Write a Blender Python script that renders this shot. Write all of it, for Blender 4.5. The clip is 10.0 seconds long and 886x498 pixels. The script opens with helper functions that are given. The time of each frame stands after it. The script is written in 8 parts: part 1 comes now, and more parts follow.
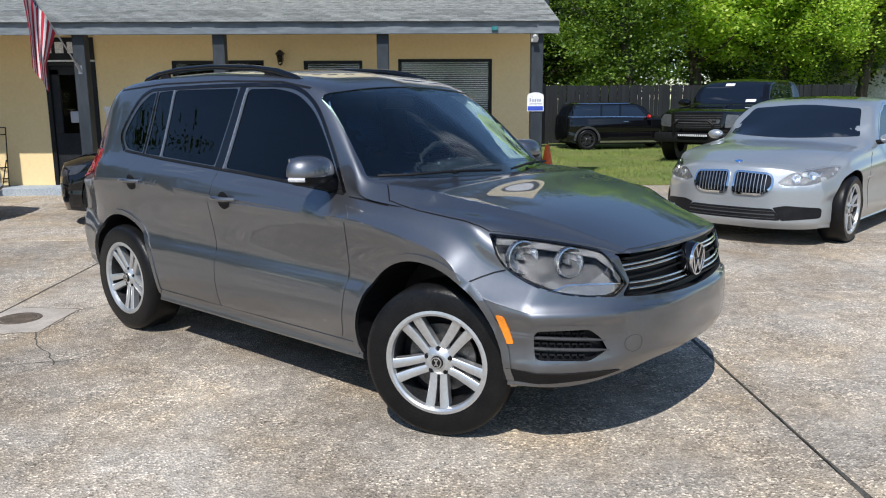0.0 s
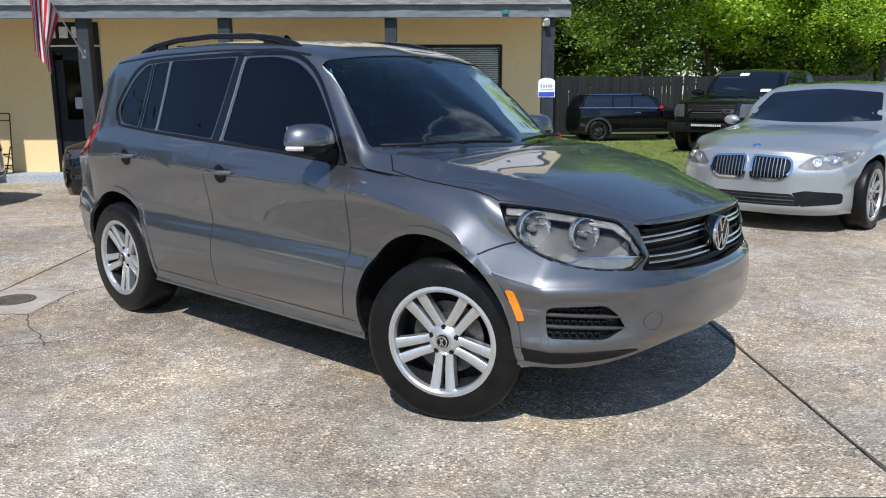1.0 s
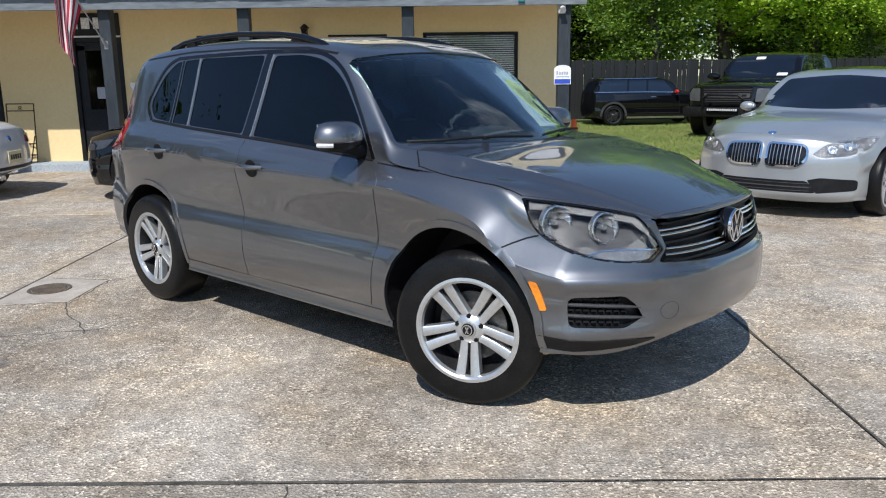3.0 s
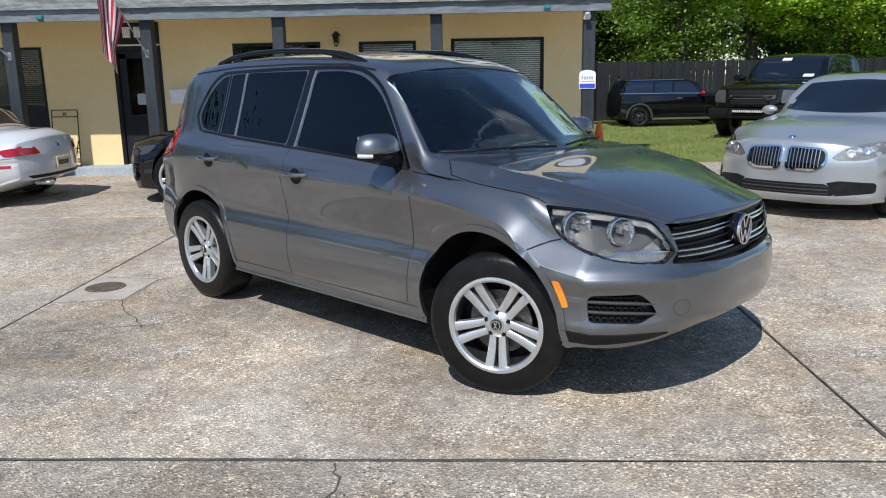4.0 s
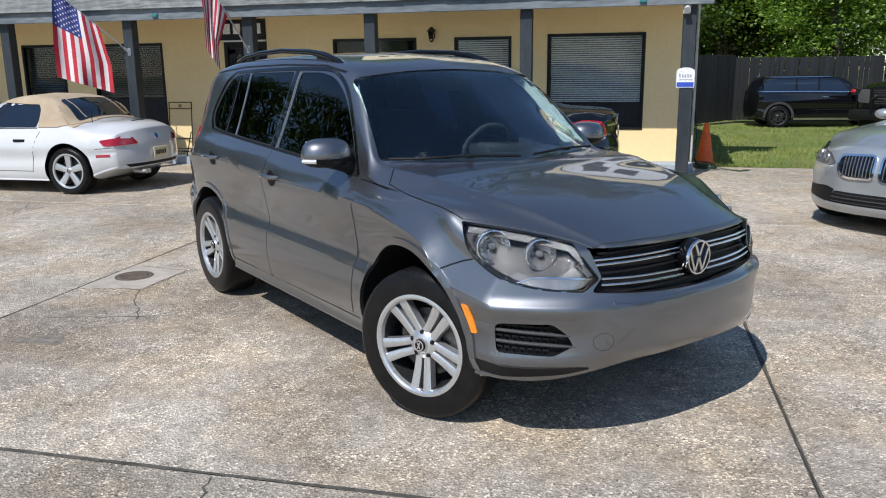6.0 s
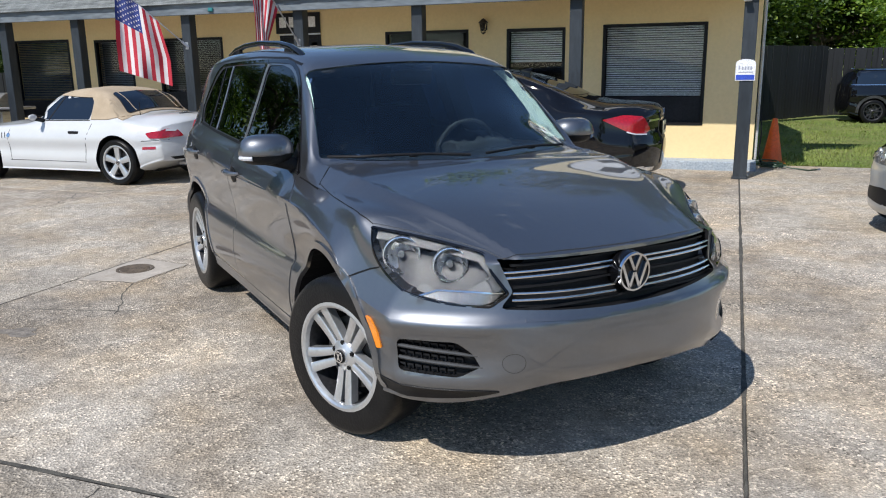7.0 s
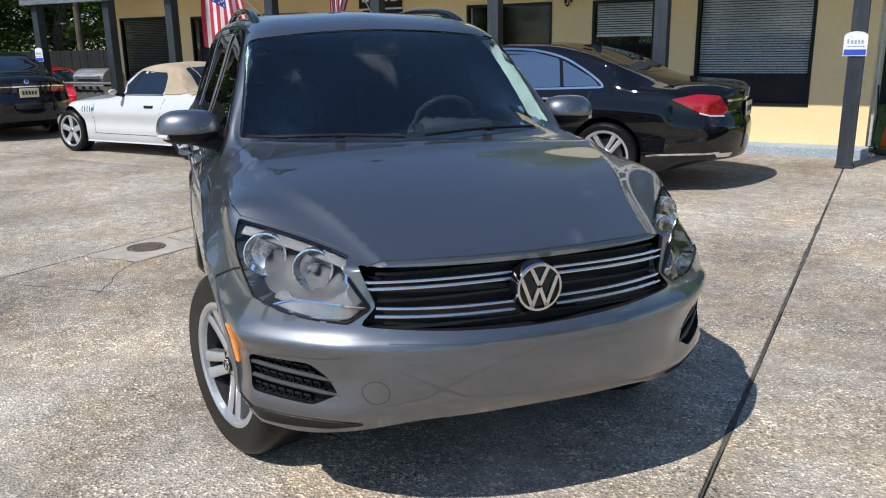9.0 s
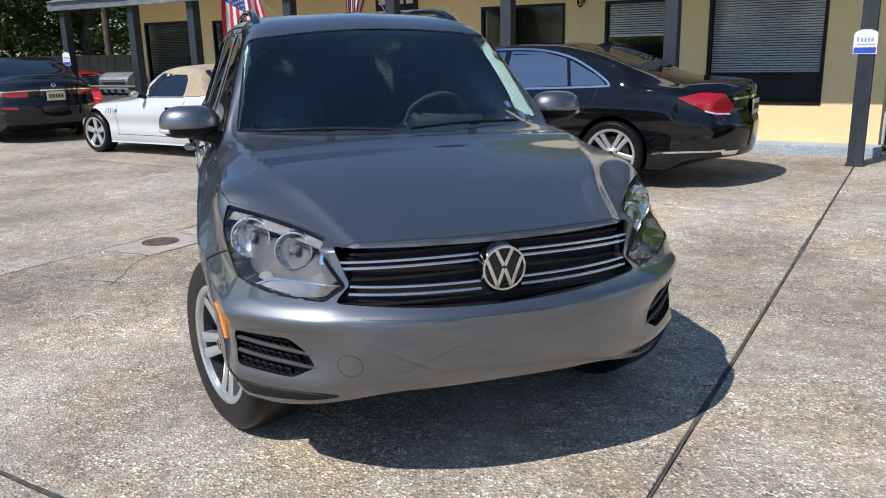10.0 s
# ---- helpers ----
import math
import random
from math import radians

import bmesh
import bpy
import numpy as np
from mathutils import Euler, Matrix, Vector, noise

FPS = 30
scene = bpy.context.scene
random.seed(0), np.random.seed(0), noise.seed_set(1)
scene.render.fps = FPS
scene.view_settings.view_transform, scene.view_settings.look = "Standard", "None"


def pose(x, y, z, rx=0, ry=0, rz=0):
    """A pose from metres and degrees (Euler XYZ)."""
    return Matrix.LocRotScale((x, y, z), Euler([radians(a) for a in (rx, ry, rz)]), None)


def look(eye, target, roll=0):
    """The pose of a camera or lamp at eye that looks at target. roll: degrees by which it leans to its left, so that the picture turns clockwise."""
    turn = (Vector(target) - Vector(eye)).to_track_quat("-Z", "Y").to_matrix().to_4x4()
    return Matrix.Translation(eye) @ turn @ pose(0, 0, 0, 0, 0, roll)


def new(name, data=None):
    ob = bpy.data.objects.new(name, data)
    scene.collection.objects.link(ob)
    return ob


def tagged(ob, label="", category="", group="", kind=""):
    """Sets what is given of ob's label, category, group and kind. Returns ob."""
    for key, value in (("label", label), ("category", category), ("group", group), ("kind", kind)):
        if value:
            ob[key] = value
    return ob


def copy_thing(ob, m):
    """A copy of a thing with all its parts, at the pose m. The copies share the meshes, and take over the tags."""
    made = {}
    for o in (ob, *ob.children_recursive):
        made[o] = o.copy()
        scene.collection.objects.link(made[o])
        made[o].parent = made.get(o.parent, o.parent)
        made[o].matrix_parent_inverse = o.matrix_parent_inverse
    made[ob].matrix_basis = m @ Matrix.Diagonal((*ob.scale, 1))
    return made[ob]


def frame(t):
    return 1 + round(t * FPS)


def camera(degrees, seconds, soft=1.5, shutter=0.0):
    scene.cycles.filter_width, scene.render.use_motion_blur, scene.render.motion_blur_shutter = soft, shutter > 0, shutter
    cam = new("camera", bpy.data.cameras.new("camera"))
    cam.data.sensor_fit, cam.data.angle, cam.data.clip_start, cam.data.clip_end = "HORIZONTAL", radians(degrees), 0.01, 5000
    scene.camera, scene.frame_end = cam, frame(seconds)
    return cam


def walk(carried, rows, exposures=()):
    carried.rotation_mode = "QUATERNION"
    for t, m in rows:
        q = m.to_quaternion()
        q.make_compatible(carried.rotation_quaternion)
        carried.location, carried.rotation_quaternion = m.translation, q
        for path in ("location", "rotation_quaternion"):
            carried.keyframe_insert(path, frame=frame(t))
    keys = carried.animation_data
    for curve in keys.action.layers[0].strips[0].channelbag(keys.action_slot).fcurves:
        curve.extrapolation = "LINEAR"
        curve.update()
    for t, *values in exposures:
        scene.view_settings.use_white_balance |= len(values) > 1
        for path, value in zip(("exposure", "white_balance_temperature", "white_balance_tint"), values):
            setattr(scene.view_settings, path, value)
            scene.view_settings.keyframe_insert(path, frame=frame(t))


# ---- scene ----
cam = camera(59.1, 10.0, soft=1.1)
PATH = [
    (0, (-0.026, 0.082, 1.482), (0.021, 2.045, 1.102), -0.3),
    (0.5, (0.0, 0.202, 1.416), (0.035, 2.164, 1.031), -0.3),
    (1, (-0.009, 0.269, 1.349), (0.014, 2.23, 0.957), -0.2),
    (1.5, (-0.024, 0.281, 1.348), (-0.006, 2.24, 0.946), -0.1),
    (2, (-0.033, 0.27, 1.359), (-0.017, 2.226, 0.944), -0.1),
    (2.5, (-0.048, 0.233, 1.378), (-0.043, 2.187, 0.952), -0.3),
    (3.8, (-0.074, -0.119, 1.483), (-0.135, 1.832, 1.049), -1.0),
    (4, (-0.078, -0.178, 1.494), (-0.157, 1.773, 1.063), -1.0),
    (4.5, (0.005, -0.226, 1.511), (-0.133, 1.723, 1.082), -0.8),
    (5, (0.298, -0.161, 1.5), (0.075, 1.78, 1.073), -0.6),
    (5.2, (0.418, -0.109, 1.52), (0.151, 1.825, 1.086), -0.5),
    (6.3, (1.092, 0.274, 1.531), (0.57, 2.153, 1.09), -0.7),
    (6.5, (1.231, 0.349, 1.53), (0.663, 2.216, 1.088), -0.7),
    (7, (1.494, 0.618, 1.518), (0.82, 2.445, 1.062), -0.8),
    (7.5, (1.699, 0.834, 1.529), (0.933, 2.62, 1.055), -0.7),
    (8, (1.9, 1.0, 1.525), (1.058, 2.747, 1.035), -0.7),
    (8.5, (1.98, 1.211, 1.496), (1.074, 2.923, 0.998), -0.8),
    (9, (2.036, 1.418, 1.464), (1.078, 3.1, 0.961), -0.9),
    (9.5, (2.144, 1.455, 1.427), (1.151, 3.117, 0.929), -1.2),
    (10, (2.263, 1.363, 1.438), (1.249, 3.014, 0.943), -1.3),
]
walk(cam, [(t, look(eye, target, roll)) for t, eye, target, roll in PATH])

# ---- world, sun ----
SUN_EL = 51.0
SUN_WAY = Vector((0.31, 0.95, 0)).normalized()
world = bpy.data.worlds.new("sky")
scene.world = world
world.use_nodes = True
wn, wl = world.node_tree.nodes, world.node_tree.links
sky = wn.new("ShaderNodeTexSky")
sky.sky_type = "NISHITA"
sky.sun_disc = False
sky.sun_elevation = radians(SUN_EL)
sky.sun_rotation = math.atan2(-SUN_WAY.x, -SUN_WAY.y)
sky.air_density, sky.dust_density, sky.ozone_density = 1.0, 0.05, 5.0
# broken fair-weather cloud over the whole sky
wco = wn.new("ShaderNodeTexCoord")
wno = wn.new("ShaderNodeTexNoise")
wno.inputs["Scale"].default_value, wno.inputs["Detail"].default_value, wno.inputs["Roughness"].default_value = 2.3, 7.0, 0.6
wra = wn.new("ShaderNodeValToRGB")
wra.color_ramp.elements[0].position, wra.color_ramp.elements[1].position = 0.61, 0.84
wra.color_ramp.elements[1].color = (0.75, 0.75, 0.75, 1)
wmx = wn.new("ShaderNodeMix")
wmx.data_type = "RGBA"
wmx.inputs[7].default_value = (18.0, 19.0, 20.5, 1)
wl.new(wco.outputs["Generated"], wno.inputs["Vector"])
wl.new(wno.outputs["Fac"], wra.inputs["Fac"])
wl.new(wra.outputs["Color"], wmx.inputs[0])
wl.new(sky.outputs["Color"], wmx.inputs[6])
wbg = wn["Background"]
wbg.inputs["Strength"].default_value = 0.125
wl.new(wmx.outputs[2], wbg.inputs["Color"])

sun_data = bpy.data.lights.new("sun", "SUN")
sun_data.energy, sun_data.angle, sun_data.color = 4.4, radians(0.53), (1.0, 0.975, 0.94)
sun = new("sun", sun_data)
_e = radians(SUN_EL)
sun.matrix_world = look((0, -20, 30), (SUN_WAY.x * math.cos(_e), -20 + SUN_WAY.y * math.cos(_e), 30 - math.sin(_e)))
scene.view_settings.exposure = 0.13

# ---- materials ----
def surface(name, a, b, scale=4.0, rough=0.6, metal=0.0, bump=0.0, bump_scale=None, fine=None, fine_amount=0.25,
            coat=0.0, vary=0.0, rough_vary=0.1, stretch=(1, 1, 1), spec=0.5, contrast=(0.3, 0.7), flake=0.0, mottled=None, transmission=0.0):
    """A node material: two colours mixed by a broad noise, darkened a little by a fine one, with bump."""
    m = bpy.data.materials.new(name)
    m.use_nodes = True
    n, k = m.node_tree.nodes, m.node_tree.links
    p = n["Principled BSDF"]
    co = n.new("ShaderNodeTexCoord")
    mp = n.new("ShaderNodeMapping")
    mp.inputs["Scale"].default_value = stretch
    k.new(co.outputs["Object"], mp.inputs["Vector"])
    n1 = n.new("ShaderNodeTexNoise")
    n1.inputs["Scale"].default_value, n1.inputs["Detail"].default_value, n1.inputs["Roughness"].default_value = scale, 6.0, 0.6
    k.new(mp.outputs["Vector"], n1.inputs["Vector"])
    r1 = n.new("ShaderNodeMapRange")
    r1.inputs["From Min"].default_value, r1.inputs["From Max"].default_value = contrast
    k.new(n1.outputs["Fac"], r1.inputs["Value"])
    mx = n.new("ShaderNodeMix")
    mx.data_type = "RGBA"
    mx.inputs[6].default_value, mx.inputs[7].default_value = (*a, 1), (*b, 1)
    k.new(r1.outputs["Result"], mx.inputs[0])
    n2 = n.new("ShaderNodeTexNoise")
    n2.inputs["Scale"].default_value, n2.inputs["Detail"].default_value = fine or scale * 12, 3.0
    k.new(mp.outputs["Vector"], n2.inputs["Vector"])
    f2 = n.new("ShaderNodeMapRange")
    f2.inputs["From Min"].default_value, f2.inputs["From Max"].default_value = 0.3, 0.7
    f2.inputs["To Min"].default_value, f2.inputs["To Max"].default_value = 1 - fine_amount, 1 + fine_amount
    k.new(n2.outputs["Fac"], f2.inputs["Value"])
    mul = n.new("ShaderNodeVectorMath")
    mul.operation = "SCALE"
    k.new(mx.outputs[2], mul.inputs[0])
    k.new(f2.outputs["Result"], mul.inputs["Scale"])
    colour = mul.outputs["Vector"]
    if vary:
        oi = n.new("ShaderNodeObjectInfo")
        vr = n.new("ShaderNodeMapRange")
        vr.inputs["To Min"].default_value, vr.inputs["To Max"].default_value = 1 - vary, 1 + vary
        k.new(oi.outputs["Random"], vr.inputs["Value"])
        mu = n.new("ShaderNodeVectorMath")
        mu.operation = "SCALE"
        k.new(colour, mu.inputs[0])
        k.new(vr.outputs["Result"], mu.inputs["Scale"])
        colour = mu.outputs["Vector"]
    k.new(colour, p.inputs["Base Color"])
    rr = n.new("ShaderNodeMapRange")
    rr.inputs["To Min"].default_value, rr.inputs["To Max"].default_value = max(0.0, rough - rough_vary), min(1, rough + rough_vary)
    k.new(n1.outputs["Fac"], rr.inputs["Value"])
    k.new(rr.outputs["Result"], p.inputs["Roughness"])
    p.inputs["Metallic"].default_value = metal
    p.inputs["Specular IOR Level"].default_value = spec
    p.inputs["Coat Weight"].default_value = coat
    p.inputs["Coat Roughness"].default_value = 0.015
    p.inputs["Transmission Weight"].default_value = transmission
    if bump:
        b1 = n.new("ShaderNodeTexNoise")
        b1.inputs["Scale"].default_value, b1.inputs["Detail"].default_value = bump_scale or scale * 10, 4.0
        k.new(mp.outputs["Vector"], b1.inputs["Vector"])
        bp = n.new("ShaderNodeBump")
        bp.inputs["Strength"].default_value, bp.inputs["Distance"].default_value = min(1.0, bump * 40), 0.01
        k.new(b1.outputs["Fac"], bp.inputs["Height"])
        k.new(bp.outputs["Normal"], p.inputs["Normal"])
    return m


def glass(name, tint, rough=0.0, ior=1.45):
    m = bpy.data.materials.new(name)
    m.use_nodes = True
    p = m.node_tree.nodes["Principled BSDF"]
    p.inputs["Base Color"].default_value = (*tint, 1)
    p.inputs["Roughness"].default_value = rough
    p.inputs["Transmission Weight"].default_value = 1.0
    p.inputs["IOR"].default_value = ior
    return m


def concrete(name, light, dark, seed=0.0):
    """Exposed-aggregate concrete: broad weather stains, pale and dark pebbles, fine relief."""
    m = bpy.data.materials.new(name)
    m.use_nodes = True
    n, k = m.node_tree.nodes, m.node_tree.links
    p = n["Principled BSDF"]
    geo = n.new("ShaderNodeNewGeometry")
    big = n.new("ShaderNodeTexNoise")
    big.noise_dimensions = "4D"
    big.inputs["W"].default_value = seed
    big.inputs["Scale"].default_value, big.inputs["Detail"].default_value, big.inputs["Roughness"].default_value = 0.55, 8.0, 0.66
    k.new(geo.outputs["Position"], big.inputs["Vector"])
    ramp = n.new("ShaderNodeValToRGB")
    ramp.color_ramp.elements[0].position, ramp.color_ramp.elements[0].color = 0.34, (*dark, 1)
    ramp.color_ramp.elements[1].position, ramp.color_ramp.elements[1].color = 0.62, (*light, 1)
    k.new(big.outputs["Fac"], ramp.inputs["Fac"])
    warm = n.new("ShaderNodeTexNoise")
    warm.inputs["Scale"].default_value, warm.inputs["Detail"].default_value = 1.7, 6.0
    k.new(geo.outputs["Position"], warm.inputs["Vector"])
    wr = n.new("ShaderNodeMapRange")
    wr.inputs["From Min"].default_value, wr.inputs["From Max"].default_value = 0.42, 0.7
    k.new(warm.outputs["Fac"], wr.inputs["Value"])
    wm = n.new("ShaderNodeMix")
    wm.data_type = "RGBA"
    wm.blend_type = "MULTIPLY"
    wm.inputs[7].default_value = (1.02, 0.93, 0.80, 1)
    k.new(wr.outputs["Result"], wm.inputs[0])
    k.new(ramp.outputs["Color"], wm.inputs[6])
    vor = n.new("ShaderNodeTexVoronoi")
    vor.inputs["Scale"].default_value = 100.0
    k.new(geo.outputs["Position"], vor.inputs["Vector"])
    peb = n.new("ShaderNodeValToRGB")
    peb.color_ramp.elements[0].position, peb.color_ramp.elements[0].color = 0.03, (0.28, 0.27, 0.25, 1)
    peb.color_ramp.elements[1].position, peb.color_ramp.elements[1].color = 0.95, (2.35, 2.30, 2.20, 1)
    for at, tone in ((0.16, (0.80, 0.79, 0.77, 1)), (0.76, (1.06, 1.05, 1.03, 1))):
        peb.color_ramp.elements.new(at).color = tone
    sep = n.new("ShaderNodeSeparateColor")
    k.new(vor.outputs["Color"], sep.inputs["Color"])
    k.new(sep.outputs["Red"], peb.inputs["Fac"])
    mid = n.new("ShaderNodeTexNoise")
    mid.inputs["Scale"].default_value, mid.inputs["Detail"].default_value, mid.inputs["Roughness"].default_value = 9.0, 7.0, 0.7
    k.new(geo.outputs["Position"], mid.inputs["Vector"])
    mr = n.new("ShaderNodeMapRange")
    mr.inputs["From Min"].default_value, mr.inputs["From Max"].default_value = 0.35, 0.68
    mr.inputs["To Min"].default_value, mr.inputs["To Max"].default_value = 0.70, 1.16
    k.new(mid.outputs["Fac"], mr.inputs["Value"])
    x1 = n.new("ShaderNodeMix")
    x1.data_type = "RGBA"
    x1.blend_type = "MULTIPLY"
    pm = n.new("ShaderNodeTexNoise")
    pm.inputs["Scale"].default_value, pm.inputs["Detail"].default_value, pm.inputs["Roughness"].default_value = 1.6, 8.0, 0.75
    k.new(geo.outputs["Position"], pm.inputs["Vector"])
    pr = n.new("ShaderNodeMapRange")
    pr.inputs["From Min"].default_value, pr.inputs["From Max"].default_value = 0.36, 0.64
    pr.inputs["To Min"].default_value, pr.inputs["To Max"].default_value = 0.20, 1.0
    k.new(pm.outputs["Fac"], pr.inputs["Value"])
    k.new(pr.outputs["Result"], x1.inputs[0])
    k.new(wm.outputs[2], x1.inputs[6])
    k.new(peb.outputs["Color"], x1.inputs[7])
    grit = n.new("ShaderNodeTexNoise")
    grit.inputs["Scale"].default_value, grit.inputs["Detail"].default_value, grit.inputs["Roughness"].default_value = 110.0, 3.0, 0.7
    k.new(geo.outputs["Position"], grit.inputs["Vector"])
    gr = n.new("ShaderNodeMapRange")
    gr.inputs["From Min"].default_value, gr.inputs["From Max"].default_value = 0.32, 0.68
    gr.inputs["To Min"].default_value, gr.inputs["To Max"].default_value = 0.62, 1.34
    k.new(grit.outputs["Fac"], gr.inputs["Value"])
    x0 = n.new("ShaderNodeVectorMath")
    x0.operation = "SCALE"
    k.new(x1.outputs[2], x0.inputs[0])
    k.new(gr.outputs["Result"], x0.inputs["Scale"])
    x2 = n.new("ShaderNodeVectorMath")
    x2.operation = "SCALE"
    k.new(x0.outputs["Vector"], x2.inputs[0])
    k.new(mr.outputs["Result"], x2.inputs["Scale"])
    k.new(x2.outputs["Vector"], p.inputs["Base Color"])
    p.inputs["Roughness"].default_value = 0.85
    p.inputs["Specular IOR Level"].default_value = 0.3
    bp = n.new("ShaderNodeBump")
    bp.inputs["Strength"].default_value, bp.inputs["Distance"].default_value = 0.9, 0.006
    k.new(vor.outputs["Distance"], bp.inputs["Height"])
    k.new(bp.outputs["Normal"], p.inputs["Normal"])
    return m


def paint(name, base, metal=0.0, rough=0.3, flake=0.0, coat=1.0, spec=0.5, ior=1.5, haze=0.015):
    """Car paint: base coat with fine metal flake under a clear coat, with faint dust."""
    m = surface(name, base, tuple(min(1, c * 1.12) for c in base), scale=1.3, rough=rough, metal=metal, coat=coat,
                fine=900 if flake else 60, fine_amount=flake or 0.02, rough_vary=0.02, spec=spec)
    p = m.node_tree.nodes["Principled BSDF"]
    p.inputs["Coat IOR"].default_value = ior
    p.inputs["Coat Roughness"].default_value = haze
    return m


M = {}
M["concrete"] = concrete("weathered_concrete", (0.560, 0.500, 0.425), (0.240, 0.208, 0.172))
M["concrete_b"] = concrete("patched_concrete", (0.535, 0.482, 0.412), (0.262, 0.230, 0.190), 3.0)
M["collar"] = surface("smooth_concrete", (0.33, 0.290, 0.245), (0.48, 0.43, 0.37), 5, 0.85, bump=0.004, bump_scale=90, fine=60, fine_amount=0.12)
M["spill"] = surface("old_oil_stain", (0.085, 0.072, 0.060), (0.30, 0.265, 0.225), 14, 0.85, bump=0.006, bump_scale=110, fine=70, fine_amount=0.2)
M["joint"] = surface("tar_joint", (0.03, 0.028, 0.025), (0.13, 0.12, 0.10), 12, 0.9, bump=0.01)
M["earth"] = surface("earth", (0.12, 0.10, 0.06), (0.20, 0.17, 0.11), 1.5, 0.95, bump=0.02)
M["turf"] = surface("turf", (0.10, 0.14, 0.030), (0.20, 0.20, 0.06), 1.1, 0.95, bump=0.02, bump_scale=60)
M["grass"] = surface("grass_blades", (0.11, 0.19, 0.030), (0.26, 0.30, 0.075), 0.8, 0.7, fine=9, fine_amount=0.3)
M["stucco"] = surface("yellow_stucco", (0.84, 0.650, 0.340), (0.88, 0.690, 0.380), 1.2, 0.9, bump=0.002, bump_scale=120, fine=25, fine_amount=0.03)
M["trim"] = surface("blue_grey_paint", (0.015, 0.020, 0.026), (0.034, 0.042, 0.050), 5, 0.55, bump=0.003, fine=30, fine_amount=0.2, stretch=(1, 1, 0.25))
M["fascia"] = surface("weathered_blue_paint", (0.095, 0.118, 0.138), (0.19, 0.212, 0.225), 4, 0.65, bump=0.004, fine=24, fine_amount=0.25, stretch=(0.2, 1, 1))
M["white_trim"] = surface("white_soffit", (0.74, 0.72, 0.67), (0.80, 0.78, 0.73), 2, 0.7)
M["black_frame"] = surface("black_window_frame", (0.008, 0.008, 0.009), (0.016, 0.016, 0.017), 8, 0.45, spec=0.22)
M["black_panel"] = surface("black_panel", (0.010, 0.011, 0.013), (0.022, 0.023, 0.026), 3, 0.5, spec=0.22)
M["shingle"] = surface("grey_shingle", (0.115, 0.122, 0.118), (0.27, 0.28, 0.262), 9, 0.95, bump=0.02, bump_scale=150, vary=0.30, fine=160, fine_amount=0.35)
M["step"] = surface("blue_grey_step_paint", (0.28, 0.34, 0.40), (0.42, 0.46, 0.50), 3, 0.8, bump=0.006, fine=40)
M["blind"] = surface("blind_slat", (0.78, 0.78, 0.76), (0.84, 0.84, 0.82), 3, 0.5)
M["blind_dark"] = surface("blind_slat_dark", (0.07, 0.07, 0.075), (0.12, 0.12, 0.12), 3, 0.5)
M["pane"] = glass("window_glass", (0.93, 0.95, 0.95), ior=1.28)
# near-black colour stands in for the unlit depth of the rooms
M["dark_room"] = surface("dim_painted_interior", (0.012, 0.011, 0.010), (0.03, 0.025, 0.02), 2, 0.8, spec=0.22)
M["fence"] = surface("black_fence_board", (0.005, 0.006, 0.007), (0.014, 0.0155, 0.017), 2, 0.7, bump=0.005, vary=0.35, stretch=(6, 6, 0.6), fine=20)
M["bark"] = surface("bark", (0.05, 0.038, 0.028), (0.14, 0.11, 0.085), 7, 0.95, bump=0.03, stretch=(1, 1, 0.3))
M["cone"] = surface("orange_plastic", (0.80, 0.11, 0.012), (0.9, 0.17, 0.03), 6, 0.5)
M["iron"] = surface("rusty_iron", (0.02, 0.017, 0.015), (0.05, 0.035, 0.025), 20, 0.6, metal=0.5)
M["sign_white"] = surface("white_sign", (0.78, 0.78, 0.80), (0.84, 0.84, 0.85), 5, 0.4)
M["sign_blue"] = surface("blue_print", (0.03, 0.07, 0.42), (0.04, 0.09, 0.5), 5, 0.4)
M["sign_grey"] = surface("grey_print", (0.35, 0.36, 0.42), (0.4, 0.41, 0.46), 5, 0.4)
M["flag_red"] = surface("red_cloth", (0.40, 0.018, 0.035), (0.50, 0.03, 0.05), 8, 0.85, fine=300, fine_amount=0.1)
M["flag_white"] = surface("white_cloth", (0.66, 0.60, 0.59), (0.74, 0.68, 0.67), 8, 0.85, fine=300, fine_amount=0.05)
M["flag_blue"] = surface("blue_cloth", (0.020, 0.035, 0.16), (0.03, 0.05, 0.21), 8, 0.85)
M["steel"] = surface("grey_steel", (0.42, 0.42, 0.43), (0.55, 0.55, 0.56), 6, 0.35, metal=0.9)
M["dirty_steel"] = surface("brushed_steel", (0.30, 0.30, 0.30), (0.5, 0.5, 0.49), 3, 0.4, metal=0.8, stretch=(1, 1, 12))
M["pvc"] = surface("grey_conduit", (0.45, 0.45, 0.44), (0.58, 0.58, 0.56), 6, 0.6)
M["cast"] = surface("cast_iron_lid", (0.07, 0.055, 0.042), (0.17, 0.13, 0.095), 12, 0.8, bump=0.02)
M["hose"] = surface("green_hose", (0.012, 0.035, 0.018), (0.025, 0.06, 0.03), 20, 0.45)
M["teal"] = surface("teal_plastic", (0.02, 0.16, 0.17), (0.03, 0.20, 0.21), 20, 0.5)
M["roof_far"] = surface("pale_metal_roof", (0.30, 0.30, 0.295), (0.40, 0.40, 0.39), 1, 0.6)
M["wall_far"] = surface("pale_siding", (0.55, 0.54, 0.50), (0.66, 0.65, 0.61), 1, 0.8)
M["sign_yellow"] = surface("cream_sign_board", (0.78, 0.66, 0.42), (0.83, 0.71, 0.48), 2, 0.6)
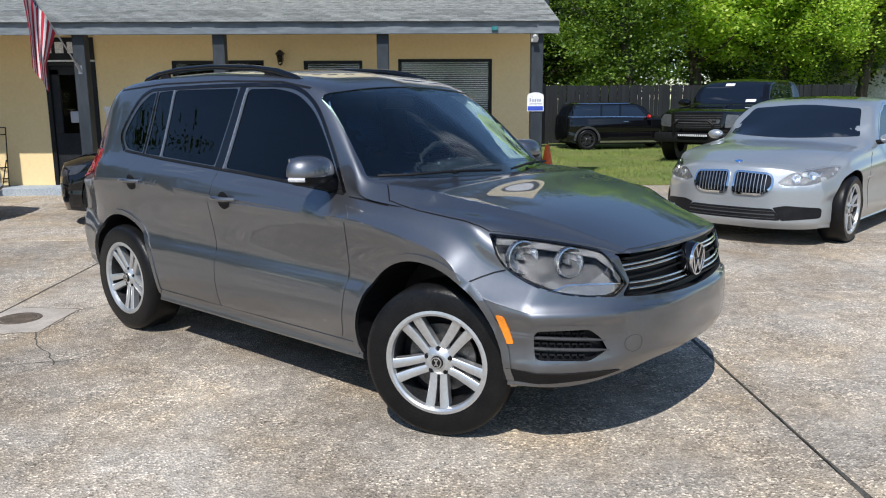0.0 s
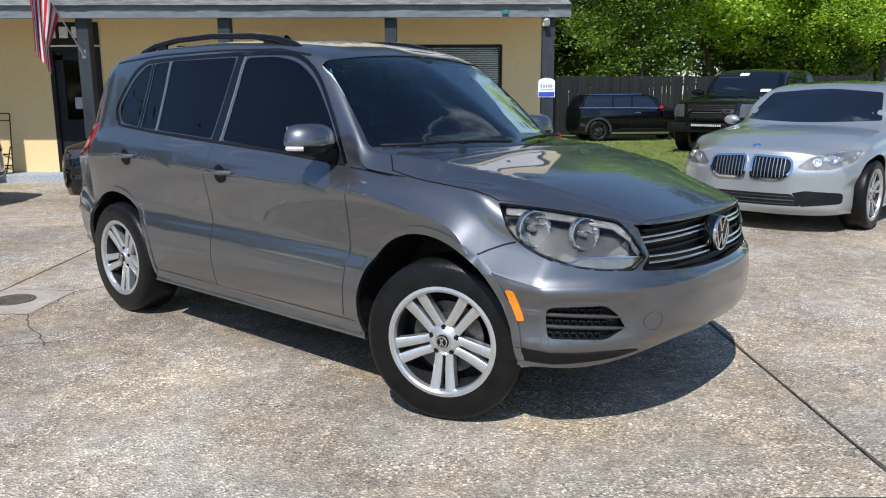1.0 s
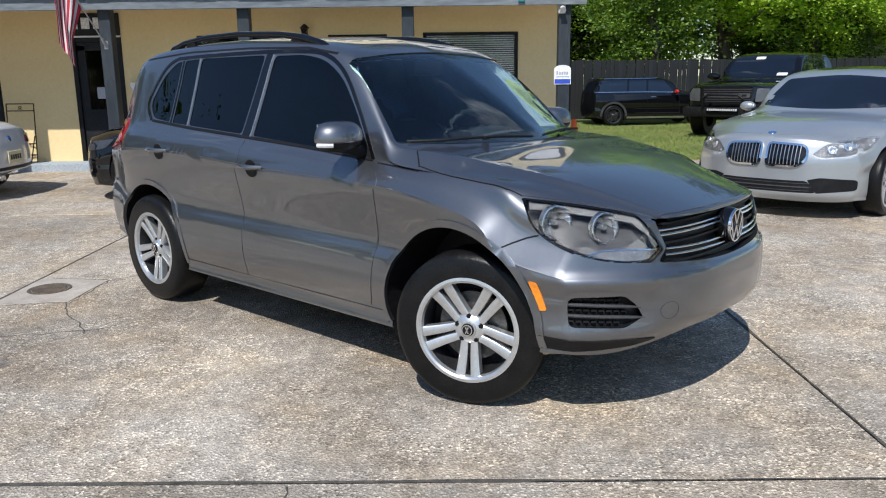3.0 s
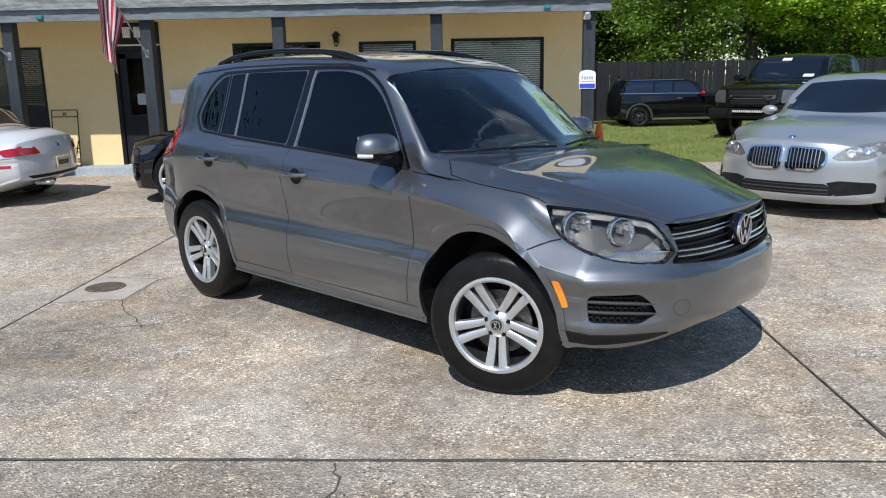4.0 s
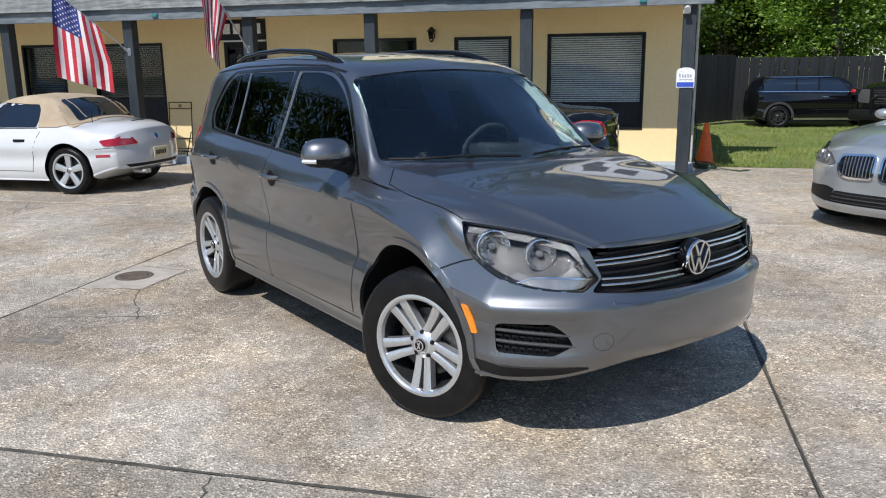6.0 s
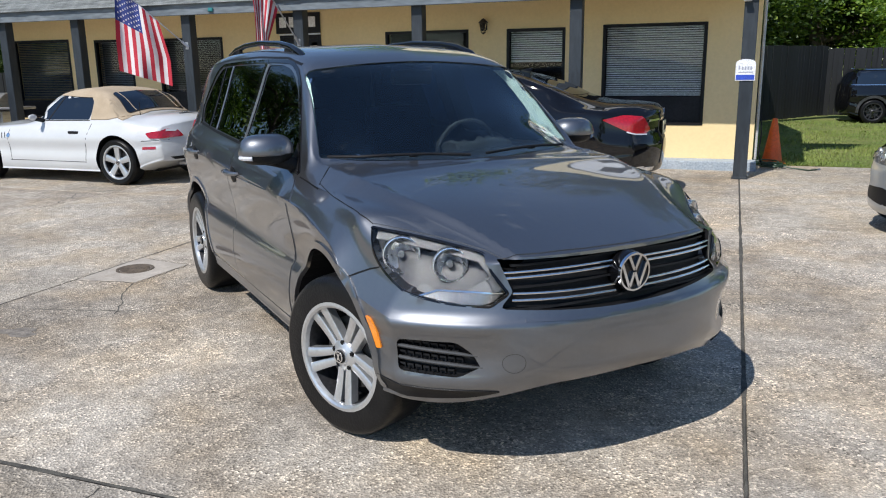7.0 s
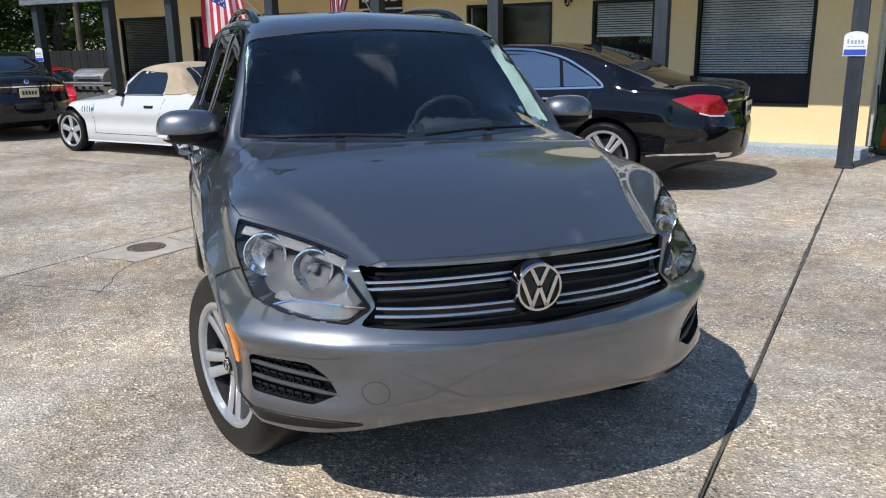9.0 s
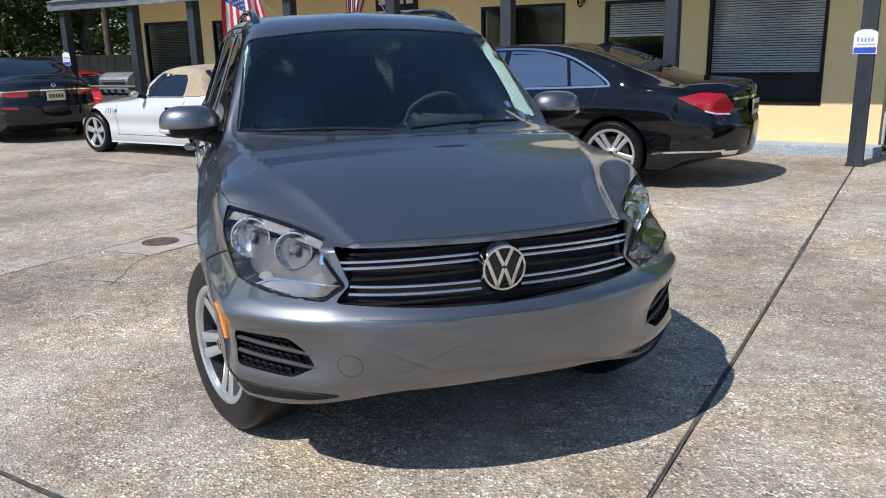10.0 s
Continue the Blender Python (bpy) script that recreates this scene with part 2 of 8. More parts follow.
# vehicles
M["grey_paint"] = paint("pepper_grey_metallic", (0.150, 0.157, 0.172), metal=0.95, rough=0.44, haze=0.006, ior=1.75)
M["silver_paint"] = paint("silver_metallic", (0.36, 0.385, 0.405), metal=0.55, rough=0.36)
M["white_paint"] = paint("white_paint", (0.55, 0.555, 0.555), rough=0.35)
M["black_paint"] = paint("black_paint", (0.004, 0.004, 0.005), rough=0.3, spec=0.0, ior=1.52)
M["navy_paint"] = paint("blue_black_paint", (0.006, 0.008, 0.013), rough=0.3, spec=0.0)
M["red_paint"] = paint("red_paint", (0.55, 0.01, 0.015), rough=0.3)
M["tint"] = paint("tinted_window", (0.004, 0.006, 0.010), rough=0.03, coat=1.0, spec=0.0, ior=1.85)
M["sky_tint"] = paint("reflective_tinted_window", (0.004, 0.006, 0.010), rough=0.03, coat=1.0, spec=0.0, ior=4.4)
M["car_glass"] = glass("car_glass", (0.50, 0.64, 0.66), ior=1.5)
M["dark_glass"] = glass("privacy_glass", (0.022, 0.034, 0.06), ior=1.42)
M["lamp_glass"] = glass("lamp_cover", (0.93, 0.94, 0.95), ior=1.3)
M["chrome"] = surface("chrome", (0.72, 0.73, 0.75), (0.80, 0.81, 0.82), 3, 0.07, metal=1.0, rough_vary=0.03, fine_amount=0.03)
M["bar_chrome"] = surface("satin_chrome", (0.74, 0.75, 0.77), (0.80, 0.81, 0.82), 3, 0.22, metal=1.0, rough_vary=0.03, fine_amount=0.03)
M["reflector"] = surface("lamp_reflector", (0.75, 0.76, 0.78), (0.85, 0.86, 0.87), 30, 0.28, metal=1.0)
M["lamp_strip"] = surface("ribbed_lamp_strip", (0.10, 0.105, 0.11), (0.24, 0.25, 0.26), 60, 0.2, metal=0.6, coat=1.0, stretch=(1, 6, 1))
M["lamp_inner"] = surface("lamp_inner", (0.075, 0.077, 0.082), (0.11, 0.112, 0.118), 6, 0.3, metal=0.35)
M["lamp_shell"] = surface("lamp_shell", (0.030, 0.031, 0.033), (0.040, 0.041, 0.043), 6, 0.45, spec=0.15, fine_amount=0.04)
M["lamp_dull"] = surface("lamp_shelf", (0.070, 0.072, 0.075), (0.085, 0.087, 0.09), 6, 0.5, spec=0.12, fine_amount=0.04)
M["lamp_clear"] = surface("ribbed_clear_strip", (0.09, 0.093, 0.096), (0.26, 0.265, 0.27), 60, 0.25, metal=0.6, coat=1.0, stretch=(1, 6, 1))
M["lamp_grey"] = surface("lamp_housing", (0.10, 0.102, 0.108), (0.15, 0.153, 0.16), 6, 0.35, metal=0.4)
M["lamp_dark"] = surface("dark_lamp_housing", (0.05, 0.052, 0.056), (0.10, 0.104, 0.11), 14, 0.3, metal=0.5)
M["alloy"] = surface("alloy_wheel", (0.52, 0.53, 0.54), (0.64, 0.65, 0.66), 5, 0.33, metal=0.75, coat=0.5, fine=60, fine_amount=0.06)
M["dark_alloy"] = surface("dark_alloy_wheel", (0.05, 0.05, 0.055), (0.09, 0.09, 0.095), 5, 0.4, metal=0.7)
M["rubber"] = surface("tyre_rubber", (0.005, 0.005, 0.006), (0.011, 0.011, 0.011), 9, 0.36, bump=0.004, fine=90, spec=0.2)
M["plastic"] = surface("black_plastic", (0.007, 0.007, 0.008), (0.014, 0.014, 0.015), 12, 0.5, bump=0.002, spec=0.18)
M["gloss_black"] = paint("gloss_black", (0.004, 0.004, 0.005), rough=0.2, spec=0.0)
M["grey_plastic"] = surface("grey_plastic", (0.035, 0.036, 0.038), (0.05, 0.051, 0.053), 10, 0.5)
M["amber"] = surface("amber_lens", (0.80, 0.22, 0.01), (0.9, 0.30, 0.02), 40, 0.12, coat=1.0)
M["red_lens"] = surface("red_lens", (0.28, 0.004, 0.010), (0.46, 0.007, 0.016), 40, 0.10, coat=1.0)
M["clear_lens"] = surface("clear_lens", (0.55, 0.55, 0.57), (0.7, 0.7, 0.72), 60, 0.12, coat=1.0)
M["seat"] = surface("charcoal_cloth", (0.007, 0.007, 0.009), (0.012, 0.012, 0.014), 20, 0.9, spec=0.1)
M["dash"] = surface("dashboard_vinyl", (0.018, 0.020, 0.023), (0.026, 0.028, 0.032), 20, 0.7, spec=0.15)
M["lining"] = surface("pale_grey_cloth", (0.42, 0.45, 0.42), (0.50, 0.53, 0.49), 14, 0.9)
M["disc"] = surface("brake_disc", (0.09, 0.085, 0.08), (0.15, 0.145, 0.14), 10, 0.5, metal=0.8)
M["canvas"] = surface("tan_canvas", (0.36, 0.28, 0.19), (0.43, 0.34, 0.24), 6, 0.9, fine=400, fine_amount=0.15)
M["plate"] = surface("cream_plate", (0.70, 0.62, 0.38), (0.76, 0.68, 0.45), 8, 0.5)
M["print"] = surface("dark_print", (0.03, 0.03, 0.03), (0.06, 0.05, 0.04), 8, 0.6)
M["badge_blue"] = surface("blue_enamel", (0.02, 0.10, 0.35), (0.03, 0.14, 0.42), 8, 0.2, coat=1.0)


def leaf_material(name, a, b, c):
    m = bpy.data.materials.new(name)
    m.use_nodes = True
    n, k = m.node_tree.nodes, m.node_tree.links
    p = n["Principled BSDF"]
    geo = n.new("ShaderNodeNewGeometry")
    ramp = n.new("ShaderNodeValToRGB")
    ramp.color_ramp.elements[0].color, ramp.color_ramp.elements[1].color = (*a, 1), (*c, 1)
    e = ramp.color_ramp.elements.new(0.55)
    e.color = (*b, 1)
    k.new(geo.outputs["Random Per Island"], ramp.inputs["Fac"])
    k.new(ramp.outputs["Color"], p.inputs["Base Color"])
    p.inputs["Roughness"].default_value = 0.5
    tr = n.new("ShaderNodeBsdfTranslucent")
    sc = n.new("ShaderNodeVectorMath")
    sc.operation = "MULTIPLY"
    sc.inputs[1].default_value = (1.5, 1.6, 0.6)
    k.new(ramp.outputs["Color"], sc.inputs[0])
    k.new(sc.outputs["Vector"], tr.inputs["Color"])
    ms = n.new("ShaderNodeMixShader")
    ms.inputs[0].default_value = 0.35
    k.new(p.outputs["BSDF"], ms.inputs[1])
    k.new(tr.outputs["BSDF"], ms.inputs[2])
    k.new(ms.outputs["Shader"], n["Material Output"].inputs["Surface"])
    return m


# sunlit and shaded foliage put into the leaf colours: light brightened, dark deepened
M["leaf_light"] = leaf_material("sun_toned_spring_leaves", (0.19, 0.34, 0.035), (0.36, 0.52, 0.06), (0.56, 0.64, 0.12))
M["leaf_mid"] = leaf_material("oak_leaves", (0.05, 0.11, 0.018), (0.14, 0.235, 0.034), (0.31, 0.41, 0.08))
M["leaf_dark"] = leaf_material("shade_toned_leaves", (0.018, 0.042, 0.010), (0.045, 0.085, 0.018), (0.10, 0.145, 0.032))

# ---- mesh tools ----
from mathutils.bvhtree import BVHTree


def thing(name, label, category, at=None, group="", kind=""):
    ob = new(name)
    ob.empty_display_size = 0.2
    if at is not None:
        ob.matrix_world = at
    return tagged(ob, label, category, group, kind)


def finish(name, bm, material, smooth=35):
    bmesh.ops.recalc_face_normals(bm, faces=bm.faces)
    me = bpy.data.meshes.new(name)
    bm.to_mesh(me)
    bm.free()
    for m in material if isinstance(material, (list, tuple)) else [material]:
        me.materials.append(m)
    if smooth:
        me.shade_smooth()
        me.set_sharp_from_angle(angle=radians(smooth))
    return me


def part(name, bm, material, parent=None, label="", smooth=35, at=None):
    """Link a bmesh as one mesh object under a thing or a part."""
    ob = new(name, finish(name, bm, material, smooth) if isinstance(bm, bmesh.types.BMesh) else bm)
    if parent is not None:
        ob.parent = parent
    if at is not None:
        ob.matrix_basis = at
    if label:
        ob["label"] = label
    return ob


def box(bm, lo, hi, bevel=0.0, seg=1, m=None):
    lo, hi = Vector(lo), Vector(hi)
    vs = [bm.verts.new((x, y, z)) for x in (lo.x, hi.x) for y in (lo.y, hi.y) for z in (lo.z, hi.z)]
    fs = [bm.faces.new([vs[i] for i in q]) for q in ((0, 1, 3, 2), (4, 6, 7, 5), (0, 4, 5, 1), (2, 3, 7, 6), (0, 2, 6, 4), (1, 5, 7, 3))]
    if bevel:
        es = list({e for f in fs for e in f.edges})
        r = bmesh.ops.bevel(bm, geom=es, offset=bevel, segments=seg, affect="EDGES", profile=0.5)
        vs = list({v for f in r["faces"] for v in f.verts} | {v for v in vs if v.is_valid})
    if m is not None:
        bmesh.ops.transform(bm, matrix=m, verts=[v for v in vs if v.is_valid])
    return bm


def tube(bm, pts, r, seg=8, close=True):
    """A round bar along points; r a number or one radius a point."""
    pts = [Vector(p) for p in pts]
    rs = r if isinstance(r, (list, tuple)) else [r] * len(pts)
    rings, up = [], None
    for i, p in enumerate(pts):
        d = (pts[min(i + 1, len(pts) - 1)] - pts[max(i - 1, 0)]).normalized()
        if up is None:
            up = Vector((0, 0, 1)) if abs(d.z) < 0.9 else Vector((1, 0, 0))
        a = d.cross(up).normalized()
        b = a.cross(d).normalized()
        up = b
        rings.append([bm.verts.new(p + rs[i] * (math.cos(t) * a + math.sin(t) * b)) for t in [2 * math.pi * j / seg for j in range(seg)]])
    for u, v in zip(rings, rings[1:]):
        for j in range(seg):
            bm.faces.new((u[j], u[(j + 1) % seg], v[(j + 1) % seg], v[j]))
    if close:
        bm.faces.new(rings[0][::-1])
        bm.faces.new(rings[-1])
    return bm


def lathe(bm, profile, seg=32, axis="y", at=(0, 0, 0), closed=False):
    """Turn a profile of (radius, along) about an axis."""
    at = Vector(at)
    rings = []
    for r, h in profile:
        ring = []
        for j in range(seg):
            t = 2 * math.pi * j / seg
            c, s = r * math.cos(t), r * math.sin(t)
            v = {"y": (c, h, s), "z": (c, s, h), "x": (h, c, s)}[axis]
            ring.append(bm.verts.new(at + Vector(v)))
        rings.append(ring)
    pairs = list(zip(rings, rings[1:])) + ([(rings[-1], rings[0])] if closed else [])
    for u, v in pairs:
        for j in range(seg):
            bm.faces.new((u[j], u[(j + 1) % seg], v[(j + 1) % seg], v[j]))
    if not closed:
        for ring, (r, h) in ((rings[0], profile[0]), (rings[-1], profile[-1])):
            if r > 1e-4:
                bm.faces.new(ring)
    bmesh.ops.remove_doubles(bm, verts=[v for ring in rings for v in ring], dist=1e-5)
    return bm


def prism(bm, poly, lo, hi, axis="y", bevel=0.0):
    """A polygon in the two other axes, given depth along an axis."""
    def put(a, b, c):
        return {"y": (a, c, b), "x": (c, a, b), "z": (a, b, c)}[axis]
    bot = [bm.verts.new(put(a, b, lo)) for a, b in poly]
    top = [bm.verts.new(put(a, b, hi)) for a, b in poly]
    n = len(poly)
    fs = [bm.faces.new(bot[::-1]), bm.faces.new(top)] + [bm.faces.new((bot[i], bot[(i + 1) % n], top[(i + 1) % n], top[i])) for i in range(n)]
    if bevel:
        bmesh.ops.bevel(bm, geom=list({e for f in fs for e in f.edges}), offset=bevel, segments=1, affect="EDGES")
    return bm


def rounded(poly, r=0.03, n=4):
    """The polygon with its corners rounded."""
    out = []
    k = len(poly)
    for i in range(k):
        p0, p, p1 = (Vector(poly[(i + d) % k][:2]) for d in (-1, 0, 1))
        rr = poly[i][2] if len(poly[i]) > 2 else r
        a, b = p0 - p, p1 - p
        q = min(rr, 0.45 * a.length, 0.45 * b.length)
        s, e = p + a.normalized() * q, p + b.normalized() * q
        for j in range(n + 1):
            t = j / n
            out.append(tuple((1 - t) ** 2 * s + 2 * t * (1 - t) * p + t * t * e))
    return out


def curve(keys):
    """A smooth function through (x, value) keys, with no overshoot."""
    keys = sorted(keys)
    xs, ys = np.array([a for a, _ in keys], float), np.array([b for _, b in keys], float)
    h = np.diff(xs)
    d = np.diff(ys) / h
    m = np.zeros(len(xs))
    m[0], m[-1] = d[0], d[-1]
    for i in range(1, len(xs) - 1):
        if d[i - 1] * d[i] > 0:
            w1, w2 = 2 * h[i] + h[i - 1], h[i] + 2 * h[i - 1]
            m[i] = (w1 + w2) / (w1 / d[i - 1] + w2 / d[i])

    def at(x):
        x = np.clip(np.asarray(x, float), xs[0], xs[-1])
        i = np.clip(np.searchsorted(xs, x) - 1, 0, len(h) - 1)
        t = (x - xs[i]) / h[i]
        return ((1 + 2 * t) * (1 - t) ** 2 * ys[i] + t * (1 - t) ** 2 * h[i] * m[i]
                + t * t * (3 - 2 * t) * ys[i + 1] + t * t * (t - 1) * h[i] * m[i + 1])
    return at


def soft_curve(keys, sigma):
    """The same, blurred along x, so that panels bend evenly."""
    f = curve(keys)
    if not sigma:
        return f
    lo, hi = min(k[0] for k in keys), max(k[0] for k in keys)
    xs = np.arange(lo - 4 * sigma, hi + 4 * sigma, sigma / 12)
    ys = f(xs)
    ys = np.where(xs > hi, f(hi) + (xs - hi) * (f(hi) - f(hi - 0.02)) / 0.02, np.where(xs < lo, f(lo) + (xs - lo) * (f(lo + 0.02) - f(lo)) / 0.02, ys))
    k = np.exp(-0.5 * (np.arange(-36, 37) / 12) ** 2)
    ys = np.convolve(np.pad(ys, 36, mode="edge"), k / k.sum(), mode="valid")
    return lambda x: np.interp(np.clip(np.asarray(x, float), lo, hi), xs, ys)


def step(a, b, x):
    t = np.clip((np.asarray(x, float) - a) / (b - a), 0, 1)
    return t * t * (3 - 2 * t)


def catmull(pts, n):
    """Refine polylines (K, ..., 3) along their first axis: n[i] pieces in segment i."""
    pts = np.asarray(pts, float)
    out = []
    K = len(pts)
    for i in range(K - 1):
        p0, p1, p2, p3 = pts[max(i - 1, 0)], pts[i], pts[i + 1], pts[min(i + 2, K - 1)]
        for j in range(n[i]):
            t = j / n[i]
            out.append(0.5 * (2 * p1 + (p2 - p0) * t + (2 * p0 - 5 * p1 + 4 * p2 - p3) * t * t + (3 * p1 - p0 - 3 * p2 + p3) * t ** 3))
    out.append(pts[-1])
    return np.array(out)


def mesh_area(me):
    a = np.zeros(len(me.polygons))
    me.polygons.foreach_get("area", a)
    return a.sum()


def boolean_cut(me, cutters):
    """The mesh with the cutters' solids taken away one by one; cut faces take the cutters' material index.
    A cut that would swallow the body is tried again with the solid grown by a hair."""
    for c in cutters:
        for p in c.polygons:
            p.material_index = 1
        while len(c.materials) < 2:
            c.materials.append(me.materials[min(len(c.materials), len(me.materials) - 1)])
        before, reach = mesh_area(me), max(v.co.length for v in me.vertices)
        for solver, grow in (("EXACT", 1.0), ("EXACT", 1.0013), ("EXACT", 0.9979), ("MANIFOLD", 1.0), ("FLOAT", 1.0)):
            ob, co = new("blank", me), new("cutter", c)
            co.matrix_world = Matrix.Scale(grow, 4)
            md = ob.modifiers.new("cut", "BOOLEAN")
            md.object, md.operation, md.solver = co, "DIFFERENCE", solver
            bpy.context.view_layer.update()
            out = bpy.data.meshes.new_from_object(ob.evaluated_get(bpy.context.evaluated_depsgraph_get()))
            for o in (ob, co):
                bpy.data.objects.remove(o)
            if mesh_area(out) > before * 0.75 and max(v.co.length for v in out.vertices) < reach + 0.01:
                me = out
                break
        else:
            print("CUT SKIPPED")
    return me


def bm_mesh(bm, name="cutter"):
    bmesh.ops.recalc_face_normals(bm, faces=bm.faces)
    me = bpy.data.meshes.new(name)
    bm.to_mesh(me)
    bm.free()
    return me


class Skin:
    """A body surface onto which panels, panes and lines are laid."""

    def __init__(self, verts, faces):
        v, q = np.array(verts, float), np.array(faces)
        tri = np.concatenate([q[:, [0, 1, 2]], q[:, [0, 2, 3]]])
        fn = np.cross(v[tri[:, 1]] - v[tri[:, 0]], v[tri[:, 2]] - v[tri[:, 0]])
        tri, fn = tri[np.linalg.norm(fn, axis=1) > 1e-12], fn[np.linalg.norm(fn, axis=1) > 1e-12]
        _, inv = np.unique(np.round(v * 2000).astype(np.int64), axis=0, return_inverse=True)
        inv = inv.reshape(-1)
        acc = np.zeros((inv.max() + 1, 3))
        mid = v[tri].mean(1) - np.array([v[:, 0].mean(), 0, 0.7])
        fn = fn * np.sign((fn * mid).sum(1))[:, None]
        for j in range(3):
            np.add.at(acc, inv[tri[:, j]], fn)
        acc /= np.maximum(np.linalg.norm(acc, axis=1), 1e-12)[:, None]
        self.co, self.tri, self.no = v, tri, acc[inv]
        self.tree = BVHTree.FromPolygons(v.tolist(), tri.tolist())

    def normal_near(self, p):
        """Smooth surface normal next to a point, and the distance to the surface."""
        q, _, i, d = self.tree.find_nearest(p)
        a, b, c = self.tri[i]
        A, B, C = self.co[a], self.co[b], self.co[c]
        q = np.array(q)
        n = np.cross(B - A, C - A)
        s = n @ n
        u, w = np.cross(C - B, q - B) @ n / s, np.cross(A - C, q - C) @ n / s
        r = self.no[a] * u + self.no[b] * w + self.no[c] * (1 - u - w)
        return r / max(np.linalg.norm(r), 1e-9), d

    def smooth_shade(self, me, limit=0.82):
        """Shade a panel with the surface's own normals, and its edges flat."""
        near = {}
        out = [None] * len(me.loops)
        for p in me.polygons:
            fn = np.array(p.normal)
            for li in p.loop_indices:
                vi = me.loops[li].vertex_index
                if vi not in near:
                    near[vi] = self.normal_near(me.vertices[vi].co)
                n, d = near[vi]
                k = n @ fn
                out[li] = n if d < 0.03 and k > limit else -n if d < 0.03 and k < -limit else fn
        me.normals_split_custom_set([tuple(map(float, n)) for n in out])

    def spot(self, view, a, b):
        if view in ("right", "left"):
            s = -1 if view == "right" else 1
            o, d = Vector((a, 3 * s, b)), Vector((0, -s, 0))
        elif view == "corner":
            # looking at the front right corner of the car, 45 degrees off its axis
            d = Vector((-1, 1, 0)).normalized()
            o = Vector((1, 1, 0)).normalized() * a + Vector((0, 0, b)) - d * 4
        elif view in ("front", "rear"):
            s = 1 if view == "front" else -1
            o, d = Vector((6 * s, a, b)), Vector((-s, 0, 0))
        else:
            o, d = Vector((a, b, 4)), Vector((0, 0, -1))
        p, n, _, _ = self.tree.ray_cast(o, d)
        if p is None:
            p, n, _, _ = self.tree.find_nearest(o + d * 2.2 if view in ("right", "left") else o + d * 5.0)
        if n.dot(d) > 0:
            n = -n
        return p, n

    def patch(self, view, poly, offset=0.003, thick=0.006, res=0.05, closed=False, bm=None, straight=False):
        bm = bm or bmesh.new()
        old = set(bm.verts)
        f = bm.faces.new([bm.verts.new((a, b, 0)) for a, b in poly])
        geo = [f, *f.edges, *f.verts]
        xs, ys = [p[0] for p in poly], [p[1] for p in poly]
        for lo, hi, no in ((min(xs), max(xs), (1, 0, 0)), (min(ys), max(ys), (0, 1, 0))):
            n = int((hi - lo) / res)
            for i in range(1, n + 1):
                v = lo + (hi - lo) * i / (n + 1)
                g = [e for e in [*bm.faces, *bm.edges, *bm.verts] if not (set(e.verts) & old if not isinstance(e, bmesh.types.BMVert) else e in old)]
                bmesh.ops.bisect_plane(bm, geom=g, plane_co=Vector(no) * v, plane_no=no)
        top = [v for v in bm.verts if v not in old]
        faces = [q for q in bm.faces if not set(q.verts) & old]
        rim = [e for e in bm.edges if len(e.link_faces) == 1 and not set(e.verts) & old]
        low = {}
        need = top if closed else {v for e in rim for v in e.verts}
        spots = {v: self.spot(view, v.co.x, v.co.y) for v in top}
        if straight:
            n = {"right": (0, -1, 0), "left": (0, 1, 0), "front": (1, 0, 0), "rear": (-1, 0, 0), "top": (0, 0, 1), "corner": (0.7071, -0.7071, 0)}[view]
            spots = {v: (p, Vector(n)) for v, (p, _) in spots.items()}
        for v in need:
            p, n = spots[v]
            low[v] = bm.verts.new(p + n * (offset - thick))
        for e in rim:
            a, b = e.verts
            bm.faces.new((a, b, low[b], low[a]))
        if closed:
            for q in faces:
                bm.faces.new([low[v] for v in reversed(q.verts)])
        for v in top:
            p, n = spots[v]
            v.co = p + n * offset
        return bm

    def ribbon(self, view, pts, width, offset=0.002, thick=0.004, res=0.04, bm=None):
        bm = bm or bmesh.new()
        line = []
        for a, b in zip(pts, pts[1:]):
            a, b = Vector(a), Vector(b)
            n = max(1, int((b - a).length / res))
            line += [a.lerp(b, i / n) for i in range(n)]
        line.append(Vector(pts[-1]))
        rows = []
        for i, p in enumerate(line):
            d = (line[min(i + 1, len(line) - 1)] - line[max(i - 1, 0)]).normalized()
            nrm = Vector((-d.y, d.x)) * width / 2
            row = []
            for q in (p + nrm, p - nrm):
                s, n = self.spot(view, q.x, q.y)
                row.append((s + n * offset, s + n * (offset - thick)))
            rows.append([bm.verts.new(c) for c in (row[0][1], row[0][0], row[1][0], row[1][1])])
        for u, v in zip(rows, rows[1:]):
            for j in range(3):
                bm.faces.new((u[j], u[j + 1], v[j + 1], v[j]))
        for r in (rows[0], rows[-1]):
            bm.faces.new(r)
        return bm


PANELS = ("body", "bonnet", "front_door", "rear_door", "door_window", "side_window", "windscreen", "rear_window", "fixed_pane", "quarter_window", "tail_lamp", "sill_cover", "arch_trim")


def smooth_panels(car, skin):
    for ob in car.children:
        if ob.name.split(".")[0] in PANELS:
            skin.smooth_shade(ob.data)


def mirrored(bm):
    """The same shape on the other side of the car."""
    out = bm.copy()
    bmesh.ops.scale(out, vec=(1, -1, 1), verts=out.verts)
    return out


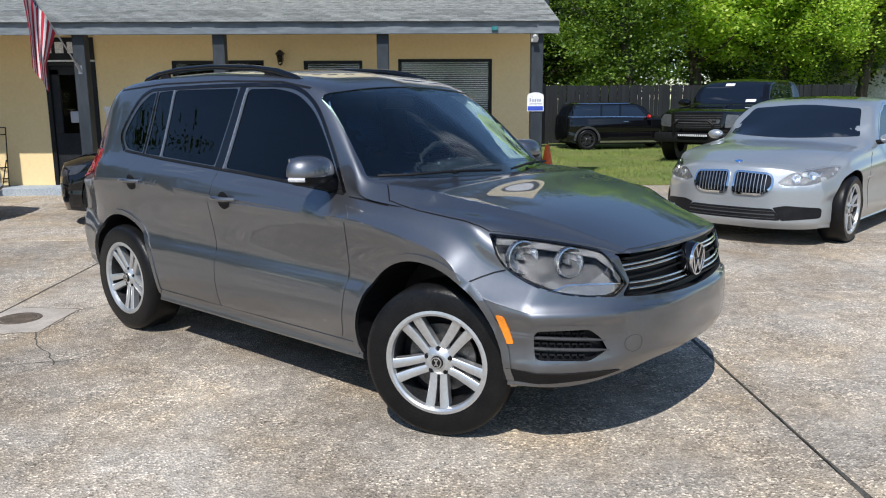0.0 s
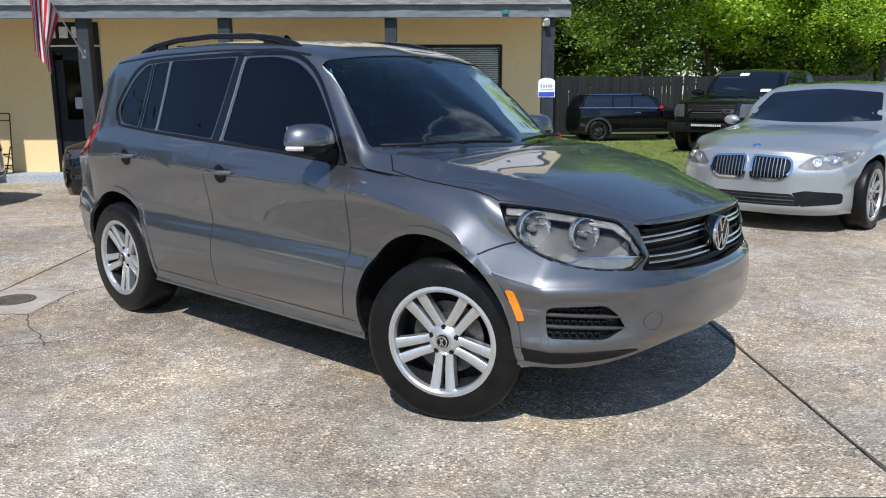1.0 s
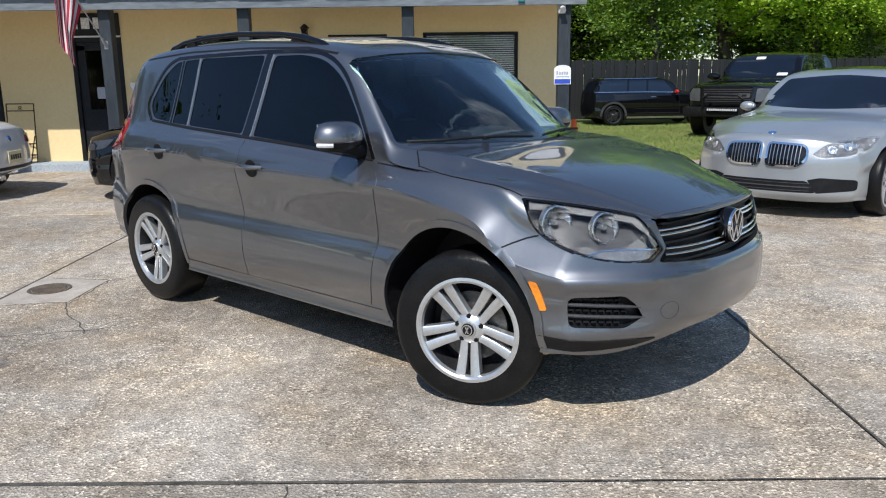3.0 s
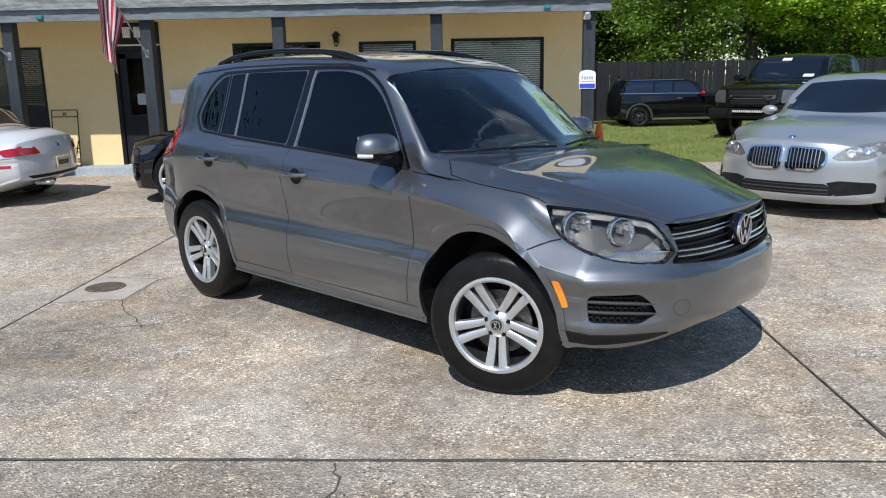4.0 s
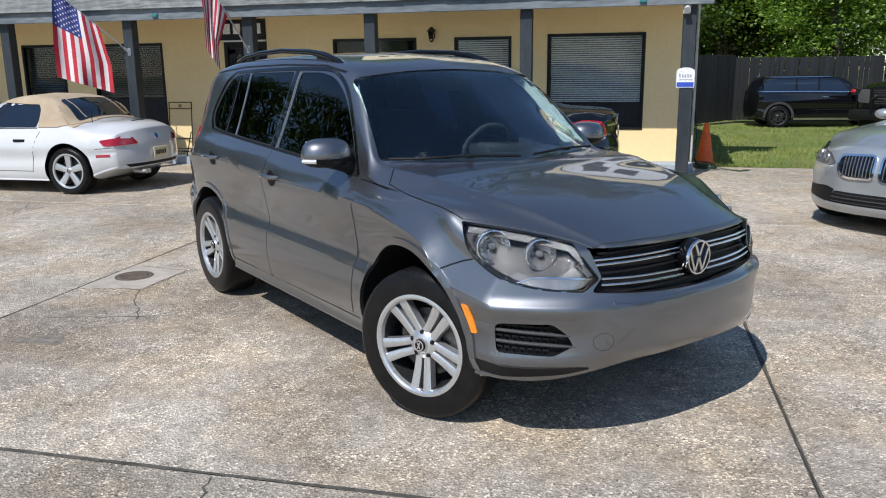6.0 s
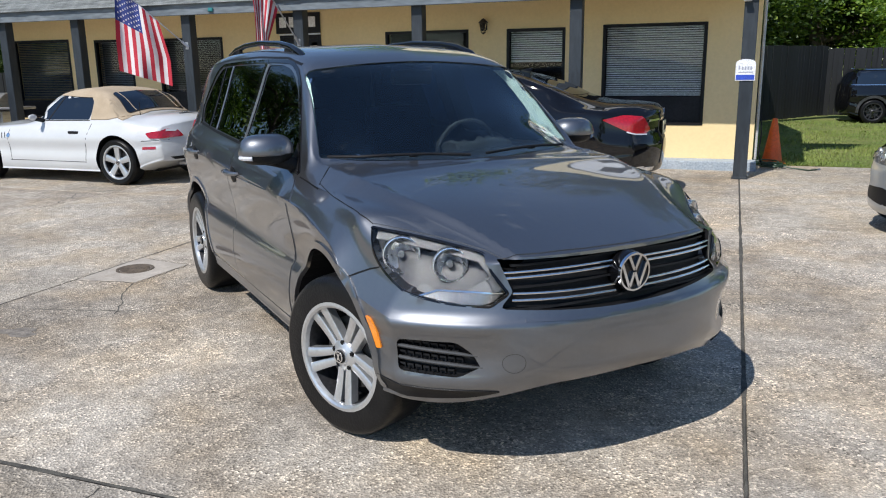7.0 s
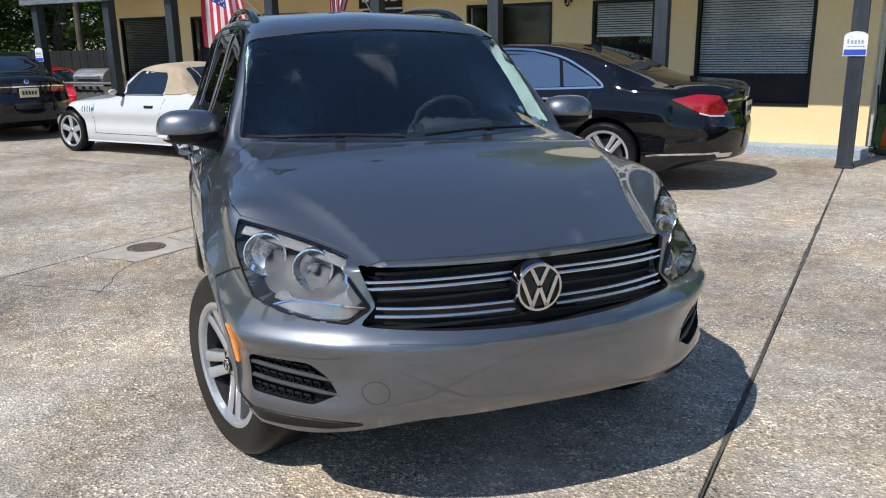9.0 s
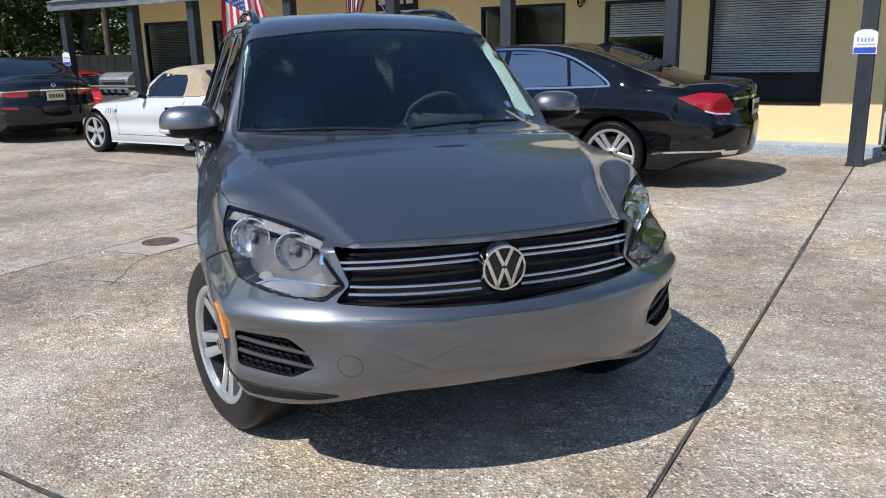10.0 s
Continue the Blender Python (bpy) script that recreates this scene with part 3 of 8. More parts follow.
# ---- car bodies ----
def car_grid(S, nx=90, m=16, side=4):
    """The body of a car as a closed grid: bottom, side and top lines run along it, front and rear faces close it.
    x runs forward from the front axle, y to the left, z up."""
    xs = np.concatenate([np.linspace(0, 1, nx)])
    x0 = S["rear"] + (S["front"] - S["rear"]) * xs
    soft = S.get("soft", 0.0)
    T, B, W, zb, zs, ch = (soft_curve(S[k], soft)(x0) for k in ("top", "belt", "wide", "under", "sill", "line"))
    lag = S.get("lag", 0.25)
    # windscreen and rear screen sweep back from the middle to the pillars
    a0, a1 = S["screen"]
    r0, r1 = S["back"]

    def top_at(yf):
        k = step(*S.get("sweep", (a1, a0 - 0.02)), x0) * step(S["front"], a0 + 0.15, x0)
        kr = step(r0, r1, x0)
        return soft_curve(S["top"], soft)(x0 + lag * yf ** 2 * k - S.get("lag_rear", 0.1) * yf ** 2 * kr)

    tumble = S.get("tumble", 0.40)
    z7 = np.minimum(B, T - 0.03)
    y7 = W * (soft_curve(S["belt_w"], soft)(x0) if isinstance(S.get("belt_w"), list) else S.get("belt_w", 0.94))
    top_side = top_at(0.9)
    h = np.maximum(top_side - z7, 0.012)
    g = step(*S.get("blend", (0.05, 0.30)), h)
    ease = step(S.get("round_from", 9.0), S.get("round_from", 9.0) + 0.45, x0)
    mid_w = S.get("mid_w", 0.975) * (1 - ease) + 0.990 * ease
    sh_w = S.get("sh_w", 0.985) * (1 - ease) + S.get("sh_round", 0.972) * ease
    lines = [
        (0 * W, zb), (W * 0.86, zb), (W * 0.955, zs), (W * S.get("low_w", 0.985), zs + S.get("low_h", 0.13)), (W * mid_w, (zs + 0.13 + ch) / 2),
        (W * 1.0, ch), (W * sh_w, (ch + z7) / 2 + 0.01), (y7, z7)]
    if "crease" in S:
        cy, cz = S["crease"]
        lines.insert(6, (W * (cy * (1 - ease) + 0.997 * ease), ch + cz))
    if "low_crease" in S:
        cy, cz = S["low_crease"]
        lines.insert(4, (W * (cy * (1 - ease) + 0.996 * ease), lines[3][1] + (lines[4][1] - lines[3][1]) * cz))
    flank = len(lines) - 2
    hood = S.get("hood_pow", 3.0)
    ridge = soft_curve(S["ridge"], soft)(x0) if "ridge" in S else None
    lid = soft_curve(S["lid"], soft)(x0) if "lid" in S else None
    for i, (fy, fz, yh) in enumerate(((0.42, 0.42, 0.84), (0.83, 0.83, 0.64), (0.95, 0.945, 0.44), (0.5, 0.988, 0.22), (0.0, 1.0, 0.0))):
        if i < 3:
            yg = y7 - tumble * h * fy - (0.0, 0.0, 0.075)[i]
            zg = z7 + h * fz
        else:
            yg = (y7 - tumble * h * 0.95 - 0.075) * (0.55 if i == 3 else 0)
            zg = top_at(0.45 if i == 3 else 0.0)
            zg = np.where(zg - z7 > 0.02, zg, z7 + 0.02)
            if i == 3:
                zg = zg - 0.012
        yo = y7 * yh
        if lid is not None and i > 2:
            g = step(*S["blend"], np.maximum(zg - z7, 0.012))
        zo = z7 + np.maximum(T - z7, 0.02) * (1 - yh ** hood)
        if ridge is not None:
            # straight from the wing to the crease, sharp there, almost flat inside it
            at = 0.71 + 0.20 * step(0.0, 0.55, x0)
            out = at * np.clip((1 - 1.13 * ridge) / (1 - ridge), 0, 1)
            fall = S.get("fall", 0.0) * step(-0.25, 0.45, x0)
            yo = y7 * ridge * (1.13, 1.0, 0.93, 0.48, 0.0)[i]
            zo = z7 + np.maximum((T if lid is None else np.minimum(T, lid)) - z7, 0.02) * (out, at, 1 - 0.865 * (1 - at), 1 - 0.23 * (1 - at), 1.0)[i] - (fall if i == 0 else 0.0)
        lines.append((yo * (1 - g) + yg * g, zo * (1 - g) + zg * g))
    pts = np.stack([np.stack([x0 * 1.0, np.broadcast_to(y, x0.shape), np.broadcast_to(z, x0.shape)], -1) for y, z in lines])
    n = [m] + [side] * flank + [4] * 5
    n[0] = 20
    P = catmull(pts, n)
    P[..., 1] = np.maximum(P[..., 1], 0)
    jb, jt = n[0], n[0] + flank * side
    ff, fr = curve(S["nose"]), curve(S["tail"])

    def shear(Q):
        Q = Q.copy()
        x, y, z = Q[..., 0], Q[..., 1], Q[..., 2]
        if "chin" in S:
            low = S["under"][0][1]
            z = z + S["chin"] * (1 - step(0.30, 0.74, np.abs(y))) * step(S["front"] - 0.6, S["front"] - 0.15, x) * (1 - step(low, low + 0.20, z))
            Q[..., 2] = z
        wf = step(S["front"] - S.get("nose_len", 0.9), S["front"], x)
        wr = step(S["rear"] + S.get("tail_len", 0.8), S["rear"], x)
        yy = np.abs(y) / 0.85
        bf, pf = S["bow_f"]
        br, pr = S["bow_r"]
        Q = Q.copy()
        Q[..., 0] = x + wf * (ff(z) - bf * yy ** pf) - wr * (fr(z) - br * yy ** pr)
        return S["sculpt"](Q) if "sculpt" in S else Q

    caps = []
    for end in (-1, 0):
        ring = P[:, end]
        bot, topr = ring[:jb + 1], ring[jt:][::-1]
        fb, ft = bot[:, 1] / max(bot[-1, 1], 1e-6), topr[:, 1] / max(topr[-1, 1], 1e-6)
        rows = []
        for j in range(jb, jt + 1):
            t = (j - jb) / (jt - jb)
            f = fb * (1 - t) + ft * t
            y = ring[j, 1] * f
            z = ring[j, 2] + t ** 3 * (topr[:, 2] - topr[-1, 2]) + (1 - t) ** 3 * (bot[:, 2] - bot[-1, 2])
            rows.append(np.stack([np.full_like(y, ring[j, 0]), y, z], -1))
        caps.append(shear(np.array(rows)))
    return shear(P), caps


def car_faces(S, **kw):
    """Vertices and faces of the whole closed body, both sides."""
    P, caps = car_grid(S, **kw)
    verts, faces = [], []

    def sheet(G, flip):
        base = len(verts)
        a, b = G.shape[:2]
        verts.extend(map(tuple, G.reshape(-1, 3)))
        for i in range(a - 1):
            for j in range(b - 1):
                q = (base + i * b + j, base + i * b + j + 1, base + (i + 1) * b + j + 1, base + (i + 1) * b + j)
                faces.append(q[::-1] if flip else q)
    for s in (1, -1):
        k = np.array([1, s, 1])
        sheet(P * k, s < 0)
        sheet(caps[0] * k, s < 0)
        sheet(caps[1] * k, s > 0)
    return verts, faces


def car_body(S, material, inner, nx=90, cutters=(), side=4, weld=0.0006):
    verts, faces = car_faces(S, nx=nx, side=side)
    me = bpy.data.meshes.new("body")
    me.from_pydata(verts, [], faces)
    bm = bmesh.new()
    bm.from_mesh(me)
    bmesh.ops.remove_doubles(bm, verts=bm.verts, dist=weld)
    if weld > 0.0002:
        bmesh.ops.dissolve_degenerate(bm, edges=bm.edges, dist=0.0004)
    bmesh.ops.recalc_face_normals(bm, faces=bm.faces)
    bm.to_mesh(me)
    bm.free()
    me.materials.append(material)
    me.materials.append(inner)
    if cutters:
        me = boolean_cut(me, cutters)
    me.shade_smooth()
    me.set_sharp_from_angle(angle=radians(32))
    return me


def car_skin(S):
    return Skin(*car_faces(S, nx=220, side=8))


def wheel_meshes(R, rim, width, style, alloy):
    """Tyre, rim, spokes, hub and disc; the outer face looks to -y."""
    w = width / 2
    bm = bmesh.new()
    lathe(bm, [(rim * 0.97, -w * 0.86), (rim * 1.03, -w * 1.0), (R * 0.90, -w * 1.06), (R * 0.965, -w * 0.93), (R * 0.992, -w * 0.78), (R, -w * 0.5),
               (R, w * 0.5), (R * 0.992, w * 0.78), (R * 0.9, w * 1.06), (rim * 1.03, w), (rim * 0.97, w * 0.86)], 64, closed=True)
    tyre = finish("tyre", bm, M["rubber"], 40)
    bm = bmesh.new()
    lathe(bm, [(rim * 1.045, -w * 0.97), (rim * 1.06, -w * 1.01), (rim * 1.0, -w * 1.03), (rim * 0.955, -w * 0.98), (rim * 0.935, -w * 0.82)], 64)
    bmesh.ops.delete(bm, geom=[f for f in bm.faces if len(f.verts) > 8], context="FACES")
    barrel = finish("rim", bm, alloy, 40)
    # the barrel's shade is put into its colour, dark even on bright wheels
    bm = bmesh.new()
    lathe(bm, [(rim * 0.935, -w * 0.82), (rim * 0.93, -w * 0.75), (rim * 0.90, w * 0.2), (rim * 0.97, w * 0.9)], 48)
    bmesh.ops.delete(bm, geom=[f for f in bm.faces if len(f.verts) > 8], context="FACES")
    well = finish("rim_well", bm, M["dark_alloy"], 40)
    spokes = []

    def spoke(a0, r0, r1, w0, w1, y0, y1, depth, lean=0.0, off=0.0):
        bm = bmesh.new()
        n = 7
        rows = []
        for i in range(n):
            t = i / (n - 1)
            r = r0 + (r1 - r0) * t
            a = a0 + lean * t
            hw = (w0 + (w1 - w0) * t) / 2
            y = y0 + (y1 - y0) * t ** 1.4
            u, v = Vector((math.cos(a), 0, math.sin(a))), Vector((-math.sin(a), 0, math.cos(a)))
            c = u * r + v * off
            rows.append([bm.verts.new(c + v * q * hw + Vector((0, yy, 0))) for q, yy in ((-1, y + depth), (-1, y + 0.004), (-0.72, y), (0.72, y), (1, y + 0.004), (1, y + depth))])
        for p, q in zip(rows, rows[1:]):
            for j in range(5):
                bm.faces.new((p[j], p[j + 1], q[j + 1], q[j]))
        bm.faces.new(rows[0])
        bm.faces.new(rows[-1])
        return finish("spoke", bm, alloy, 40)
    face = -w * 0.94
    n = 5
    for i in range(n):
        a = 2 * math.pi * i / n + math.pi / 2 + (math.pi if style == "split" else 0)
        if style == "split":
            for s in (-1, 1):
                spokes.append(spoke(a, rim * 0.22, rim * 0.97, rim * 0.145, rim * 0.200, face + 0.026, face + 0.003, 0.042, s * 0.062, s * rim * 0.102))
        elif style == "star":
            spokes.append(spoke(a, rim * 0.15, rim * 0.965, rim * 0.30, rim * 0.42, face + 0.012, face + 0.004, 0.03))
        elif style == "twin":
            for s in (-1, 1):
                spokes.append(spoke(a + s * 0.10, rim * 0.15, rim * 0.965, rim * 0.10, rim * 0.12, face + 0.02, face + 0.004, 0.03, s * 0.16))
        else:
            for s in (-1, 1):
                spokes.append(spoke(a + s * 0.33, rim * 0.15, rim * 0.965, rim * 0.15, rim * 0.19, face + 0.02, face + 0.004, 0.03, s * 0.02))
    bm = bmesh.new()
    if style == "split":
        lathe(bm, [(0.0, face + 0.010), (rim * 0.155, face + 0.010), (rim * 0.17, face + 0.016), (rim * 0.29, face + 0.026), (rim * 0.32, face + 0.034), (rim * 0.325, face + 0.07), (0.0, face + 0.07)], 30)
    else:
        lathe(bm, [(0.0, face + 0.004), (rim * 0.13, face + 0.006), (rim * 0.16, face + 0.014), (rim * 0.30, face + 0.020), (rim * 0.31, face + 0.06), (0.0, face + 0.06)], 30)
    hub = finish("hub", bm, alloy, 40)
    bm = bmesh.new()
    lathe(bm, [(0.0, face - 0.002), (rim * 0.115, face - 0.001), (rim * 0.13, face + 0.006), (rim * 0.10, face + 0.008)], 24)
    cap = finish("centre_cap", bm, M["plastic"], 40)
    bm = bmesh.new()
    lathe(bm, [(rim * 0.09, face - 0.004), (rim * 0.112, face - 0.004), (rim * 0.112, face), (rim * 0.09, face)], 24, closed=True)
    for s in (-1, 1):
        box(bm, (-0.003, face - 0.004, -0.016), (0.003, face - 0.001, 0.016), m=Matrix.Rotation(s * 0.42, 4, "Y"))
    ring = finish("cap_ring", bm, M["chrome"], 40)
    bm = bmesh.new()
    lathe(bm, [(rim * 0.2, w * -0.25), (rim * 0.70, w * -0.25), (rim * 0.70, w * -0.05), (rim * 0.2, w * -0.05)], 36, closed=True)
    disc = finish("brake_disc", bm, M["disc"], 40)
    lugs = []
    for i in range(5):
        bm = bmesh.new()
        a = 2 * math.pi * i / 5 + math.pi / 2
        if style == "split":
            lathe(bm, [(0.0, face + 0.020), (0.008, face + 0.020), (0.0085, face + 0.024), (0.0125, face + 0.0215), (0.014, face + 0.030)], 12, at=(rim * 0.245 * math.cos(a), 0, rim * 0.245 * math.sin(a)))
        else:
            lathe(bm, [(0.0, face + 0.012), (0.009, face + 0.013), (0.010, face + 0.026)], 6, at=(rim * 0.235 * math.cos(a), 0, rim * 0.235 * math.sin(a)))
        lugs.append(finish("lug_nut", bm, M["plastic"], 40))
    bm = bmesh.new()
    lathe(bm, [(0.02, w * 0.1), (rim * 0.9, w * 0.1), (rim * 0.9, w * 0.16), (0.02, w * 0.16)], 24, closed=True)
    back = finish("backing_plate", bm, M["plastic"], 40)
    return dict(tyre=tyre, rim=barrel, spokes=spokes, hub=hub, cap=cap, disc=disc, lugs=lugs, back=back, ring=ring, well=well)


def add_wheel(car, W, x, y, R, steer=0.0):
    side = 1 if y > 0 else -1
    m = pose(x, y, R, 0, 0, (180 if side > 0 else 0) + steer)
    wheel = part("wheel", W["rim"], None, car, "", at=m)
    part("tyre", W["tyre"], None, wheel, "black rubber tyre")
    for s in W["spokes"]:
        part("spoke", s, None, wheel)
    part("rim_well", W["well"], None, wheel, "inner rim coloured dark as if in shade")
    part("hub", W["hub"], None, wheel)
    part("centre_cap", W["cap"], None, wheel)
    part("cap_ring", W["ring"], None, wheel, "chrome cap emblem")
    part("brake_disc", W["disc"], None, wheel)
    for l in W["lugs"]:
        part("lug_nut", l, None, wheel)
    part("backing_plate", W["back"], None, wheel)
    return wheel


def arch_cutter(x, R, y0, y1, z):
    bm = bmesh.new()
    lathe(bm, [(R, y0), (R, y1)], 48, at=(x, 0, z))
    return bm_mesh(bm)


def solid(bm):
    return bm_mesh(bm)


# ---- ground ----
GX = [(-60, 0.02), (-24.5, 0.02), (-19.8, 0.02), (-15.2, 0.02), (-10.55, 0.018), (-5.9, 0.014), (-3.04, 0.014), (1.63, 0.018), (6.3, 0.02), (11.0, 0.02), (40, 0.02)]
GY = [(-40, 0.02), (-14.5, 0.02), (-8.8, 0.02), (-3.05, 0.02), (2.68, 0.016), (8.42, 0.018), (13.30, 0.02)]


def build_ground():
    bm = bmesh.new()
    n = 24
    bmesh.ops.create_grid(bm, x_segments=n, y_segments=n, size=600)
    for v in bm.verts:
        v.co.z = -0.30
    ob = part("ground", bm, M["turf"], smooth=0)
    tagged(ob, "flat grassy earth reaching to the horizon", "ground", kind="structure")
    bm = bmesh.new()
    box(bm, (-60, -40, -0.35), (40, 13.3, -0.012))
    ob = part("pavement", bm, M["joint"], smooth=0)
    tagged(ob, "weathered exposed-aggregate concrete lot with dark joints", "pavement", kind="structure")
    made = {}
    for i in range(len(GX) - 1):
        for j in range(len(GY) - 1):
            splits = [(GY[j][0], GY[j][1], GY[j + 1][0], GY[j + 1][1])]
            if GX[i][0] >= 1.6 and GY[j][0] == 2.68:
                splits = [(2.68, 0.016, 5.86, 0.008), (5.86, 0.008, 8.42, 0.018)]
            for y0, g0, y1, g1 in splits:
                bm = bmesh.new()
                box(bm, (GX[i][0] + GX[i][1] / 2, y0 + g0 / 2, -0.013), (GX[i + 1][0] - GX[i + 1][1] / 2, y1 - g1 / 2, 0.0), 0.004)
                part("slab", bm, M["concrete"] if (i + j) % 3 else M["concrete_b"], ob, smooth=0)
    # hairline cracks, filled with dirt
    rng = random.Random(4)
    for pts in ([(-0.63, 2.66), (-0.60, 2.45), (-0.68, 2.2), (-0.66, 1.9)], [(-3.0, 4.955), (-2.80, 4.985), (-2.68, 5.015), (-2.53, 5.025), (-2.52, 5.25), (-2.50, 5.58), (-2.36, 5.60)], [(-2.50, 5.585), (-2.72, 5.615), (-3.02, 5.665)],
                [(-2.545, 5.02), (-2.45, 4.8), (-2.25, 4.55), (-2.12, 4.35)], [(-2.75, 4.3), (-2.5, 4.36), (-2.2, 4.42), (-1.95, 4.52)],
                [(-6.34, 8.3), (-6.1, 8.0), (-6.0, 7.7), (-5.92, 7.6)], [(-2.5, 5.6), (-2.2, 5.8), (-1.9, 5.75)], [(3.1, 4.2), (3.4, 3.6), (3.5, 3.2)]):
        line = []
        for a, b in zip(pts, pts[1:]):
            for k in range(5):
                t = k / 5
                line.append((a[0] + (b[0] - a[0]) * t + rng.uniform(-0.015, 0.015), a[1] + (b[1] - a[1]) * t + rng.uniform(-0.015, 0.015)))
        bm = bmesh.new()
        rows = []
        for k, (x, y) in enumerate(line):
            d = Vector(line[min(k + 1, len(line) - 1)]) - Vector(line[max(k - 1, 0)])
            nrm = Vector((-d.y, d.x)).normalized() * rng.uniform(0.002, 0.006)
            rows.append([bm.verts.new((x + nrm.x, y + nrm.y, 0.0012)), bm.verts.new((x - nrm.x, y - nrm.y, 0.0012))])
        for u, v in zip(rows, rows[1:]):
            bm.faces.new((u[0], u[1], v[1], v[0]))
        part("crack", bm, M["joint"], ob, smooth=0)
    # tar that has spread unevenly along the main joints
    for x0, y0, x1, y1, w in ((1.63, -1.0, 1.63, 8.4, 0.009), (-3.04, 2.7, -3.04, 8.4, 0.008), (-5.9, 2.68, 1.6, 2.68, 0.007)):
        n = int(max(abs(x1 - x0), abs(y1 - y0)) / 0.06)
        bm = bmesh.new()
        last, wide = None, w
        for k in range(n + 1):
            t = k / n
            wide = min(w * 1.9, max(w * 0.35, wide + rng.uniform(-0.35, 0.35) * w))
            jog = rng.uniform(-0.15, 0.15) * w
            x, y = x0 + (x1 - x0) * t, y0 + (y1 - y0) * t
            dx, dy = (1, 0) if x0 == x1 else (0, 1)
            row = [bm.verts.new((x + dx * (jog + s * wide), y + dy * (jog + s * wide), 0.0014)) for s in (-1, 1)]
            if last:
                bm.faces.new((last[0], last[1], row[1], row[0]))
            last = row
        part("tar_seam", bm, M["joint"], ob, smooth=0)
    # an old dark spill below the manhole
    for cx, cy, rx, ry, turn, mat in ((-2.46, 3.90, 0.17, 0.065, 0.1, "spill"),):
        bm = bmesh.new()
        ring = []
        for k in range(28):
            a = 2 * math.pi * k / 28
            q = 1 + 0.28 * math.sin(3 * a + cx) + 0.16 * math.sin(5 * a + 1.3) + rng.uniform(-0.12, 0.12)
            u, v = rx * q * math.cos(a), ry * q * math.sin(a)
            ring.append(bm.verts.new((cx + u * math.cos(turn) - v * math.sin(turn), cy + u * math.sin(turn) + v * math.cos(turn), 0.0016)))
        bm.faces.new(ring)
        part("stain", bm, M[mat], ob, smooth=0)
    # manhole
    mh = thing("manhole_cover", "rusty cast-iron manhole cover in a square concrete collar", "manhole", pose(-2.82, 5.345, 0) @ Matrix.Diagonal((0.8, 0.8, 1, 1)))
    bm = bmesh.new()
    prism(bm, [(-0.25, -0.47), (0.0, -0.44), (0.15, -0.405), (0.35, -0.39), (0.36, -0.1), (0.385, 0.29), (0.1, 0.33), (-0.255, 0.39)], -0.008, 0.0042, axis="z")
    part("collar", bm, M["collar"], mh)
    bm = bmesh.new()
    lathe(bm, [(0.145, 0.004), (0.165, 0.010), (0.175, 0.010), (0.18, 0.003)], 40, axis="z", closed=True)
    part("ring", bm, M["cast"], mh)
    bm = bmesh.new()
    lathe(bm, [(0.0, 0.007), (0.142, 0.007), (0.144, 0.002)], 40, axis="z")
    for a in range(-4, 5):
        w = math.sqrt(max(0.0, 0.13 ** 2 - (a * 0.028) ** 2))
        box(bm, (-w, a * 0.028 - 0.006, 0.006), (w, a * 0.028 + 0.006, 0.0105))
    part("lid", bm, M["cast"], mh)


def quads_mesh(name, co, material, islands=1):
    """A mesh of loose quads from an (n, 4, 3) array."""
    n = len(co)
    me = bpy.data.meshes.new(name)
    me.vertices.add(4 * n)
    me.vertices.foreach_set("co", np.ascontiguousarray(co, dtype=np.float32).ravel())
    me.loops.add(4 * n)
    me.loops.foreach_set("vertex_index", np.arange(4 * n, dtype=np.int32))
    me.polygons.add(n)
    me.polygons.foreach_set("loop_start", np.arange(0, 4 * n, 4, dtype=np.int32))
    me.update(calc_edges=True)
    me.materials.append(material)
    return me


def lawn_z(y):
    return 0.012 - 0.0085 * (np.maximum(y, 13.3) - 13.3)


def build_grass():
    rng = np.random.default_rng(5)
    bm = bmesh.new()
    pts = [(1.95, 13.38), (3.0, 13.30), (4.6, 13.25), (8, 13.3), (14, 13.3), (40, 13.3), (40, 40), (1.0, 40), (1.72, 13.6)]
    top = [bm.verts.new((x, y, lawn_z(y))) for x, y in pts]
    bot = [bm.verts.new((x, y, -0.6)) for x, y in pts]
    bm.faces.new(top)
    for i in range(len(pts)):
        bm.faces.new((top[i], top[(i + 1) % len(pts)], bot[(i + 1) % len(pts)], bot[i]))
    ob = part("lawn", bm, M["turf"], smooth=0)
    tagged(ob, "short patchy green lawn beside the lot", "lawn", kind="structure")
    n = 52000
    x = rng.uniform(1.9, 13, n)
    y = 13.3 + 11.5 * rng.random(n) ** 1.5
    x = np.where(y > 20, x, x)
    h = rng.uniform(0.025, 0.075, n) * (0.75 + 0.5 * np.sin(x * 2.1) * np.sin(y * 1.7))
    a = rng.uniform(0, 2 * np.pi, n)
    w = rng.uniform(0.004, 0.009, n)
    lean = rng.normal(0, 0.025, (n, 2))
    base = np.stack([x, y, lawn_z(y) - 0.004], -1)
    side = np.stack([np.cos(a) * w, np.sin(a) * w, np.zeros(n)], -1)
    tip = base + np.stack([lean[:, 0], lean[:, 1], h], -1)
    co = np.stack([base - side, base + side, tip + side * 0.2, tip - side * 0.2], 1)
    ob = new("grass", quads_mesh("grass", co, M["grass"]))
    tagged(ob, "short green grass blades with straw-coloured patches", "grass", kind="stuff")


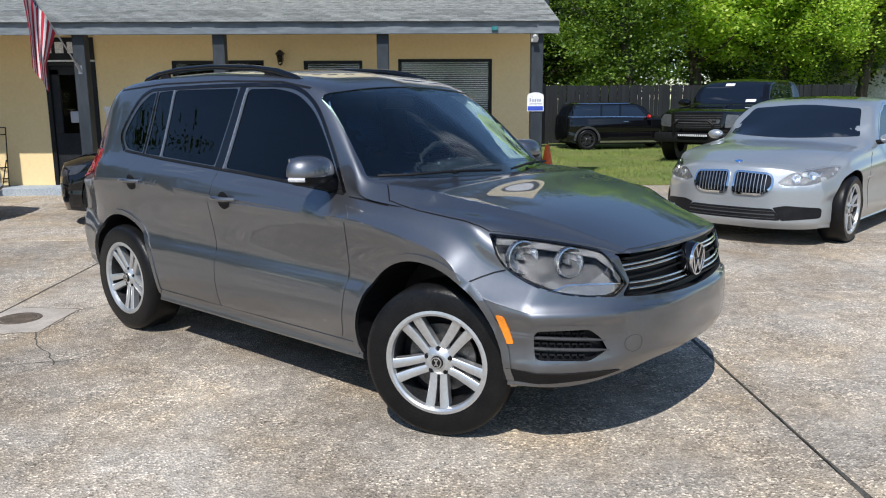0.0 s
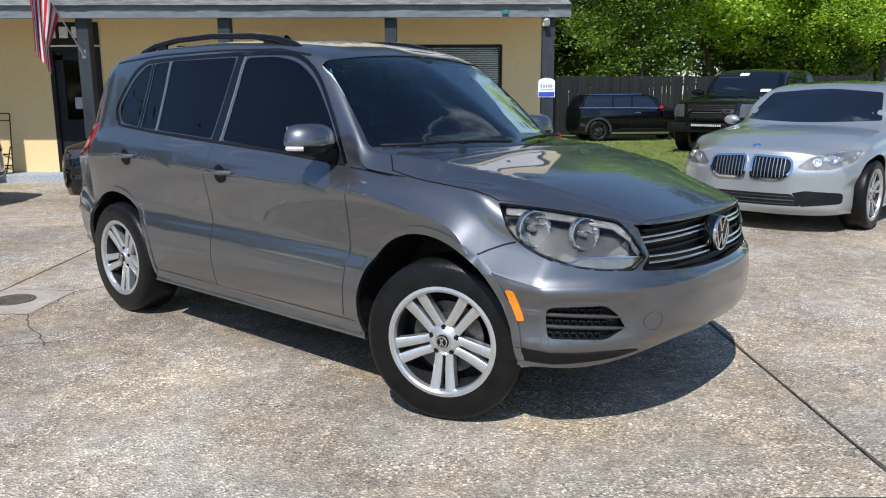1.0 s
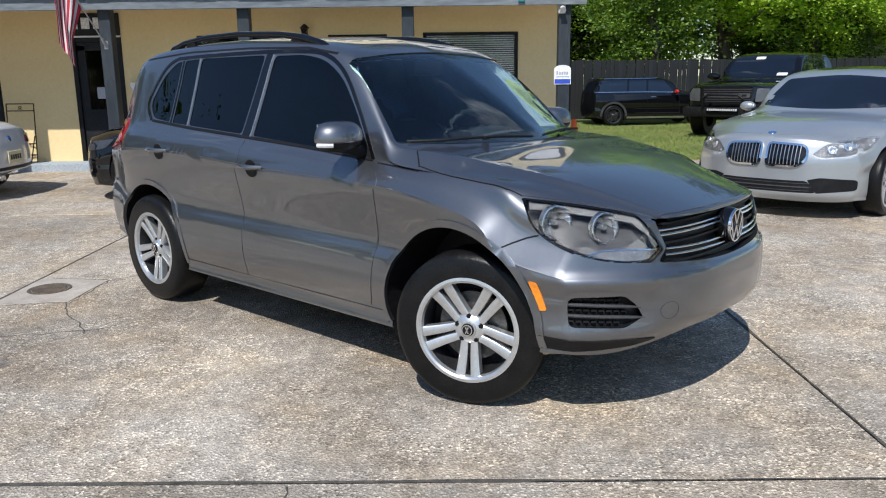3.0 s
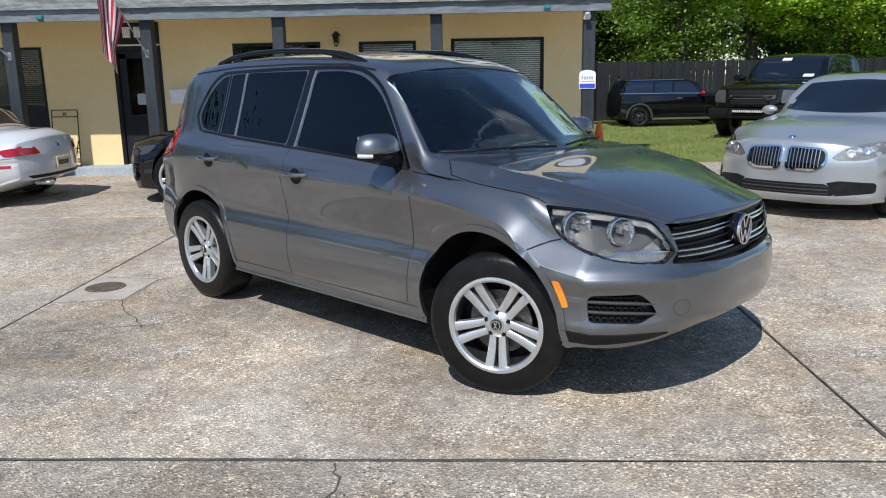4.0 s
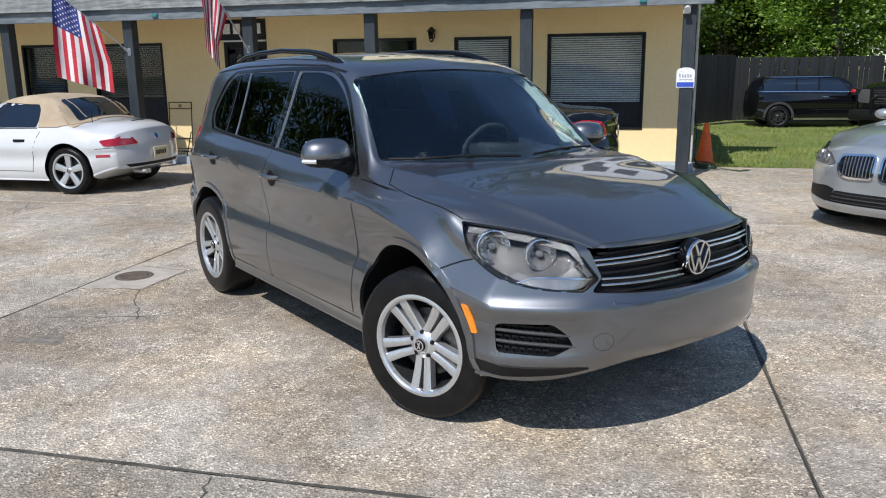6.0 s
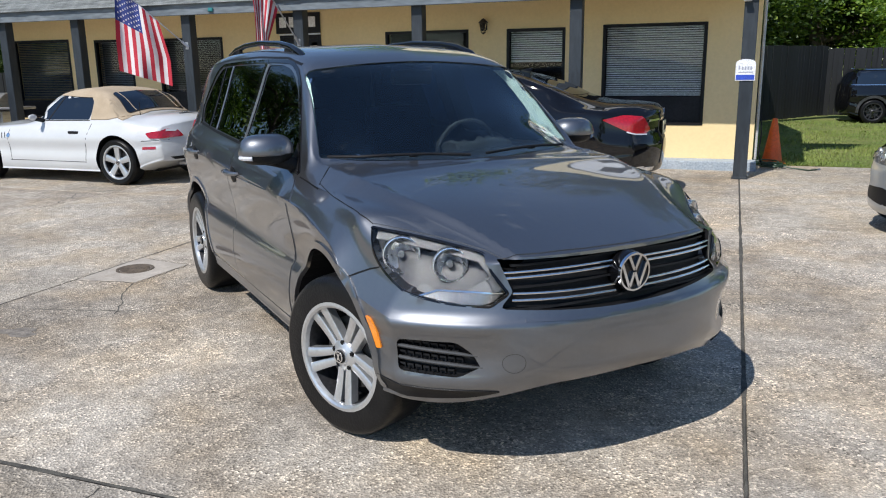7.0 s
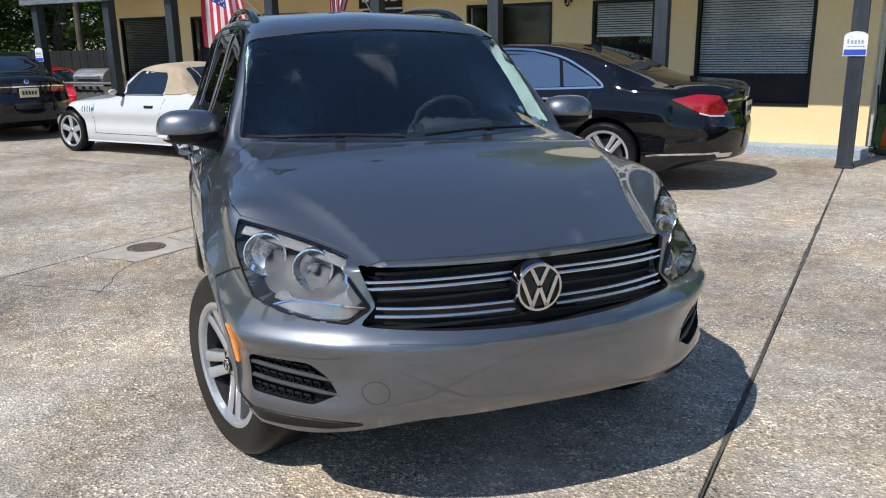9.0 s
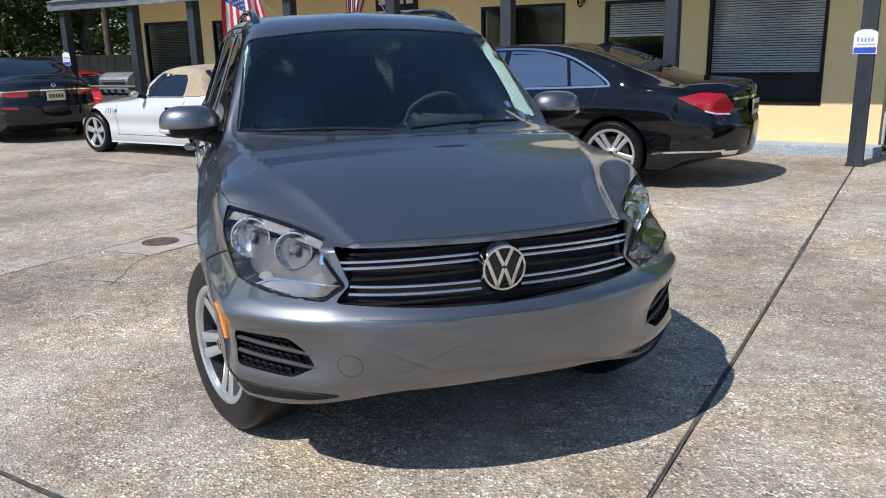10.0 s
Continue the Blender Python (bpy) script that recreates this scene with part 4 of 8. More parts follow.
# ---- building ----
WALL, PORCH = 12.895, 11.74
X0, X1 = -12.4, 1.80
OPENINGS = [  # x0, x1, z0, z1
    (-0.42, 1.08, 0.61, 2.09), (-1.92, -0.99, 0.95, 2.07), (-4.00, -2.55, 0.61, 2.08), (-6.00, -5.20, 0.13, 2.07),
    (-8.62, -7.20, 0.61, 2.08), (-10.12, -9.22, 0.61, 2.09), (-12.18, -10.74, 0.61, 2.12)]


def build_wall():
    bm = bmesh.new()
    xs = sorted({X0, X1, *[o[0] for o in OPENINGS], *[o[1] for o in OPENINGS]})
    for a, b in zip(xs, xs[1:]):
        o = [q for q in OPENINGS if q[0] <= a + 1e-6 and q[1] >= b - 1e-6]
        spans = [(0.0, o[0][2]), (o[0][3], 2.75)] if o else [(0.0, 2.75)]
        for z0, z1 in spans:
            if z1 - z0 > 0.001:
                box(bm, (a, WALL, z0), (b, WALL + 0.2, z1))
    bmesh.ops.remove_doubles(bm, verts=bm.verts, dist=0.0005)
    ob = part("wall_south", bm, M["stucco"], smooth=0)
    tagged(ob, "pale yellow stucco front wall with dark windows", "wall", kind="structure")
    for nm, lo, hi in (("wall_east", (X1 - 0.2, WALL + 0.2, 0), (X1, 20.5, 2.75)), ("wall_west", (X0, WALL + 0.2, 0), (X0 + 0.2, 20.5, 2.75)), ("wall_north", (X0, 20.5, 0), (X1, 20.7, 2.75))):
        bm = bmesh.new()
        box(bm, lo, hi)
        tagged(part(nm, bm, M["stucco"], smooth=0), "pale yellow stucco outer wall", "wall", kind="structure")
    # partition and floor carry the indoor dimness in their colour
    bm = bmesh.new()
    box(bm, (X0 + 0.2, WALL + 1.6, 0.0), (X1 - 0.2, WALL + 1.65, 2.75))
    tagged(part("wall_inner", bm, M["dark_room"], smooth=0), "inner partition wall coloured near-black for a dim room", "wall", kind="structure")
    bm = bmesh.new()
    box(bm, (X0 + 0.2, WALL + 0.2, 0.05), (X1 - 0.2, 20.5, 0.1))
    tagged(part("floor", bm, M["dark_room"], smooth=0), "indoor floor coloured near-black for a dim room", "floor", kind="structure")
    # number board and step
    bm = bmesh.new()
    box(bm, (X0, 12.50, -0.012), (X1 + 0.05, WALL, 0.125), 0.012, 2)
    tagged(part("porch_step", bm, M["step"], smooth=0), "blue-grey painted concrete step along the wall", "step", kind="structure")


def pane_window(i, x0, x1, z0, z1, blind_to=None, blind="blind", panel_to=None):
    w = thing("window_%d" % i, "black-framed window with closed slatted blinds" if blind_to else "black-framed dark window", "window", kind="structure")
    f = 0.045
    bm = bmesh.new()
    for lo, hi in (((x0, z0), (x1, z0 + f)), ((x0, z1 - f), (x1, z1)), ((x0, z0 + f), (x0 + f, z1 - f)), ((x1 - f, z0 + f), (x1, z1 - f))):
        box(bm, (lo[0], WALL - 0.012, lo[1]), (hi[0], WALL + 0.07, hi[1]), 0.004)
    part("window_frame", bm, M["black_frame"], w, smooth=0)
    zp = z0 + f
    if panel_to:
        bm = bmesh.new()
        box(bm, (x0 + f, WALL + 0.012, z0 + f), (x1 - f, WALL + 0.04, panel_to), 0.003)
        part("panel", bm, M["black_panel"], w, "black lower panel", smooth=0)
        zp = panel_to
    bm = bmesh.new()
    box(bm, (x0 + f, WALL + 0.03, zp), (x1 - f, WALL + 0.036, z1 - f))
    part("pane", bm, M["pane"], w, "clear glass pane", smooth=0).visible_shadow = False
    if blind_to:
        bm = bmesh.new()
        z = z1 - f - 0.01
        while z > max(blind_to, zp) + 0.01:
            box(bm, (x0 + f + 0.01, -0.0125, -0.001), (x1 - f - 0.01, 0.0125, 0.001), m=Matrix.Translation((0, WALL + 0.075, z)) @ Matrix.Rotation(radians(56), 4, "X"))
            z -= 0.033
        part("blind", bm, M[blind], w, "closed horizontal slats", smooth=0)
        bm = bmesh.new()
        box(bm, (x0 + f + 0.01, WALL + 0.06, max(blind_to, zp) - 0.01), (x1 - f - 0.01, WALL + 0.085, max(blind_to, zp) + 0.01), 0.003)
        part("blind_rail", bm, M[blind], w, smooth=0)
    return w


def build_windows():
    pane_window(1, -0.42, 1.08, 0.61, 2.09, 1.05, "blind", 1.03)
    w = pane_window(2, -1.92, -0.99, 0.95, 2.07, 1.57, "blind")
    pane_window(3, -4.00, -2.55, 0.61, 2.08)
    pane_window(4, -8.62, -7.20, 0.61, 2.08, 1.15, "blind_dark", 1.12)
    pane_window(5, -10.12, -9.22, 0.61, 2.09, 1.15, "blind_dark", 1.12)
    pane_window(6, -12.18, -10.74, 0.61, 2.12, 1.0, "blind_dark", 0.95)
    # front door
    d = thing("door_1", "black front door with a glass pane, closed", "door", kind="structure")
    bm = bmesh.new()
    box(bm, (-6.0, WALL - 0.02, 0.125), (-5.93, WALL + 0.1, 2.07), 0.005)
    box(bm, (-5.27, WALL - 0.02, 0.125), (-5.2, WALL + 0.1, 2.07), 0.005)
    box(bm, (-5.93, WALL - 0.02, 2.0), (-5.27, WALL + 0.1, 2.07), 0.005)
    part("door_frame", bm, M["black_frame"], d, smooth=0)
    bm = bmesh.new()
    box(bm, (-5.93, WALL + 0.02, 0.13), (-5.27, WALL + 0.06, 0.95), 0.004)
    box(bm, (-5.93, WALL + 0.02, 0.95), (-5.80, WALL + 0.06, 1.95), 0.004)
    box(bm, (-5.40, WALL + 0.02, 0.95), (-5.27, WALL + 0.06, 1.95), 0.004)
    box(bm, (-5.93, WALL + 0.02, 1.87), (-5.27, WALL + 0.06, 2.0), 0.004)
    part("door_leaf", bm, M["black_panel"], d, smooth=0)
    bm = bmesh.new()
    box(bm, (-5.80, WALL + 0.036, 0.95), (-5.40, WALL + 0.042, 1.87))
    part("pane", bm, M["pane"], d, smooth=0)
    bm = bmesh.new()
    tube(bm, [(-5.34, WALL + 0.02, 1.0), (-5.34, WALL - 0.04, 1.0), (-5.34, WALL - 0.04, 1.2), (-5.34, WALL + 0.02, 1.2)], 0.011, 8)
    part("door_handle", bm, M["steel"], d, "steel pull handle")
    bm = bmesh.new()
    box(bm, (-5.66, WALL - 0.012, 1.12), (-5.42, WALL + 0.02, 1.30), 0.01)
    part("notice", bm, M["sign_grey"], d, "small white door notice", smooth=0)
    # number board: four plain pale bars
    b = thing("number_board", "black board with four pale bars above the door", "sign")
    bm = bmesh.new()
    box(bm, (-6.06, WALL - 0.035, 2.10), (-5.20, WALL - 0.003, 2.44), 0.006)
    part("board", bm, M["black_panel"], b, smooth=0)
    for k in range(4):
        bm = bmesh.new()
        box(bm, (-5.98 + 0.19 * k, WALL - 0.05, 2.20), (-5.98 + 0.19 * k + 0.13, WALL - 0.034, 2.37), 0.004)
        part("bar", bm, M["sign_white"], b, smooth=0)
    bm = bmesh.new()
    box(bm, (-6.0, WALL - 0.03, 2.072), (-5.2, WALL - 0.01, 2.096), 0.003)
    part("strip", bm, M["sign_white"], b, smooth=0)
    # letter box
    m = thing("letter_box", "white metal letter box fixed to the wall", "letter box")
    bm = bmesh.new()
    box(bm, (-5.07, WALL - 0.09, 1.13), (-4.72, WALL, 1.34), 0.01)
    part("body", bm, M["sign_white"], m)
    bm = bmesh.new()
    box(bm, (-5.085, WALL - 0.11, 1.30), (-4.705, WALL, 1.37), 0.012)
    part("lid", bm, M["sign_white"], m)
    # wall lantern
    l = thing("wall_lantern", "small black metal wall lantern, unlit", "lantern", pose(-2.27, WALL, 2.12))
    bm = bmesh.new()
    box(bm, (-0.035, -0.02, -0.06), (0.035, 0.0, 0.08), 0.006)
    part("back_plate", bm, M["iron"], l)
    bm = bmesh.new()
    tube(bm, [(0, -0.01, 0.04), (0, -0.06, 0.10), (0, -0.11, 0.11)], 0.008, 8)
    part("arm", bm, M["iron"], l)
    bm = bmesh.new()
    for a in range(4):
        t = a * math.pi / 2 + math.pi / 4
        tube(bm, [(0.035 * math.cos(t), -0.11 + 0.035 * math.sin(t), -0.10), (0.065 * math.cos(t), -0.11 + 0.065 * math.sin(t), 0.05)], 0.006, 6)
    lathe(bm, [(0.0, 0.12), (0.03, 0.10), (0.08, 0.05), (0.075, 0.045), (0.0, 0.06)], 12, axis="z", at=(0, -0.11, 0))
    lathe(bm, [(0.0, -0.13), (0.03, -0.11), (0.04, -0.10), (0.0, -0.095)], 12, axis="z", at=(0, -0.11, 0))
    part("cage", bm, M["iron"], l)
    bm = bmesh.new()
    lathe(bm, [(0.03, -0.095), (0.055, 0.045)], 12, axis="z", at=(0, -0.11, 0))
    part("globe", bm, M["pane"], l)


POSTS = [1.63, -0.60, -2.94, -4.92, -7.02, -9.35, -11.02, -13.17]


def build_porch():
    rng = random.Random(2)
    first = None
    for x in POSTS:
        if first is None:
            bm = bmesh.new()
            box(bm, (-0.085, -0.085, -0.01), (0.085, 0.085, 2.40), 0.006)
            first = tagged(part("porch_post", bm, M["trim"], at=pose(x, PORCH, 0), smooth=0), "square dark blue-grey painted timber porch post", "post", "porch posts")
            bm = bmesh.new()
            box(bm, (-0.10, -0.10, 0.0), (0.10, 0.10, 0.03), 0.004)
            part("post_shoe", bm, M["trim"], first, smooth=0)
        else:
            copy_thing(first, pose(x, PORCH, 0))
    # eaves
    bm = bmesh.new()
    box(bm, (-13.45, PORCH - 0.19, 2.375), (1.92, PORCH - 0.15, 2.565), 0.005)
    tagged(part("fascia", bm, M["fascia"], smooth=0), "weathered blue-grey fascia board", "trim", kind="structure")
    bm = bmesh.new()
    box(bm, (-13.40, PORCH - 0.10, 2.395), (1.80, PORCH + 0.10, 2.50), 0.005)
    tagged(part("beam", bm, M["white_trim"], smooth=0), "pale porch beam over the posts", "beam", kind="structure")
    bm = bmesh.new()
    box(bm, (-13.40, PORCH - 0.15, 2.50), (1.85, WALL + 0.1, 2.53))
    tagged(part("ceiling", bm, M["white_trim"], smooth=0), "pale painted porch soffit", "ceiling", kind="structure")
    # low shingled roof
    bm = bmesh.new()
    y0, z0, y1, z1 = PORCH - 0.22, 2.545, 16.8, 4.15
    prism(bm, [(y0, z0), (y1, z1), (22.0, 2.55), (21.0, 2.53), (PORCH, 2.535)], -13.45, 1.92, axis="x")
    roof = tagged(part("roof", bm, M["shingle"], smooth=0), "low grey asphalt-shingle roof", "roof", kind="structure")
    slope = math.atan2(z1 - z0, y1 - y0)
    bm = bmesh.new()
    box(bm, (0, 0, 0), (0.30, 0.20, 0.006), 0.002)
    tab = finish("shingle", bm, M["shingle"], 0)
    count, rest = 0, bmesh.new()
    for row in range(14):
        off = (row % 3) * 0.1
        for k in range(51):
            x = 1.60 - off - k * 0.305 + rng.uniform(-0.004, 0.004)
            d = row * 0.14 - 0.03 + rng.uniform(-0.006, 0.006)
            m = Matrix.Translation((x, y0 + d * math.cos(slope), z0 + d * math.sin(slope) + 0.006)) @ Matrix.Rotation(slope - 0.03, 4, "X")
            if row < 6 and x > -13.4:
                part("shingle", tab, None, roof, at=m)
            elif x > -13.4:
                box(rest, (0, 0, 0), (0.30, 0.20, 0.006), m=m)
    ob = part("shingles", rest, M["shingle"], roof, smooth=0)
    ob["kind"] = "stuff"
    # downpipe and cable at the corner
    p = thing("conduit", "grey wall conduit with a hanging cable", "pipe")
    bm = bmesh.new()
    tube(bm, [(1.84, WALL + 0.10, 0.12), (1.84, WALL + 0.10, 1.0), (1.84, WALL + 0.10, 2.5)], 0.022, 10)
    part("pipe", bm, M["pvc"], p)
    bm = bmesh.new()
    tube(bm, [(1.87, WALL + 0.06, 0.9), (1.90, WALL, 0.5), (1.88, WALL - 0.02, 0.2), (1.94, WALL - 0.06, 0.06)], 0.010, 8)
    part("cable", bm, M["plastic"], p)
    # small fixtures under the eave and flag brackets on the posts
    for x in (1.63,):
        f = thing("flood_light", "small grey twin flood light under the eave", "light", pose(x - 0.05, PORCH - 0.12, 2.32))
        bm = bmesh.new()
        tube(bm, [(0, -0.02, 0.03), (0, -0.10, -0.02)], [0.03, 0.045], 12)
        part("head", bm, M["pvc"], f)
        bm = bmesh.new()
        box(bm, (-0.05, -0.02, -0.06), (0.05, 0.03, 0.06), 0.01)
        part("base", bm, M["pvc"], f)
    first = None
    for x, y in ((1.63, PORCH - 0.09), (-13.17, PORCH - 0.09)):
        if first is None:
            s = first = thing("post_sign", "small white arched sign with a blue band on the post", "sign", pose(x - 0.02, y, 1.42), "post signs")
            poly = [(-0.14, -0.16), (0.14, -0.16), (0.14, 0.09)] + [(0.14 * math.cos(a), 0.09 + 0.065 * math.sin(a)) for a in np.linspace(0.2, math.pi - 0.2, 9)] + [(-0.14, 0.09)]
            bm = bmesh.new()
            prism(bm, poly, -0.012, -0.003)
            part("board", bm, M["sign_white"], s, smooth=0)
            bm = bmesh.new()
            box(bm, (-0.13, -0.0145, -0.15), (0.13, -0.0125, -0.075))
            part("band", bm, M["sign_blue"], s, smooth=0)
            bm = bmesh.new()
            box(bm, (-0.10, -0.0145, -0.045), (0.11, -0.0125, -0.030))
            box(bm, (-0.10, -0.0145, 0.0), (-0.075, -0.0125, 0.06))
            for k in range(4):
                box(bm, (-0.055 + k * 0.04, -0.0145, -0.005), (-0.028 + k * 0.04, -0.0125, 0.045))
            part("print", bm, M["sign_grey"], s, smooth=0)
            s.scale = (0.86, 0.86, 0.86)
        else:
            copy_thing(first, pose(x, y, 1.42)).scale = (0.86, 0.86, 0.86)


def star_faces(bm, c, r, u, v, n, off):
    vs = [bm.verts.new(c + n * off + (u * math.sin(a) + v * math.cos(a)) * (r if k % 2 == 0 else r * 0.4)) for k, a in enumerate(np.linspace(0, 2 * math.pi, 11)[:10])]
    bm.faces.new(vs)


def build_flag(at_x, spread, seed, length=1.40, height=0.86, blue=0.40, lean=0.62, reach=1.35):
    """A flag that hangs from a pole set slantwise on a post."""
    rng = random.Random(seed)
    foot = Vector((at_x, PORCH - 0.09, 1.90))
    pole_dir = Vector((-lean, -0.42, 0.82)).normalized()
    tip = foot + pole_dir * reach
    fl = thing("flag", "striped red and white flag with starred blue corner, hanging" if blue > 0.3 else "red and white striped flag hanging gathered beside the door", "flag", group="porch flags")
    bm = bmesh.new()
    tube(bm, [foot - pole_dir * 0.05, tip], 0.010, 10)
    part("pole", bm, M["steel"], fl, "pale slanting pole")
    bm = bmesh.new()
    tube(bm, [foot - pole_dir * 0.04, foot + pole_dir * 0.10], 0.022, 10)
    box(bm, foot + Vector((-0.03, 0.0, -0.06)), foot + Vector((0.03, 0.09, 0.06)), 0.006)
    part("bracket", bm, M["steel"], fl, "metal bracket")
    # cloth: hoist runs down the pole from its tip, fly falls
    nu, nv = 26, 40

    def cloth(u, v):
        """u along the pole from the tip (0..1), v down the fly (0..1)."""
        p = tip - pole_dir * (0.03 + u * height)
        sag = v * length
        fold = 0.05 * math.sin(u * 9.0 + v * 2.0 + seed) * (0.25 + v) + 0.025 * math.sin(u * 17 - v * 3 + seed * 2)
        # the cloth gathers towards the pole's tip as it falls
        pull = Vector((-pole_dir.x, -pole_dir.y, 0)) * ((u - 0.3) * height * spread * min(1, v * 1.6))
        lift = pole_dir.z * height * u * min(1.0, v * 1.2) * 0.55
        q = Vector((p.x, p.y, p.z - sag + lift * 1.0)) + pull
        side = Vector((0.55, -0.83, 0))
        return q + side * fold
    stripes = [bmesh.new() for _ in range(13)]
    canton = bmesh.new()
    for i in range(13):
        bmx = stripes[i]
        u0, u1 = i / 13, (i + 1) / 13
        v0 = blue if i < 7 else 0.0
        rows = [[bmx.verts.new(cloth(u0 + (u1 - u0) * a / 2, v0 + (1 - v0) * k / nv)) for a in range(3)] for k in range(nv + 1)]
        for r, s in zip(rows, rows[1:]):
            for a in range(2):
                bmx.faces.new((r[a], r[a + 1], s[a + 1], s[a]))
        part("stripe", bmx, M["flag_red"] if i % 2 == 0 else M["flag_white"], fl, smooth=60)
    rows = [[canton.verts.new(cloth(7 / 13 * a / 14, blue * k / 16)) for a in range(15)] for k in range(17)]
    for r, s in zip(rows, rows[1:]):
        for a in range(14):
            canton.faces.new((r[a], r[a + 1], s[a + 1], s[a]))
    part("canton", canton, M["flag_blue"], fl, "blue corner field", smooth=60)
    st = bmesh.new()
    across = max(2, round(6 * blue / 0.40))
    for r in range(9):
        for c in range(across if r % 2 == 0 else across - 1):
            u = 7 / 13 * (r + 1) / 10
            v = blue * ((c + (0.5 if r % 2 == 0 else 1.0)) / across)
            p, pu, pv = cloth(u, v), cloth(u + 0.01, v) - cloth(u, v), cloth(u, v + 0.01) - cloth(u, v)
            n = pu.cross(pv).normalized()
            for o in (0.004, -0.004):
                star_faces(st, p, 0.020, pv.normalized(), pu.normalized(), n, o)
    ob = part("stars", st, M["flag_white"], fl, "white stars", smooth=0)
    ob["kind"] = "stuff"


def build_roof_sign():
    """A cream board on the roof above the eave; only its mirror image on the bonnet is seen."""
    b = thing("roof_sign", "cream sign board with a white oval mark, standing on the roof", "sign", pose(0.1, PORCH + 1.6, 0))
    bm = bmesh.new()
    box(bm, (-3.7, 0, 3.45), (2.5, 0.05, 4.85), 0.01)
    part("board", bm, M["sign_yellow"], b, smooth=0)
    bm = bmesh.new()
    for x in (-3.2, -1.0, 1.9):
        box(bm, (x - 0.05, 0.05, 2.75), (x + 0.05, 0.12, 4.8))
    part("stand", bm, M["trim"], b, smooth=0)

    def oval(r0, r1, y, name, mat):
        bm = bmesh.new()
        lathe(bm, [(r0, y), (r0, y + 0.008), (r1, y + 0.008), (r1, y)], 48, at=(0, 0, 0), closed=r0 > 0)
        bmesh.ops.scale(bm, vec=(2.75, 1, 1), verts=bm.verts)
        bmesh.ops.translate(bm, vec=(0.85, 0, 4.12), verts=bm.verts)
        part(name, bm, mat, b, smooth=0)
    oval(0.0, 0.56, -0.010, "oval", M["sign_white"])
    oval(0.53, 0.57, -0.020, "oval_edge", M["print"])
    for k in range(3):
        bm = bmesh.new()
        box(bm, (0.05 + k * 0.58, -0.024, 3.90), (0.47 + k * 0.58, -0.011, 4.34))
        part("mark", bm, M["print"], b, smooth=0)
    for k in range(8):
        bm = bmesh.new()
        box(bm, (-3.4 + k * 0.30, -0.014, 3.62), (-3.22 + k * 0.30, -0.003, 3.84))
        part("mark", bm, M["print"], b, smooth=0)


